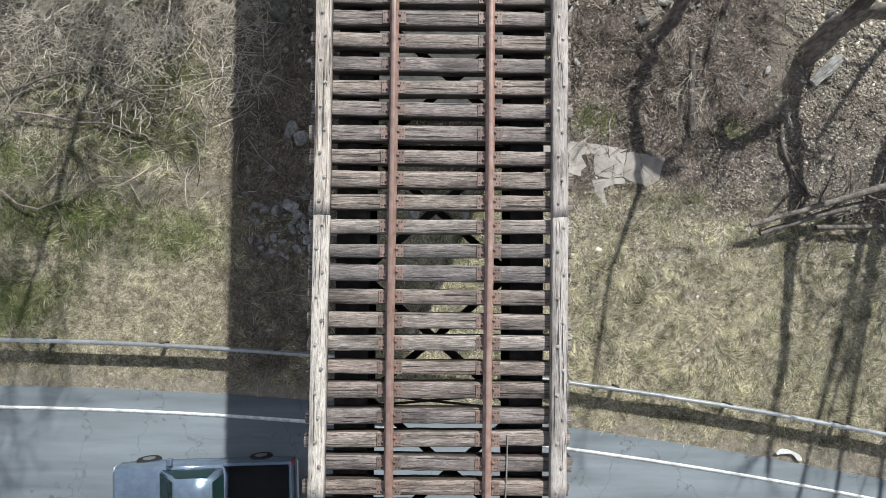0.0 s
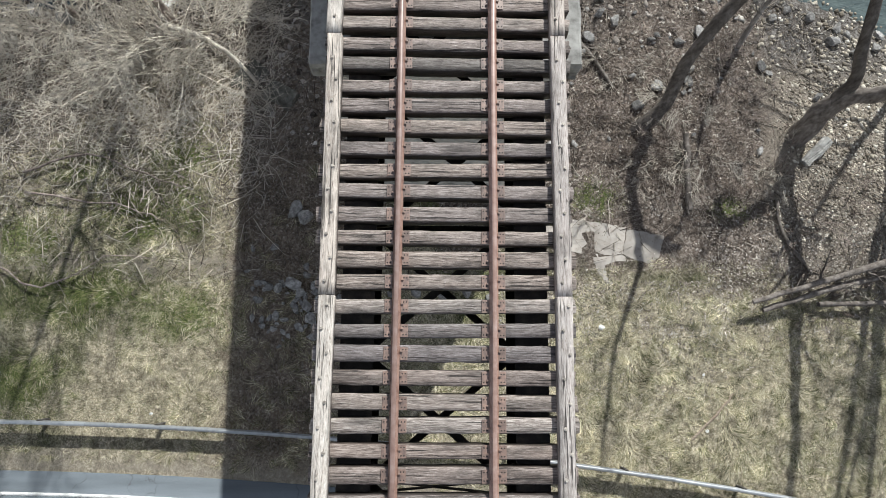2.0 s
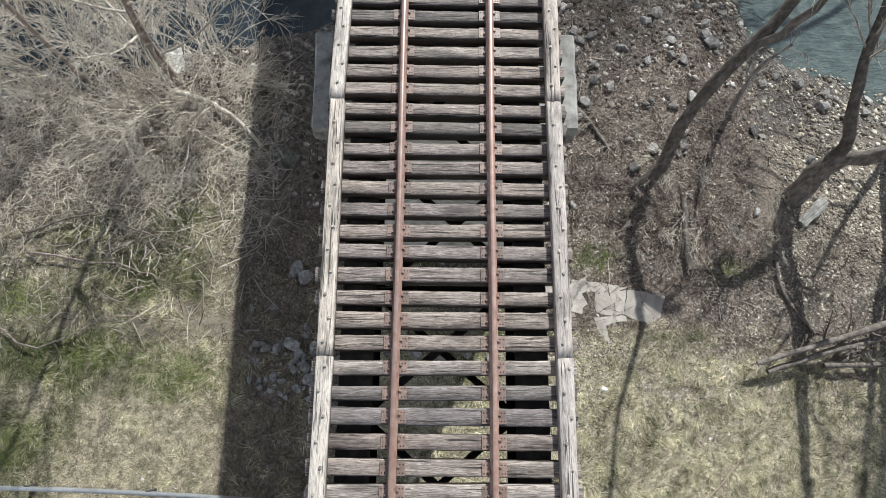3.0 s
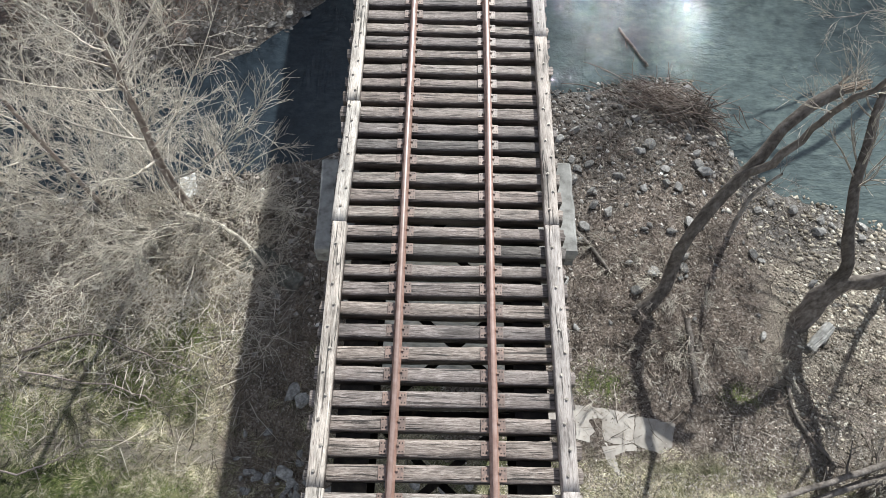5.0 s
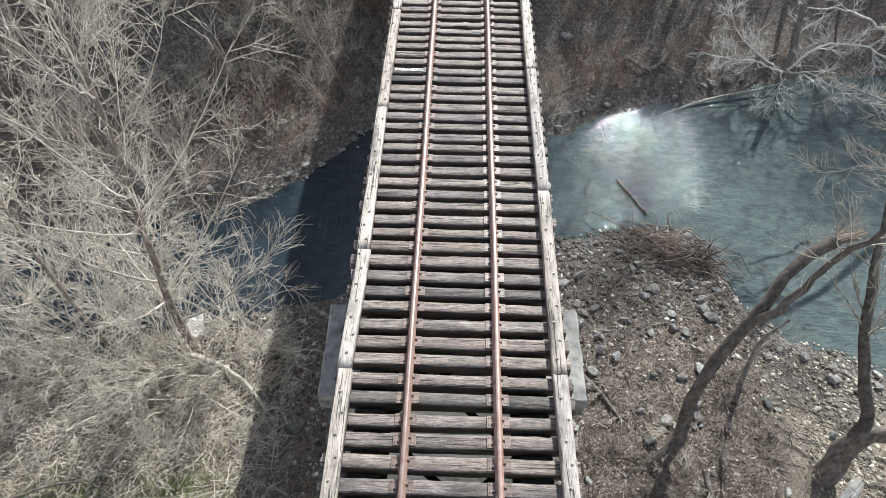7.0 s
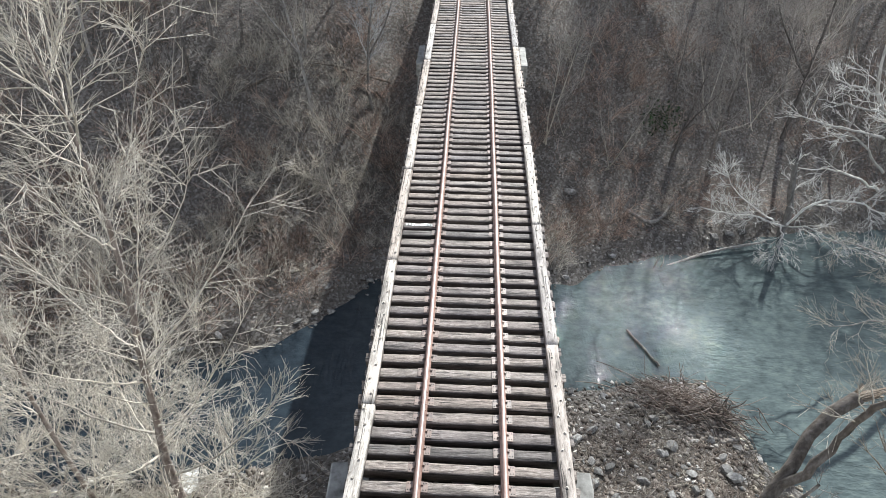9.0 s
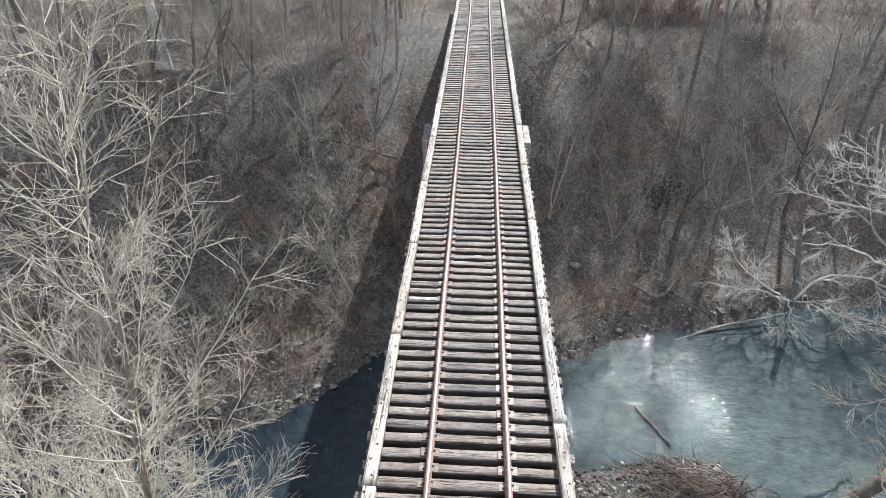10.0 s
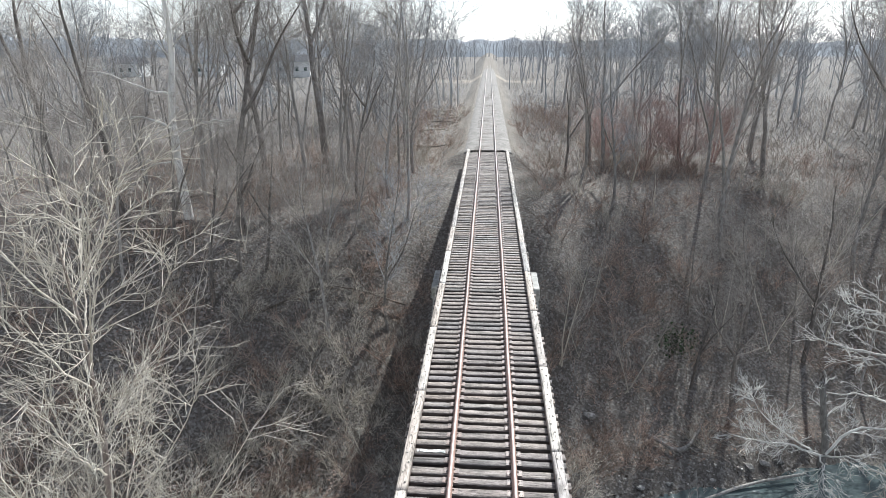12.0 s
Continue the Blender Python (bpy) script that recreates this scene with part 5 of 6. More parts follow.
def brush_meshes(seed, h, twig_mat):
    """A low wiry shrub: stems and twigs, to be repeated over the slope."""
    r = np.random.RandomState(seed)
    stems, twigs = [], []
    for _ in range(9):
        a, s = r.rand() * 6.283, 0.35 + 0.7 * r.rand()
        b = limb(r, (r.randn() * 0.3, r.randn() * 0.3, -0.2), (math.cos(a) * s, math.sin(a) * s, 1), h * (0.6 + 0.6 * r.rand()), 0.016, 4, 0.08, -0.03, 0.4)
        stems.append(b)
        for c in sprout(r, twigs, b, 8, h * 0.42, 0.6, 0.65, 0.0, 2, 0.10, 0.1, 0.0085):
            sprout(r, twigs, c, 3, h * 0.26, 0.7, 0.6, 0.0, 1, 0.10, 0.1, 0.007)
    tv, tf = tubes(stems + twigs, 3)
    return np_mesh("crown", tv, tf, twig_mat)


BRUSHES = [brush_meshes(700 + i, 1.5 + 0.25 * i, (BRUSH_BROWN, BRUSH_BROWN, BARK_PALE, BRUSH_BROWN)[i % 4]) for i in range(6)]
rng = random.Random(58)
for x, y in scatter(190, -30, 30, 19, 66, 1.0, lambda x, y: y > float(far_shore(x)) + 1.0 and abs(x) > 3.3 and rng.random() < 1.15 - y / 75):
    k = rng.randrange(6)
    t = thing("brush_shrub", "wiry brown leafless brush rooted in leaf litter", "shrub", "brush on the slope", at=(x, y, float(height(x, y))), turn=rng.uniform(0, 360))
    t.scale = [rng.uniform(0.7, 1.35)] * 3
    part("crown", BRUSHES[k], t)


for x, y in scatter(30, -15, -3.6, 22, 36, 0.9, lambda x, y: y > float(far_shore(x)) + 1.2):
    t = thing("brush_shrub", "pale tan leafless brush on the creek bank", "shrub", "pale brush on the far bank", at=(x, y, float(height(x, y))), turn=rng.uniform(0, 360))
    t.scale = [rng.uniform(0.8, 1.3)] * 3
    part("crown", BRUSHES[2], t)

for x, y in scatter(70, -13, 13, 56, 112, 1.0, lambda x, y: abs(x) > 3.6 + 0.008 * y):
    t = thing("brush_shrub", "wiry brown leafless brush on the railway embankment", "shrub", "brush on the embankment", at=(x, y, float(height(x, y))), turn=rng.uniform(0, 360))
    t.scale = [rng.uniform(0.7, 1.5)] * 3
    part("crown", BRUSHES[rng.randrange(6)], t)


def holly(x, y):
    t = thing("evergreen_bush", "small dark evergreen bush on the slope", "bush", at=(x, y, float(height(x, y))))
    r = np.random.RandomState(9)
    stems = [limb(r, (0, 0, -0.2), (r.randn() * 0.4, r.randn() * 0.4, 1), 1.8, 0.03, 5, 0.1, 0.02) for _ in range(7)]
    tv, tf = tubes(stems, 4)
    part("stem", np_mesh("stem", tv, tf, BARK), t)
    n = 420
    c = r.randn(n, 3) * (0.7, 0.7, 0.5) + (0, 0, 1.0)
    a, b = r.randn(n, 3) * 0.05, r.randn(n, 3) * 0.04
    V = np.stack([c - a, c + b, c + a, c - b], 1).reshape(-1, 3)
    part("foliage", np_mesh("foliage", V, np.arange(4 * n).reshape(-1, 4), EVERGREEN), t)


holly(12.2, 37.5)

# fallen limbs and logs


def log(name, label, points, r0, r1, mat, seed, twigs=0, group="", jog=0.012):
    """Lying wood; the points give x, y and the height above the ground."""
    pts = [(x, y, float(height(x, y)) + z) for x, y, z in points]
    c = np.array(pts[0])
    t = thing(name, label, "log", group, at=tuple(c))
    r = np.random.RandomState(seed)
    main = big_limb([np.array(p) - c for p in pts], r0, r1, 12, seed, jog)
    tv, tf = tubes([main], 8)
    part("stem", np_mesh("stem", tv, tf, mat, smooth=True), t)
    if twigs:
        crown = []
        for b in sprout(r, crown, main, twigs, 1.3, 0.5, 0.8, 0.0, 4, 0.2, 0.2, 0.006):
            sprout(r, crown, b, 4, 0.6, 0.6, 0.7, 0.0, 3, 0.2, 0.2, 0.005)
        cv, cf = tubes(crown, 3)
        part("branching", np_mesh("branching", cv, cf, mat), t, kind="stuff")
    return t


log("fallen_limb", "pale barkless limb fallen from the thicket", [(-10.1, 11.6, 0.5), (-8.8, 11.2, 0.35), (-7.6, 10.4, 0.25), (-6.7, 9.4, 0.2)], 0.11, 0.07, BARK_PALE, 20, 2)
log("fallen_limb", "long grey fallen limb lying over brush", [(10.55, 1.55, 0.65), (12.6, 2.15, 0.75), (14.4, 2.7, 0.9), (17.5, 3.6, 1.3)], 0.085, 0.13, BARK, 1, 8)
log("fallen_limb", "long grey fallen limb lying over brush", [(11.0, 1.28, 0.4), (13.0, 1.95, 0.5), (15.2, 2.5, 0.6), (18.0, 3.2, 0.9)], 0.09, 0.13, BARK, 2, 8)
log("fallen_limb", "long grey fallen limb lying over brush", [(12.9, 1.5, 0.35), (15.2, 1.55, 0.45), (18.0, 1.5, 0.6)], 0.08, 0.12, BARK, 3, 10)
log("fallen_branch", "pale bare stick lying in dry grass", [(8.45, -3.05, 0.05), (9.2, -2.3, 0.10), (9.95, -1.5, 0.08)], 0.045, 0.025, SPLIT, 4)
log("fallen_branch", "dark crooked branch lying on the grass", [(-14.5, 5.2, 0.15), (-12.3, 4.9, 0.25), (-10.6, 4.6, 0.2), (-9.6, 4.2, 0.1)], 0.04, 0.02, BARK_BROWN, 5, 9, jog=0.05)
log("fallen_branch", "dark crooked branch lying on the grass", [(-15.2, 2.6, 0.15), (-13.2, 1.9, 0.2), (-11.4, 3.0, 0.15), (-10.0, 2.9, 0.1)], 0.035, 0.015, BARK_BROWN, 6, 9, jog=0.05)
log("fallen_branch", "dark crooked branch lying on the grass", [(-14.6, 5.9, 0.2), (-12.6, 6.6, 0.3), (-10.6, 6.0, 0.25), (-9.0, 5.4, 0.2)], 0.05, 0.02, BARK_BROWN, 7, 9, jog=0.05)
log("fallen_log", "dark rotting log in the leaf litter", [(8.66, 7.5, 0.5), (8.72, 6.2, 0.3), (8.78, 4.8, 0.12)], 0.10, 0.12, BARK, 8, 3)
log("fallen_log", "dark rotting log in the leaf litter", [(11.9, 5.2, 0.1), (12.0, 4.0, 0.1), (12.9, 2.6, 0.12)], 0.06, 0.07, BARK, 9, 7)
log("fallen_log", "dark rotting log in the leaf litter", [(4.6, 11.6, 0.1), (5.6, 10.4, 0.12), (6.2, 9.4, 0.1)], 0.09, 0.06, BARK, 10, 3)
log("fallen_log", "grey log lying along the water's edge", [(8.6, 26.6, 0.15), (11.5, 28.0, 0.2), (14.5, 29.2, 0.25), (17.5, 30.0, 0.5)], 0.10, 0.07, BARK_GREY, 11, 5)
log("fallen_log", "grey log lying on the leafy slope", [(-13.5, 33.5, 0.2), (-9.5, 35.6, 0.3), (-5.2, 37.8, 0.3)], 0.10, 0.06, BARK, 12, 4)
log("fallen_log", "grey log lying on the leafy slope", [(9.5, 31.5, 0.2), (11.0, 30.6, 0.3), (12.6, 32.4, 0.4)], 0.12, 0.09, BARK_GREY, 13, 4)
log("fallen_log", "grey log lying on the leafy slope", [(-24, 46, 0.2), (-20, 49, 0.3), (-15, 52, 0.3)], 0.12, 0.07, BARK, 14, 4)

log("fallen_log", "dark sodden log lying in the shallow creek", [(x, y, z - float(height(x, y))) for x, y, z in ((8.2, 22.6, -0.9), (8.7, 21.6, -0.93), (9.3, 20.3, -0.9))], 0.075, 0.05, BARK, 15, 2)

for k, (x, y) in enumerate([(-6.8, 96.0), (-6.2, 99.0), (-7.4, 104.0), (-5.8, 92.0), (-8.2, 110.0), (-7.0, 84.0), (-6.4, 72.0)]):
    log("fallen_log", "cut branch lying on the leafy embankment", [(x - 1.8, y - 0.4 * (k % 3), 0.2), (x, y, 0.35), (x + 1.7, y + 0.5 * (k % 2), 0.2)], 0.10, 0.06, BARK_PALE if k % 2 else BARK, 116 + k, 3)


def drift_pile():
    t = thing("driftwood_pile", "heap of tangled brown driftwood and roots", "driftwood", at=(9.8, 17.8, -0.9))
    r = np.random.RandomState(14)
    out = []
    for _ in range(460):
        p = r.randn(3) * (1.05, 0.5, 0.26) + (0, 0, 0.45)
        p[1] -= 0.35 * p[0] * 0.6
        d = np.array([1, -0.6, 0.1]) * (1 if r.rand() < 0.5 else -1) + r.randn(3) * 0.5
        out.append(limb(r, p, d, 0.6 + r.rand() * 1.2, 0.01 + 0.03 * r.rand() ** 2, 4, 0.12, -0.02, 0.4))
    v, f = tubes(out, 4)
    part("tangle", np_mesh("tangle", v, f, [BRUSH]), t)
    roots = [limb(r, (1.3 + r.randn() * 0.25, -0.6 + r.randn() * 0.25, 0.35), r.randn(3) + (0, 0, 0.5), 1.1, 0.06, 6, 0.22, 0.0, 0.15) for _ in range(34)]
    v, f = tubes(roots, 5)
    part("root_mass", np_mesh("root_mass", v, f, BARK), t)


drift_pile()


# ---- rocks ----
def rock_mesh(seed, flat=0.6):
    r = np.random.RandomState(seed)
    bm = bmesh.new()
    bmesh.ops.create_icosphere(bm, subdivisions=2, radius=0.5)
    cut = [(v / np.linalg.norm(v), 0.22 + 0.16 * r.rand()) for v in r.randn(13, 3)]
    for v in bm.verts:
        c = np.array(v.co)
        for n, d in cut:
            over = c.dot(n) - d
            if over > 0:
                c = c - n * over
        v.co = c * (1.25, 1.0, flat * 1.2)
    return bm_mesh("rock", bm, STONE)


ROCKS = [rock_mesh(s, 0.55 + 0.1 * (s % 3)) for s in range(8)]


def rock(x, y, size, label, group="", i=None, sink=0.12):
    k = rng.randrange(8) if i is None else i
    ob = part("rock", ROCKS[k], None, label, pose(x, y, float(height(x, y)) + size * (0.32 - sink), rng.uniform(-12, 12), rng.uniform(-12, 12), rng.uniform(0, 360)))
    ob.scale = (size, size * rng.uniform(0.75, 1.1), size * rng.uniform(0.7, 1.0))
    tagged(ob, "", "rock", group)
    return ob


for x, y, s in [(-5.1, 4.75, 0.75), (-4.7, 4.4, 0.6), (-6.5, 3.3, 0.28), (-5.75, 3.33, 0.3), (-5.05, 2.1, 0.62), (-6.25, 2.1, 0.35), (-5.9, 2.0, 0.4), (-5.55, 1.9, 0.4), (-4.75, 1.75, 0.45),
                (-4.55, 1.35, 0.5), (-4.95, 1.3, 0.38), (-4.4, 0.85, 0.55), (-4.75, 0.6, 0.4), (-4.3, 0.3, 0.45), (-6.65, 2.5, 0.25), (-4.2, 1.8, 0.4), (-4.6, 2.4, 0.3), (-3.6, 1.2, 0.5), (-3.2, 0.5, 0.5),
                (-2.5, 2.0, 0.5), (-1.6, 1.7, 0.5), (-0.8, 1.9, 0.55), (0.1, 1.7, 0.5), (0.9, 1.9, 0.5), (1.8, 1.6, 0.5)]:
    rock(x, y, s, "grey boulder of the riprap beside the bridge foot", "riprap boulders")
rng = random.Random(32)
for _ in range(55):
    rock(rng.uniform(-6.5, -3.4), rng.gauss(1.4, 0.7), rng.uniform(0.14, 0.34), "grey boulder of the riprap beside the bridge foot", "riprap boulders")
rng = random.Random(33)
for x, y, s in [(11.85, 10.3, 0.42), (12.1, 10.05, 0.3), (15.2, 12.2, 0.5), (14.9, 11.6, 0.55), (13.3, 12.9, 0.4), (14.1, 12.6, 0.5), (15.6, 11.9, 0.4), (15.9, 11.2, 0.6), (16.6, 11.4, 0.5), (12.6, 12.5, 0.5), (9.5, 11.5, 0.6),
                (8.6, 15.6, 0.7), (8.1, 15.1, 0.5), (6.4, 12.0, 0.5), (7.0, 13.8, 0.45), (9.4, 13.2, 0.5), (10.6, 14.0, 0.55), (5.2, 14.6, 0.4), (5.0, 18.6, 0.45), (6.3, 18.2, 0.4), (11.3, 15.6, 0.4), (9.0, 9.6, 0.45),
                (10.8, 18.9, 0.6), (12.0, 17.6, 0.5), (11.9, 19.8, 0.5), (12.2, 15.3, 0.4), (12.9, 14.5, 0.45), (16.9, 12.0, 0.45), (13.9, 9.2, 0.5)]:
    rock(x, y, s, "pale grey stone on the gravel bank", "stones on the gravel bank")
for _ in range(90):
    x, y = rng.uniform(3.4, 12.0), rng.uniform(7.0, 18.5)
    if y < float(near_shore(x)) - 0.3:
        rock(x, y, 0.16 + 0.42 * rng.random() ** 2, "pale grey stone on the gravel bank", "stones on the gravel bank")
for x, y, s in [(-5.4, 25.2, 0.45), (-5.2, 24.7, 0.35), (-6.0, 24.3, 0.4), (-6.9, 23.2, 0.5), (-7.6, 22.9, 0.45), (-8.4, 22.3, 0.5), (-9.2, 21.6, 0.4), (-7.2, 24.4, 0.5), (-8.0, 25.4, 0.7), (-8.8, 24.5, 0.6), (-6.6, 26.6, 0.6), (-5.2, 25.7, 0.5),
                (5.5, 26.4, 0.45), (7.0, 27.5, 0.4), (8.4, 28.3, 0.5), (14.6, 30.2, 0.6), (15.6, 30.6, 0.7), (16.6, 31.0, 0.6), (6.2, 32.4, 0.7), (10.0, 28.8, 0.4), (12.4, 29.3, 0.4), (-11.8, 20.6, 0.5), (-13.5, 20.0, 0.5), (-15.5, 19.4, 0.5),
                (8.9, 21.2, 0.5), (11.9, 21.4, 0.45), (9.2, 22.8, 0.6), (6.6, 24.3, 0.5), (7.4, 22.4, 0.5), (12.4, 20.4, 0.35), (-7.0, 20.6, 0.4), (-14.2, 12.2, 0.8), (-15.6, 12.6, 0.7), (-13.0, 11.7, 0.7), (-16.8, 11.6, 0.9), (-18.0, 12.4, 0.7)]:
    rock(x, y, s, "weathered stone at the creek's edge", "stones at the creek's edge", sink=0.1)
for x, y, sx, sy, rz in [(-7.05, 9.7, 1.3, 0.95, 50), (-5.85, 9.0, 1.2, 0.8, -30)]:
    ob = part("concrete_slab", rough_block("slab", -0.5, 0.5, -0.5, 0.5, -0.12, 0.12, SLAB, 0, 51, 5, 0.03), None, "broken grey concrete slab lying in weeds", pose(x, y, float(height(x, y)) + 0.02, 6, -5, rz))
    ob.scale = (sx, sy, 1)
    tagged(ob, "", "slab", "broken slabs")
ob = part("stone_slab", rough_block("slab", -0.19, 0.19, -0.62, 0.62, -0.10, 0.10, CONCRETE, 0, 52), None, "blue-grey flat stone slab against a tree foot", pose(13.4, 6.95, float(height(13.4, 6.95)) + 0.22, 10, 8, -42))
tagged(ob, "", "slab")


def path_slab(points, z, seed):
    """A broken slab of thin concrete with a ragged edge."""
    r = random.Random(seed)
    ring = []
    for a, b in zip(points, points[1:] + points[:1]):
        for k in range(6):
            u = k / 6
            ring.append((a[0] + (b[0] - a[0]) * u + r.gauss(0, 0.02), a[1] + (b[1] - a[1]) * u + r.gauss(0, 0.02)))
    bm = bmesh.new()
    top = [bm.verts.new((x, y, z)) for x, y in ring]
    low = [bm.verts.new((x, y, z - 0.35)) for x, y in ring]
    bm.faces.new(top)
    n = len(ring)
    for i in range(n):
        bm.faces.new((top[i], low[i], low[(i + 1) % n], top[(i + 1) % n]))
    bmesh.ops.recalc_face_normals(bm, faces=bm.faces)
    return bm_mesh("slab", bm, PATH)


walkway = thing("concrete_path", "cracked pale concrete path half covered by leaves", "path", at=(0, 0, 0), kind="structure")
for i, pts in enumerate([[(2.0, 4.75), (4.5, 4.46), (5.56, 4.36), (6.55, 4.14), (6.4, 3.22), (5.3, 3.12), (3.6, 3.55), (2.1, 3.8)], [(6.57, 4.13), (7.4, 3.96), (8.3, 3.85), (9.2, 3.72), (9.75, 3.3), (9.5, 2.78), (8.3, 2.95), (6.9, 2.86), (6.42, 3.20)],
                         [(5.32, 3.10), (6.40, 3.19), (6.85, 2.82), (6.72, 2.2), (5.8, 2.17), (5.5, 2.6)]]):
    part("slab", path_slab(pts, 0.0 + 0.008 * i + float(height(6.5, 3.2)), 5 + i), walkway)

# small litter
bm = bmesh.new()
rings = []
for k in range(11):
    a, w = radians(10 + 15 * k), 0.07 + 0.02 * math.sin(k * 1.1)
    c, q = math.cos(a), math.sin(a)
    rings.append([bm.verts.new(((0.42 + e * w) * c, (0.26 + e * w) * q, z)) for e, z in ((-1, 0.03), (1, 0.03), (1, 0.085), (-1, 0.075))])
for p, q in zip(rings, rings[1:]):
    for i in range(4):
        bm.faces.new((p[i], p[(i + 1) % 4], q[(i + 1) % 4], q[i]))
bm.faces.new(rings[0][::-1])
bm.faces.new(rings[-1])
tagged(part("plastic_scrap", bm_mesh("scrap", bm, PLASTIC_WHITE), None, "curved scrap of white plastic on the verge", pose(12.05, -6.42, 0.0, 0, 0, -12)), "", "litter")
for x, y, s in [(5.56, 0.67, 0.22), (9.0, -2.75, 0.12), (-9.6, -2.3, 0.13), (-11.0, 11.4, 0.4), (9.0, -0.9, 0.1)]:
    bm = bmesh.new()
    bmesh.ops.create_icosphere(bm, subdivisions=2, radius=s / 2)
    r0 = random.Random(int(x * 100))
    for v in bm.verts:
        v.co = Vector((v.co.x * r0.uniform(0.7, 1.2), v.co.y * r0.uniform(0.6, 1.1), v.co.z * 0.5 * r0.uniform(0.5, 1.2)))
    tagged(part("litter", bm_mesh("litter", bm, PLASTIC_WHITE), None, "crumpled scrap of white litter on the ground", pose(x, y, float(height(x, y)) + s * 0.2)), "", "litter")


def crumpled_sheet(x, y, z, w, d, turn):
    """A torn plastic sheet, creased and draped over the brush."""
    n = 18
    u = np.linspace(-0.5, 0.5, n)
    X, Y = np.meshgrid(u * w, u * d)
    edge = 1 + 0.18 * lumps(X * 3 + 5, Y * 3, 0.5)
    Z = 0.16 * lumps(X + 9, Y, 0.33) + 0.09 * lumps(X, Y + 4, 0.14) - 0.5 * (X ** 2 + Y ** 2)
    top = np.stack([X * edge, Y * edge, Z], -1).reshape(-1, 3)
    i = (np.arange(n - 1)[None, :] + np.arange(n - 1)[:, None] * n).reshape(-1)
    F = np.stack([i, i + 1, i + n + 1, i + n], 1)
    rim = np.concatenate([np.arange(n), np.arange(2 * n - 1, n * n, n), np.arange(n * n - 2, n * n - n - 1, -1), np.arange(n * n - 2 * n, 0, -n)])
    nxt = np.roll(rim, -1)
    m = n * n
    F = np.concatenate([F, F[:, ::-1] + m, np.stack([rim, rim + m, nxt + m, nxt], 1)])
    me = np_mesh("sheet", np.concatenate([top, top - (0, 0, 0.012)]), F, PLASTIC_WHITE)
    tagged(part("plastic_sheet", me, None, "torn white plastic sheet caught in thicket stems", pose(x, y, z, 0, 0, turn)), "", "litter")


crumpled_sheet(-10.6, 13.3, float(height(-10.6, 13.3)) + 0.4, 0.7, 1.2, 25)
wire = curve([(1.06, -2.6, TIE_TOP + 0.012), (1.05, -3.1, TIE_TOP + 0.014), (1.03, -3.6, TIE_TOP + 0.012), (0.98, -4.3, TIE_TOP + 0.012)], 14)
tv, tf = tubes([(wire, np.full(14, 0.013))], 6)
tagged(part("loose_cable", np_mesh("cable", tv, tf, BARK_GREY), None, "thin grey cable lying across the timber ties"), "", "cable")


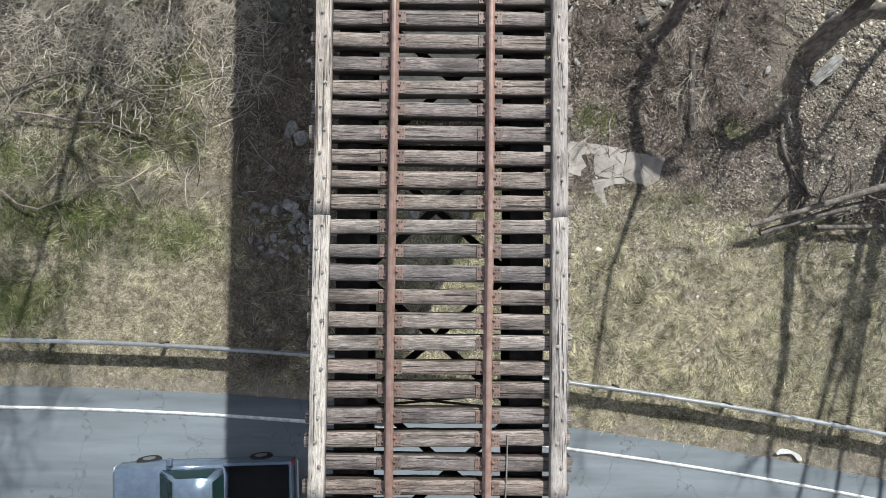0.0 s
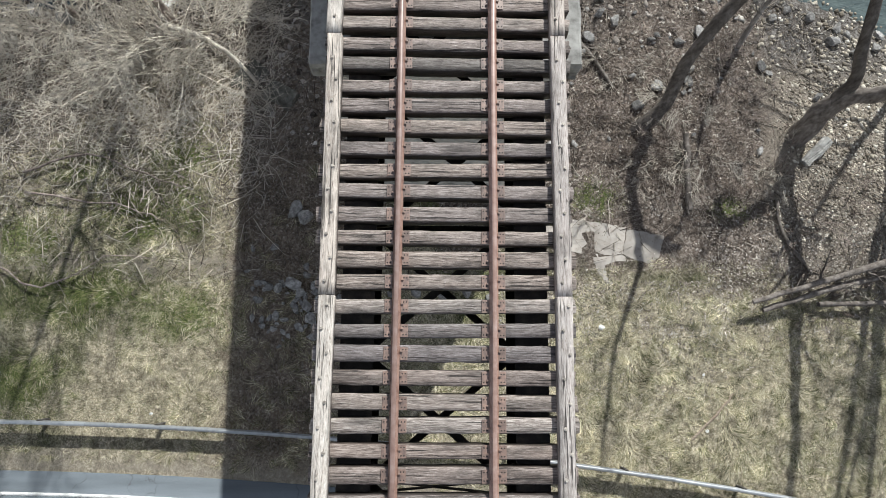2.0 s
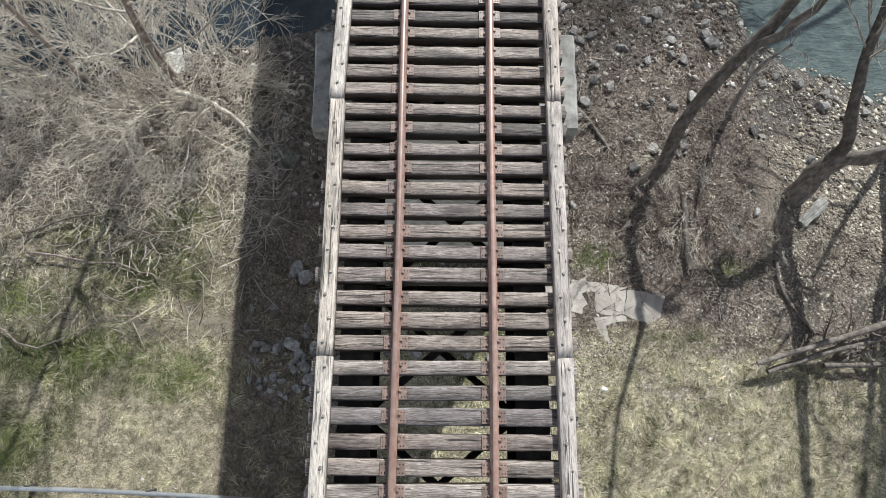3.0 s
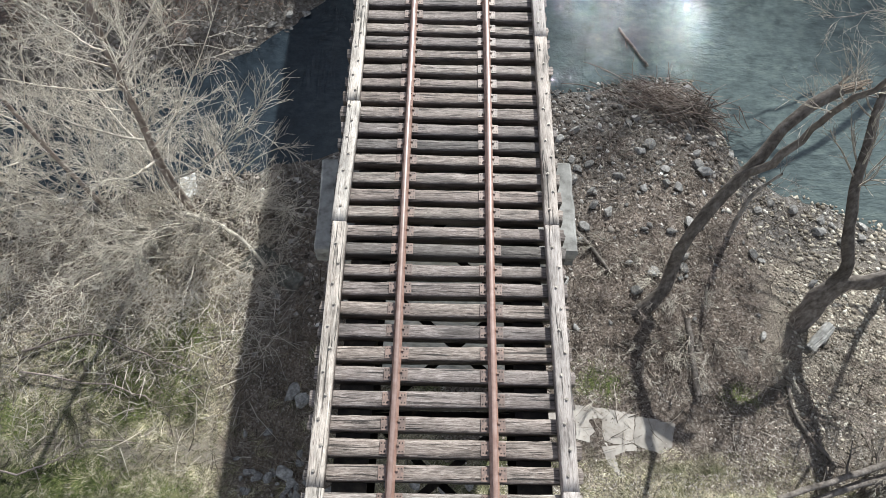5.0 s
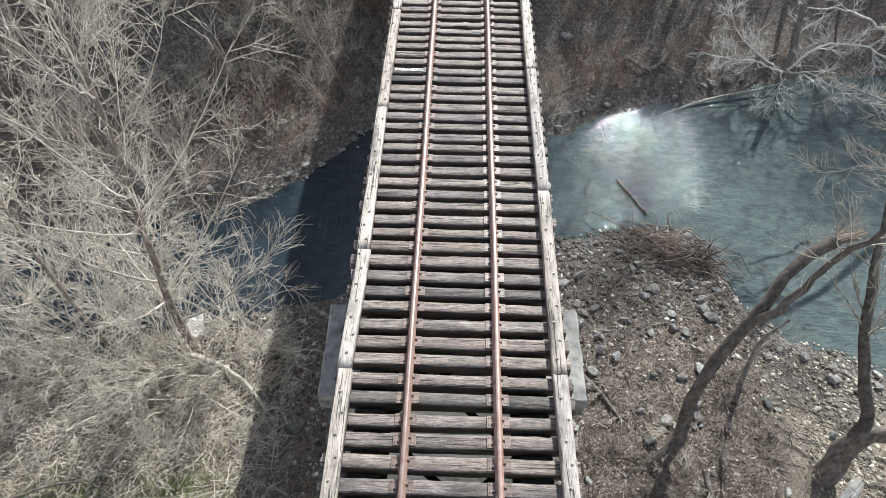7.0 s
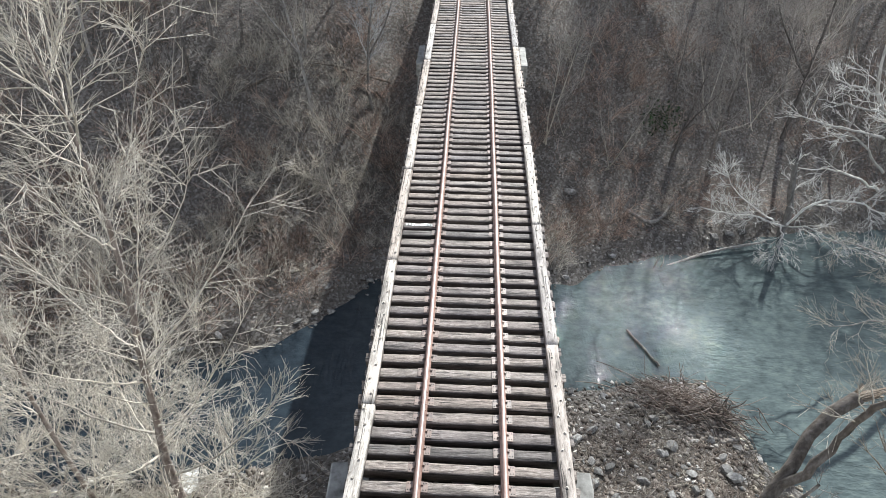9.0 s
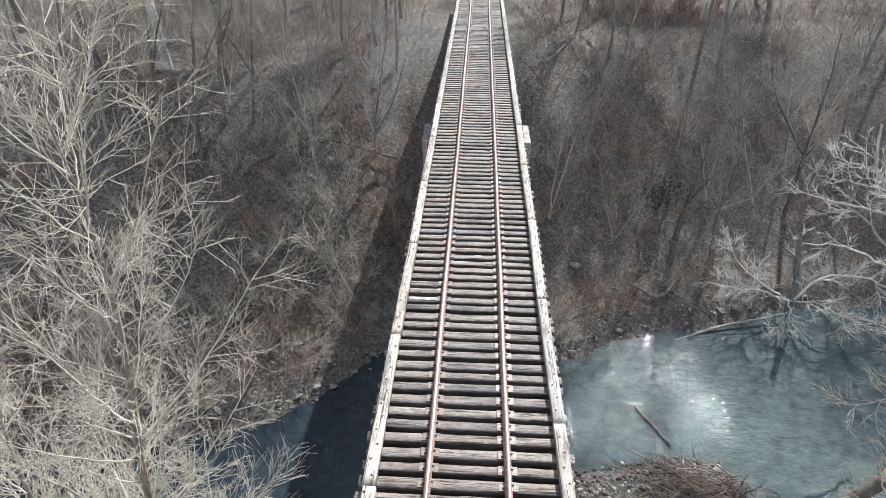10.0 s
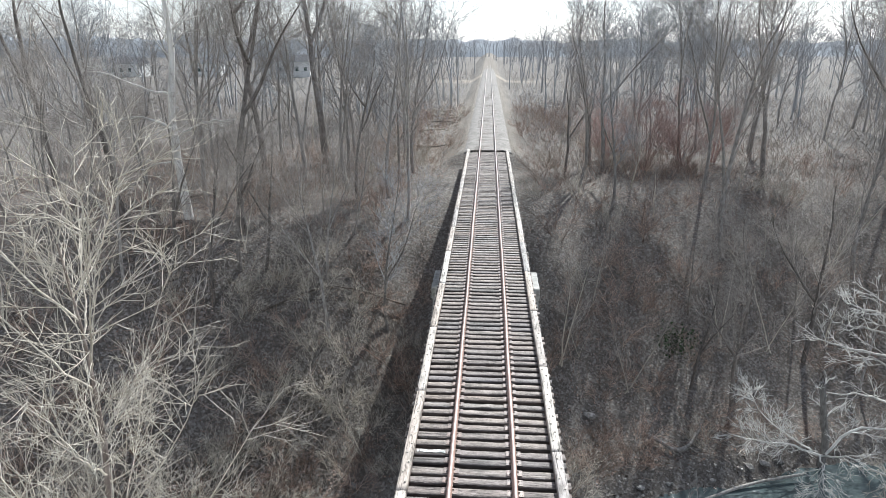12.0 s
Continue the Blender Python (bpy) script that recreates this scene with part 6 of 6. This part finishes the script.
# ---- pickup truck on the road ----
def pickup(x, y, turn):
    t = thing("pickup_truck", "dark blue-black pickup truck with open bed on the road", "truck", at=(x, y, 0.02), turn=turn)

    def loft(name, rings, mat, label="", cap=True):
        bm = bmesh.new()
        rows = [[bm.verts.new(p) for p in ring] for ring in rings]
        k = len(rings[0])
        for a, b in zip(rows, rows[1:]):
            for i in range(k):
                bm.faces.new((a[i], a[(i + 1) % k], b[(i + 1) % k], b[i]))
        if cap:
            bm.faces.new(rows[0][::-1])
            bm.faces.new(rows[-1])
        bmesh.ops.recalc_face_normals(bm, faces=bm.faces)
        bmesh.ops.bevel(bm, geom=[e for e in bm.edges if e.calc_face_angle(0) > 0.5], offset=0.03, segments=2, affect='EDGES')
        return part(name, bm_mesh(name, bm, mat, True), t, label)

    def section(xx, w, z0, z1, r=0.12):
        return [(xx, -w + r, z0), (xx, w - r, z0), (xx, w, z0 + r), (xx, w, z1 - r), (xx, w - r, z1), (xx, -w + r, z1), (xx, -w, z1 - r), (xx, -w, z0 + r)]
    # front points along +x
    loft("front_body", [section(2.88, 0.78, 0.45, 0.95), section(2.78, 0.93, 0.35, 1.05), section(1.9, 0.98, 0.32, 1.12), section(1.25, 0.98, 0.32, 1.15), section(-0.75, 0.98, 0.32, 1.13)], CAR_PAINT)
    loft("cab", [[(1.30, -0.84, 1.10), (1.30, 0.84, 1.10), (0.55, 0.70, 1.78), (0.55, -0.70, 1.78)], [(-0.75, -0.86, 1.10), (-0.75, 0.86, 1.10), (-0.55, 0.70, 1.80), (-0.55, -0.70, 1.80)]], CAR_PAINT)
    bm = bmesh.new()
    box(bm, -2.85, -0.75, -0.98, -0.88, 0.45, 1.13, 0.02)
    box(bm, -2.85, -0.75, 0.88, 0.98, 0.45, 1.13, 0.02)
    box(bm, -2.9, -2.82, -0.98, 0.98, 0.45, 1.10, 0.02)
    part("bed_side", bm_mesh("bed_side", bm, CAR_PAINT), t)
    part("bed_floor", box_mesh("bed_floor", (-2.84, -0.74, -0.89, 0.89, 0.50, 0.62), BEDLINER), t, "black bed liner")
    for name, vs in (("windscreen", [(1.26, -0.76, 1.16), (1.26, 0.76, 1.16), (0.62, 0.64, 1.755), (0.62, -0.64, 1.755)]), ("rear_window", [(-0.765, 0.70, 1.2), (-0.765, -0.70, 1.2), (-0.60, -0.60, 1.74), (-0.60, 0.60, 1.74)]),
                     ("side_window", [(1.0, 0.815, 1.22), (-0.55, 0.825, 1.22), (-0.45, 0.73, 1.72), (0.55, 0.725, 1.72)]), ("side_window", [(-0.55, -0.825, 1.22), (1.0, -0.815, 1.22), (0.55, -0.725, 1.72), (-0.45, -0.73, 1.72)])):
        bm = bmesh.new()
        c = sum((Vector(v) for v in vs), Vector()) / 4
        out = (c - Vector((0.2, 0, 1.3))).normalized()
        f = bm.faces.new([bm.verts.new(Vector(v) + out * 0.015) for v in vs])
        bmesh.ops.solidify(bm, geom=[f], thickness=0.02)
        part(name, bm_mesh(name, bm, CAR_GLASS), t, "dark tinted glass")
    for sy in (-1, 1):
        part("mirror", box_mesh("mirror", (0.85, 1.0, sy * 1.10 - 0.12, sy * 1.10 + 0.12, 1.12, 1.32), CAR_PAINT, 0.03), t)
        part("tail_light", box_mesh("tail_light", (-2.93, -2.80, sy * 0.90 - 0.08, sy * 0.90 + 0.08, 0.75, 1.08), TAIL_RED, 0.015), t, "red tail light")
        part("headlight", box_mesh("headlight", (2.72, 2.87, sy * 0.74 - 0.15, sy * 0.74 + 0.15, 0.72, 0.92), HEAD_CLEAR, 0.02), t, "clear headlight")
        for wx in (1.95, -1.75):
            bm = bmesh.new()
            bmesh.ops.create_cone(bm, cap_ends=True, segments=24, radius1=0.39, radius2=0.39, depth=0.26, matrix=pose(0, 0, 0, 90))
            bmesh.ops.bevel(bm, geom=[e for e in bm.edges if e.calc_face_angle(0) > 1], offset=0.04, segments=2, affect='EDGES')
            wheel = part("wheel", bm_mesh("wheel", bm, RUBBER, True), t, "black tyre", pose(wx, sy * 0.88, 0.39))
            bm = bmesh.new()
            bmesh.ops.create_cone(bm, cap_ends=True, segments=20, radius1=0.23, radius2=0.20, depth=0.27, matrix=pose(0, 0, 0, 90))
            part("rim", bm_mesh("rim", bm, RIM), wheel, "grey alloy rim")
    part("bumper", box_mesh("bumper", (-3.02, -2.9, -0.9, 0.9, 0.42, 0.62), RIM, 0.03), t, "grey metal bumper")


pickup(-7.5, -7.35, 182)


# ---- far buildings beyond the field ----
def house(x, y, w, d, h, label):
    z = float(height(x, y))
    t = thing("house", label, "house", "far buildings", at=(x, y, z))
    bm = bmesh.new()
    box(bm, -w / 2, w / 2, -d / 2, d / 2, -0.5, h)
    part("wall", bm_mesh("wall", bm, SIDING), t)
    bm = bmesh.new()
    a = [bm.verts.new(p) for p in ((-w / 2 - 0.4, -d / 2 - 0.4, h), (w / 2 + 0.4, -d / 2 - 0.4, h), (w / 2 + 0.4, d / 2 + 0.4, h), (-w / 2 - 0.4, d / 2 + 0.4, h), (-w / 2 - 0.4, 0, h + d * 0.3), (w / 2 + 0.4, 0, h + d * 0.3))]
    for q in ((0, 1, 5, 4), (2, 3, 4, 5), (0, 4, 3), (1, 2, 5), (3, 2, 1, 0)):
        bm.faces.new([a[i] for i in q])
    part("roof", bm_mesh("roof", bm, ROOFING), t)
    me = box_mesh("window", (-0.6, 0.6, -0.06, 0.06, -0.75, 0.75), CAR_GLASS)
    for k in range(int(w // 3.5)):
        part("window", me, t, "dark window", pose(-w / 2 + 1.8 + 3.5 * k, -d / 2, h * 0.55))


house(-150, 262, 13, 9, 5, "white low house beyond the field")
house(-118, 268, 10, 8, 5, "white low house beyond the field")
house(-78, 258, 14, 9, 6, "white house seen through bare trees")
house(-50, 250, 12, 9, 6, "white house seen through bare trees")

# ---- grass, leaves, gravel and brush: past counting ----


def stuff(name, V, F, mat, label, category):
    tagged(part(name, np_mesh(name, V, F, mat), None), label, category, kind="stuff")


def spray(r, n, x0, x1, y0, y1, keep):
    x, y = r.uniform(x0, x1, n), r.uniform(y0, y1, n)
    k = keep(x, y, r.rand(n))
    x, y = x[k], y[k]
    return x, y, height(x, y)


def blades(r, x, y, z, length, width, lie):
    """Leaning, tapered grass blades that swirl in patches."""
    n = len(x)
    a = 5.0 * lumps(x, y, 0.7) + 0.55 * r.randn(n)
    d = np.stack([np.cos(a), np.sin(a), np.zeros(n)], 1)
    s = np.stack([-np.sin(a), np.cos(a), np.zeros(n)], 1) * (width * (0.6 + 0.8 * r.rand(n)))[:, None]
    ln = length * (0.5 + 0.8 * r.rand(n))
    p0 = np.stack([x, y, z - 0.02], 1)
    up = np.array([0, 0, 1.0])
    p1 = p0 + d * (ln * lie)[:, None] + up * (ln * (0.62 - 0.45 * lie))[:, None]
    V = np.stack([p0 - s, p0 + s, p1 + s * 0.25, p1 - s * 0.25], 1).reshape(-1, 3)
    F = np.arange(n)[:, None] * 4 + [0, 1, 2, 3]
    return V, F


def verge_ok(x, y):
    return y > road_line(x) + 1.1


r = np.random.RandomState(201)
x, y, z = spray(r, 190000, -15.5, 15.5, -7, 9, lambda x, y, u: verge_ok(x, y) & (np.where(x < 0, y < 7 + 2 * lumps(x, y, 2), y < 2.4 + 1.2 * lumps(x, y, 2)) & (u < (0.62 + 0.38 * lumps(x, y, 1.1)) * np.where((x > -7.3) & (x < -2) & (y > -4.2), 0.12, 1.0))))
V, F = blades(r, x, y, z, 0.26, 0.0062, 0.75)
stuff("grass", V, F, GRASS, "dry tan and green meadow grass", "grass")
# tufts
x, y, z = spray(r, 3600, -15.5, 15.5, -6, 7, lambda x, y, u: verge_ok(x, y) & np.where(x < 0, y < 6, y < 1.8) & (u < np.where(x > 0, 0.75, 0.35) + 0.4 * lumps(x, y, 3)))
k = 26
X, Y = np.repeat(x, k) + r.randn(len(x) * k) * 0.09, np.repeat(y, k) + r.randn(len(y) * k) * 0.09
V, F = blades(r, X, Y, height(X, Y), 0.42, 0.008, 0.8)
stuff("grass_tufts", V, F, GRASS, "pale bent tufts of dead grass", "grass")
# bright straw along the bridge
x, y, z = spray(r, 900, 2.4, 15, -6, 1.2, lambda x, y, u: verge_ok(x, y) & (u < smooth01(9, 3, x) * 0.7 + 0.25 * lumps(x, y, 2.2)))
k = 40
X, Y = np.repeat(x, k) + r.randn(len(x) * k) * 0.12, np.repeat(y, k) + r.randn(len(y) * k) * 0.12
V, F = blades(r, X, Y, height(X, Y), 0.42, 0.0065, 0.8)
stuff("straw_tufts", V, F, STRAW, "bright straw-coloured tufts of dead grass", "grass")
# dead weeds in the bridge's strip and on the bank
x, y, z = spray(r, 52000, -9.5, -2, -4.8, 12, lambda x, y, u: verge_ok(x, y) & (u < smooth01(-8.2, -6.5, x) * 0.75 + 0.12))
V, F = blades(r, x, y, z, 0.28, 0.006, 0.7)
stuff("dead_weeds", V, F, WEED, "brown dead weeds and stalks", "weeds")


def flakes(r, x, y, z, size):
    n = len(x)
    c = np.stack([x, y, z + 0.015], 1)
    a = r.rand(n) * 6.283
    s = size * (0.5 + r.rand(n))
    u = np.stack([np.cos(a), np.sin(a), r.randn(n) * 0.3], 1) * s[:, None]
    w = np.stack([-np.sin(a), np.cos(a), r.randn(n) * 0.3], 1) * (s * 0.6)[:, None]
    V = np.stack([c - u, c + w, c + u * 0.9 - w * 0.6], 1).reshape(-1, 3)
    return V, np.arange(3 * n).reshape(-1, 3)


x, y, z = spray(r, 60000, -18, 20, 1.5, 16, lambda x, y, u: (y < near_shore(x) - 1.0) & ((x < 4) | (x > 9.3) | (y > 4.5) | (y < 2.2) | (u < 0.05)) & ((x < 11.5) | (u < 0.12)) & (u < np.where(x > 0, smooth01(1.2, 4, y), smooth01(2, 8, y) * 0.8) * smooth01(0.5, 4, near_shore(x) - y)))
V, F = flakes(r, x, y, z, 0.06)
stuff("leaf_litter", V, F, LEAF, "dry brown fallen leaves", "leaves")
x, y, z = spray(r, 60000, -45, 45, 22, 75, lambda x, y, u: (y > far_shore(x) + 1.2) & ((np.abs(x) > 2.9) | (y < 58)) & (u < 1.2 - y / 90))
V, F = flakes(r, x, y, z, 0.07)
stuff("leaf_litter", V, F, LEAF_BROWN, "dry brown fallen leaves on the slope", "leaves")

x, y, z = spray(r, 36000, 2, 17, -2.5, 5.5, lambda x, y, u: u < smooth01(-2.2, 1.2, y + 0.9 * lumps(x, y, 1.7)) * smooth01(5.5, 4.2, y) * (0.65 + 0.4 * lumps(x, y, 0.9)) * np.where((x < 9.3) & (y > 2.3) & (y < 4.6), 0.05, 1.0))
V, F = flakes(r, x, y, z, 0.042)
stuff("leaf_litter", V, F, LEAF_PALE, "pale curled fallen leaves in the grass", "leaves")
x, y, z = spray(r, 24000, -18, -5.5, 3.5, 12.8, lambda x, y, u: (y < near_shore(x) - 0.6) & (u < (0.8 + 0.3 * lumps(x, y, 1.5)) * smooth01(3.0, 7.0, y + lumps(x, y, 1.9))))
V, F = flakes(r, x, y, z, 0.045)
stuff("leaf_litter", V, F, LEAF_PALE, "pale curled fallen leaves under the thicket", "leaves")
LUSH = ((5.4, 5.2, 0.5), (10.3, 4.8, 0.35), (-10.5, 4.6, 1.0), (-12.0, 1.6, 1.1), (-8.8, 1.1, 0.8), (-12.6, 6.2, 0.8), (-9.4, 6.6, 0.6), (-14.4, 3.6, 0.9), (-14.6, -1.6, 0.9))
cx = np.concatenate([r.randn(int(7000 * s * s)) * s for a, b, s in LUSH]) + np.concatenate([np.full(int(7000 * s * s), a) for a, b, s in LUSH])
cy = np.concatenate([r.randn(int(7000 * s * s)) * s * 0.6 for a, b, s in LUSH]) + np.concatenate([np.full(int(7000 * s * s), b) for a, b, s in LUSH])
V, F = blades(r, cx, cy, height(cx, cy), 0.2, 0.008, 0.7)
stuff("green_grass", V, F, MOSS, "patches of fresh green grass", "grass")


def stones(r, x, y, z, size):
    """Small angular pebbles of six corners each."""
    keep = np.array([(1, 0, 0), (-1, 0, 0), (0, 1, 0), (0, -1, 0), (0.1, 0.1, 0.8), (-0.1, -0.2, -0.8)], float)
    tri = np.array([(4, 0, 2), (4, 2, 1), (4, 1, 3), (4, 3, 0), (5, 2, 0), (5, 1, 2), (5, 3, 1), (5, 0, 3)])
    n = len(x)
    s = size * (0.4 + r.rand(n) ** 2 * 1.6)
    a = r.rand(n) * 6.283
    p = keep[None] * (1 + 0.35 * r.randn(n, 6, 1)) * s[:, None, None] * (1, 0.8, 0.6)
    ca, sa = np.cos(a)[:, None], np.sin(a)[:, None]
    V = np.stack([p[..., 0] * ca - p[..., 1] * sa + x[:, None], p[..., 0] * sa + p[..., 1] * ca + y[:, None], p[..., 2] + z[:, None] + s[:, None] * 0.15], -1).reshape(-1, 3)
    return V, (tri[None] + np.arange(n)[:, None, None] * 6).reshape(-1, 3)


x, y, z = spray(r, 30000, -18, 20, 5, 20, lambda x, y, u: (y < near_shore(x) + 0.3) & (u < np.where(x > -7, smooth01(9.5, 3, near_shore(x) - y), smooth01(3.5, 1, near_shore(x) - y)) * (0.7 + 0.5 * lumps(x, y, 1.5))))
east = x > 11.2 + 0.8 * lumps(x, y, 1.6)
V, F = stones(r, x[~east], y[~east], z[~east], 0.085)
stuff("gravel", V, F, GRAVEL, "grey and tan river gravel", "gravel")
V, F = stones(r, x[east], y[east], z[east], 0.075)
stuff("gravel", V, F, GRAVEL_PALE, "pale tan river gravel", "gravel")
x, y, z = spray(r, 9000, 11, 17, 2.5, 10, lambda x, y, u: u < smooth01(11.2, 12.8, x + 0.8 * lumps(x, y, 1.6)) * smooth01(2.5, 4, y))
V, F = stones(r, x, y, z, 0.04)
stuff("gravel", V, F, GRAVEL_PALE, "fine pale tan gravel", "gravel")
x, y, z = spray(r, 16000, -24, 26, 16, 34, lambda x, y, u: (y > far_shore(x) - 0.3) & (u < smooth01(2.4, 0.2, y - far_shore(x))))
V, F = stones(r, x, y, z, 0.07)
stuff("gravel", V, F, GRAVEL, "grey stones along the far waterline", "gravel")


def sticks(r, x, y, z, length, rad, rise):
    """Curved three-sided sticks, three joints each."""
    n = len(x)
    a = r.rand(n) * 6.283
    d = np.stack([np.cos(a), np.sin(a), rise * (0.2 + r.rand(n))], 1)
    d /= np.linalg.norm(d, axis=1)[:, None]
    ln = length * (0.4 + r.rand(n))[:, None]
    bend = r.randn(n, 3) * 0.28
    p0 = np.stack([x, y, z + 0.01], 1)
    p1 = p0 + d * ln * 0.5
    p2 = p1 + (d + bend) * ln * 0.5
    s = np.stack([-np.sin(a), np.cos(a), np.zeros(n)], 1)
    u = np.cross(d, s)
    R = (rad * (0.5 + r.rand(n)))[:, None]
    rows = []
    for p, k in ((p0, 1.0), (p1, 0.75), (p2, 0.3)):
        for q in range(3):
            rows.append(p + R * k * (math.cos(q * 2.094) * s + math.sin(q * 2.094) * u))
    V = np.stack(rows, 1).reshape(-1, 3)
    b = np.arange(n)[:, None] * 9
    F = np.concatenate([b + [j * 3 + q, j * 3 + (q + 1) % 3, j * 3 + 3 + (q + 1) % 3, j * 3 + 3 + q] for j in range(2) for q in range(3)])
    return V, F


x, y, z = spray(r, 27000, -42, 42, 20, 80, lambda x, y, u: (y > far_shore(x) + 0.8) & (np.abs(x) > 3.2) & (u < (1.25 - y / 110) * (0.75 + 0.5 * lumps(x, y, 4))))
V, F = sticks(r, x, y, z, 1.0, 0.009, 0.8)
stuff("undergrowth", V, F, BRUSH_BROWN, "tangled brown leafless undergrowth", "undergrowth")
x, y, z = spray(r, 14000, -18, 16, 2, 18, lambda x, y, u: (y < near_shore(x) - 0.5) & (u < np.where(x > 0, 0.75 * smooth01(2, 5, y), 0.7) * (0.6 + 0.6 * lumps(x, y, 2))))
V, F = sticks(r, x, y, z, 0.8, 0.011, 0.35)
stuff("fallen_twigs", V, F, STICK, "dead twigs scattered over the bank", "twigs")

x, y, z = spray(r, 6000, -18, -6, 2.5, 13, lambda x, y, u: (y < near_shore(x) - 0.3) & (u < 0.06 + smooth01(5, 9, y + 1.2 * lumps(x, y, 2))))
V, F = sticks(r, x, y, z, 1.0, 0.012, 0.5)
stuff("fallen_twigs", V, F, BARK_STRAW, "pale dry twigs strewn under the thicket", "twigs")


def twig_haze(r, n, x0, x1, y0, y1, low, high, length, rad):
    """Single straight twigs that fill the crowns of the wood."""
    x, y, z = spray(r, n, x0, x1, y0, y1, lambda x, y, u: (y > far_shore(x) + 6) & (np.abs(x) > 3.6) & (u < (0.75 + 0.5 * lumps(x, y, 7)) * np.where((x < -0.2 * y) & (y > 60), 0.4, 1.0)))
    n = len(x)
    p = np.stack([x, y, z + r.uniform(low, high, n)], 1)
    d = r.randn(n, 3) * (0.45, 0.45, 0.3) + (0, 0, 1.0)
    d *= (length * (0.5 + r.rand(n)) / np.linalg.norm(d, axis=1))[:, None]
    s = np.cross(d, r.randn(n, 3))
    s /= np.linalg.norm(s, axis=1)[:, None]
    t = np.cross(d, s)
    t /= np.linalg.norm(t, axis=1)[:, None]
    R = (rad * (0.6 + 0.8 * r.rand(n)))[:, None]
    V = np.stack([p + R * s, p - R * 0.5 * s + R * 0.87 * t, p - R * 0.5 * s - R * 0.87 * t, p + d + R * 0.4 * s, p + d - R * 0.2 * s + R * 0.35 * t, p + d - R * 0.2 * s - R * 0.35 * t], 1).reshape(-1, 3)
    b = np.arange(n)[:, None] * 6
    return V, np.concatenate([b + [0, 1, 4, 3], b + [1, 2, 5, 4], b + [2, 0, 3, 5]])


V, F = twig_haze(r, 11000, -50, 50, 30, 58, 0.3, 2.2, 1.1, 0.008)
stuff("wood_twigs", V, F, BRUSH_BROWN, "fine brown twigs filling the leafless woods", "twigs")
V, F = twig_haze(r, 16000, -85, 85, 62, 115, 0.5, 6.0, 1.5, 0.012)
stuff("wood_twigs", V, F, BARK_HAZED, "fine grey twigs filling the far woods", "twigs")
x, y, z = spray(r, 15000, -190, 190, 70, 330, lambda x, y, u: (np.abs(x) > 4.4 + 0.008 * y) & (np.abs(x) < 0.8 * y) & ~((x < -22) & (y > 140) & (y < 235)) & (u < (1.2 - y / 400) * np.where(x < -0.2 * y, 0.35, 1.0)))
V, F = sticks(r, x, y, z, 3.2, 0.022, 2.5)
stuff("undergrowth", V, F, BARK_BROWN, "grey-brown leafless brush under the far woods", "undergrowth")
x, y, z = spray(r, 19000, -75, 75, 52, 135, lambda x, y, u: (np.abs(x) > 5.5 + 0.01 * y) & (np.abs(x) < 0.75 * y) & (u < 0.8 + 0.4 * lumps(x, y, 6)))
V, F = sticks(r, x, y, z, 2.2, 0.013, 2.2)
stuff("undergrowth", V, F, BRUSH, "grey-brown leafless brush on the level ground", "undergrowth")
